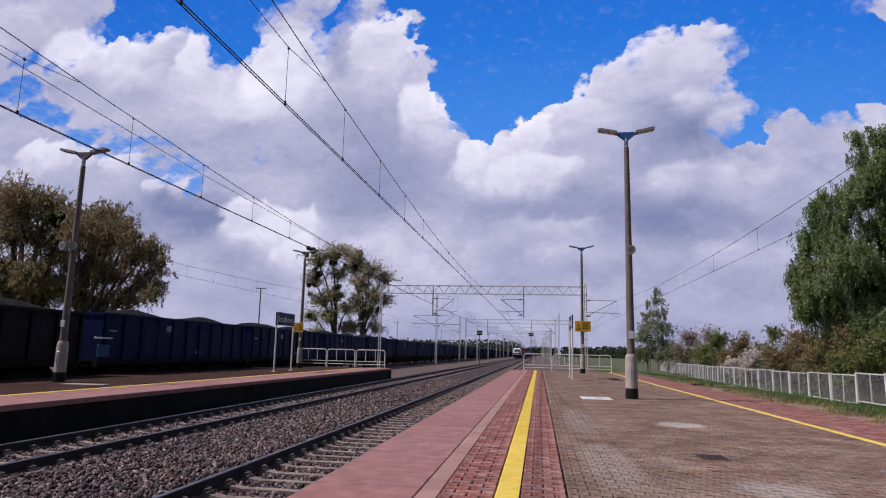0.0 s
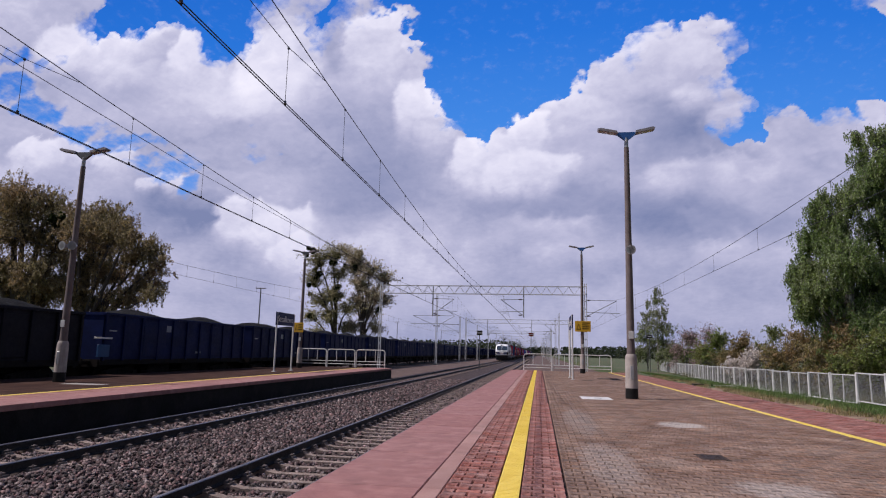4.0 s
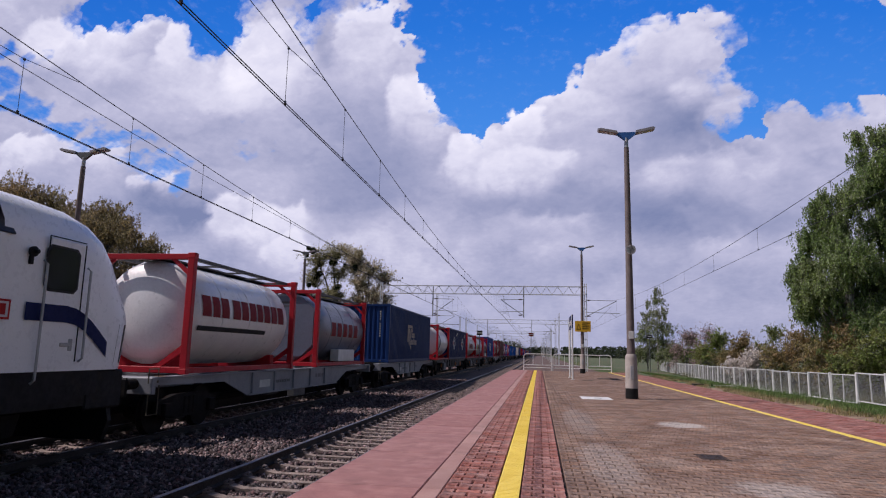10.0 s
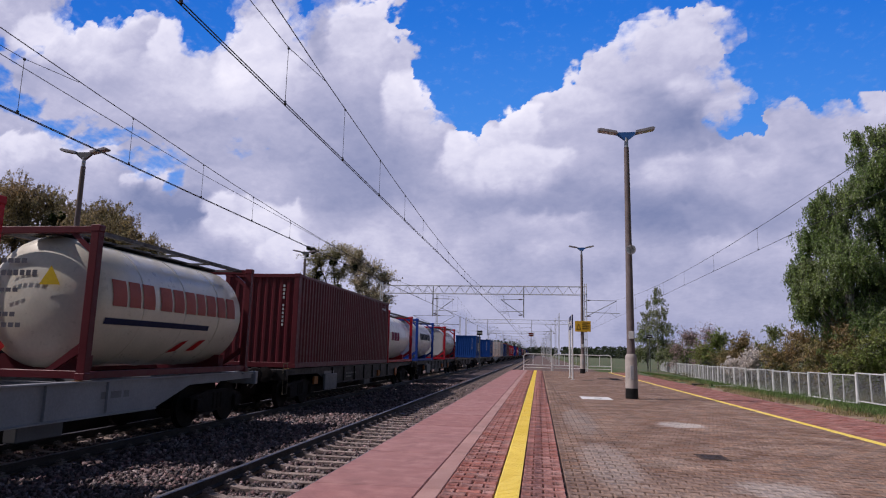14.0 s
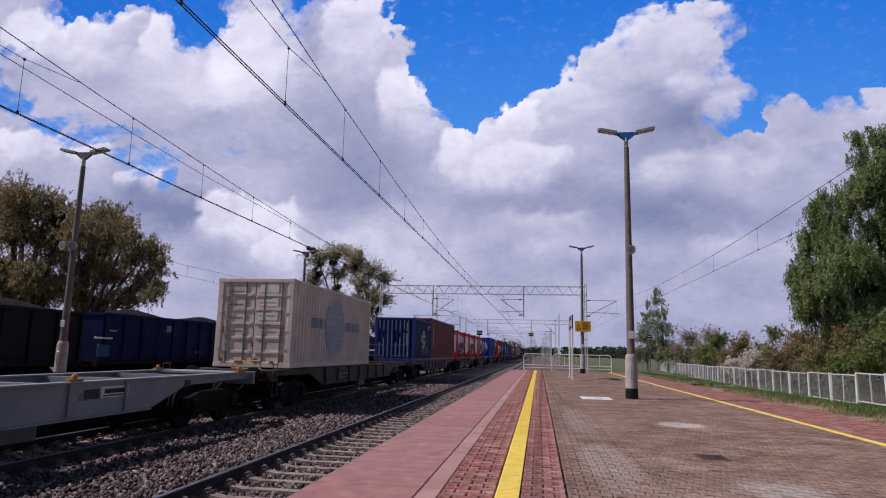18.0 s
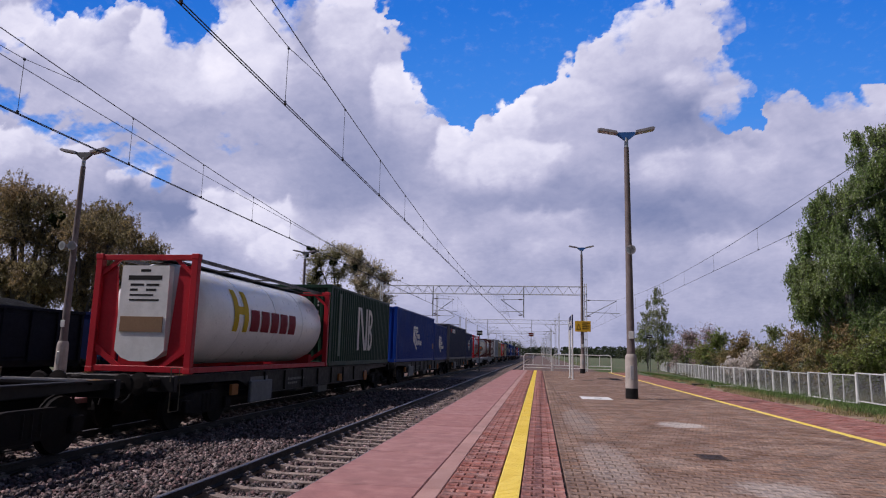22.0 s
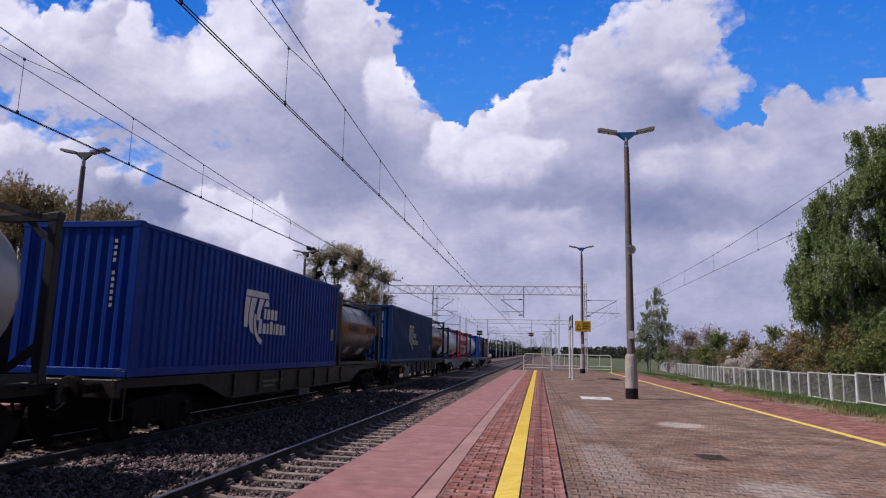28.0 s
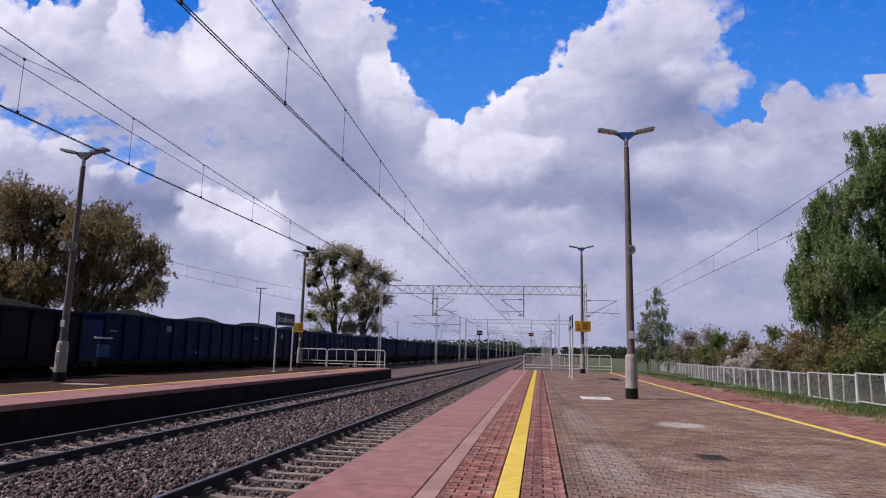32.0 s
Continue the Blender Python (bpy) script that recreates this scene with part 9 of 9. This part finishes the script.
lobed_tree("birch_tree", "tall weeping birch in fresh green leaf behind the fence", 18.6, 36.5, -0.5, [(-1.3, 0.7, 14.1, 0.6), (-1.1, 0.8, 13.0, 0.7), (-1.9, 0.0, 11.3, 0.8), (-0.9, -0.6, 13.9, 0.7), (-1.0, -1.2, 12.2, 0.9), (-0.9, 0.4, 11.0, 1.2), (0.4, -0.1, 13.8, 1.1), (0.9, 0.6, 10.8, 1.8), (-0.9, -0.3, 8.8, 1.7),
           (1.2, 0.6, 8.0, 2.1), (-0.2, -0.5, 5.5, 1.9), (2.4, 0.2, 5.0, 2.2)], 32, BIRCH, BIRCH_BARK, 110000, 0.048, hang=0.7, trunk_r=0.24, twigs=70, fork=0.5, hollow=0.3)
YOUNG = "slender young weeping birch with sparse light green leaves behind the fence"
lobed_tree("birch_tree", YOUNG, 13.2, 76.5, -0.6, [(0.2, -0.5, 9.4, 0.7), (0.0, -0.8, 8.4, 0.9), (0.3, -0.8, 7.0, 1.2), (0.0, -0.4, 5.4, 1.4), (1.0, -0.8, 4.9, 1.2), (0.3, 0.2, 3.6, 1.5), (1.2, -0.6, 3.0, 1.3), (0.4, -0.5, 1.9, 1.2)], 33, BIRCH_YOUNG, BIRCH_BARK, 11000, 0.06, hang=0.5, trunk_r=0.10, twigs=34, fork=0.6)
lobed_tree("birch_tree", YOUNG, 12.3, 77.5, -0.6, [(0.1, 0.2, 7.9, 0.7), (0.0, 0.1, 6.6, 1.1), (-0.3, 0.0, 5.2, 1.2), (-0.8, 0.0, 4.2, 1.2), (0.2, -0.2, 3.2, 1.4), (-1.2, -0.6, 2.6, 1.1), (-0.6, 0.3, 1.8, 1.1)], 34, BIRCH_YOUNG, BIRCH_BARK, 9000, 0.06, hang=0.5, trunk_r=0.09, twigs=32, fork=0.6)
BUD, GREEN, BROWN, WHITE = "bare pinkish shrub in bud behind the fence", "green leafy shrub behind the fence", "brown-green shrub coming into leaf behind the fence", "shrub in full white blossom behind the fence"
for i, (x, y, h, sp, mat, lab, n) in enumerate((
        (14.4, 68, 4.3, 1.9, PINKISH, BUD, 3200), (14.9, 62, 4.3, 2.0, PINKISH, BUD, 3800), (14.0, 56, 3.6, 2.0, HEDGE, GREEN, 12000), (14.4, 51, 3.2, 1.9, RUSSET, BROWN, 10000),
        (13.9, 46.5, 2.3, 1.5, BLOSSOM, WHITE, 9000), (15.6, 47.5, 4.1, 1.4, HEDGE, GREEN, 4200), (14.7, 41, 3.3, 2.1, RUSSET, BROWN, 12000), (15.0, 36.0, 4.0, 2.4, RUSSET, BROWN, 15000),
        (15.0, 32.0, 3.0, 2.0, HEDGE, GREEN, 13000), (16.4, 28.5, 3.2, 2.2, RUSSET, BROWN, 13000), (17.4, 42, 4.0, 2.2, HEDGE, GREEN, 10000), (15.6, 26.5, 1.7, 1.1, BLOSSOM, "low shrub in white blossom behind the fence", 3600),
        (15.8, 74, 4.2, 2.0, HEDGE, GREEN, 7000), (18.0, 24.5, 3.1, 2.2, HEDGE, GREEN, 10000), (19.2, 31.0, 4.0, 2.6, HEDGE, GREEN, 12000))):
    r = random.Random(50 + i)
    lobes = []
    for k in range(9):
        w, lr = k * 2.4 + r.uniform(-0.4, 0.4), sp * r.uniform(0.46, 0.66)
        rise = (0.25 + 0.62 * (k % 3) / 2) * h
        lobes.append((math.cos(w) * sp * (0.75 - 0.22 * (k % 3)), math.sin(w) * sp * (0.75 - 0.22 * (k % 3)), min(rise, h - lr * 0.5), lr))
    lobed_tree("shrub", lab, x, y, -0.5, lobes, 50 + i, mat, BARK, int(n * 1.25), 0.05, trunk_r=0.06, stems=3, twigs=44, fork=0.2, hollow=0.3, flat=0.9, category="shrub")


def far_woods(name, boxes, label):
    r = np.random.default_rng(5)
    pts = []
    for x0, x1, y0, y1, h, n in boxes:
        x, y = r.uniform(x0, x1, n), r.uniform(y0, y1, n)
        top = h * (0.55 + 0.75 * fbm(x * 0.03, y * 0.03, 12))
        pts.append(np.stack([x, y, -1.5 + top * r.random(n) ** 0.7], -1))
    pts = np.concatenate(pts)
    v, f = leaf_quads(pts, 1.5, r, stretch=1.1)
    return tagged(new(name, raw_mesh(name, v, f, FAR_WOOD)), label, "woods", kind="stuff")


far_woods("far_woods", ((-420, -20, 620, 900, 15, 16000), (-60, 25, 900, 1000, 12, 6000), (20, 420, 520, 640, 9, 16000), (-900, -300, 500, 800, 14, 9000)), "dark line of far woods on the horizon")


# ---- paving blocks, last of all ----
pave(-0.86, -0.385, 4.6 - 0.133 * 96, 50.0, PAVER_RED, "red_paving", "red interlocking concrete blocks", seed=2)
pave(-0.165, 0.24, 4.6 - 0.133 * 96, 50.0, PAVER_RED, "red_paving", "red interlocking concrete blocks", singles=(-0.2, 0.3, 4.6, 8.0), seed=3)
pave(0.25, 5.02, 4.6 - 0.133 * 96, 50.0, PAVER_TAN, "tan_paving", "grey-tan interlocking concrete blocks", singles=(0.25, 3.0, 5.4, 7.4), seed=4)
pave(5.17, 6.70, 4.6 - 0.133 * 96, 50.0, PAVER_RED, "red_paving", "red interlocking concrete blocks", seed=5)


def motions():
    """The train comes from far down the line and runs past; the clouds drift."""
    times = (0.0, 0.2, 8.0, 16.0, 24.0, 31.8, 32.0)
    for ob, s in RUNNING:
        walk(ob, [(t, pose(FAR_X, s - SPEED * (t - T0), RAIL_Z)) for t in times])
    walk(clouds, [(t, pose(-1.9 * (t - 16), -5.4 * (t - 16), 0)) for t in (0.0, 0.2, 8.0, 16.0, 24.0, 31.8, 32.0)])


motions()
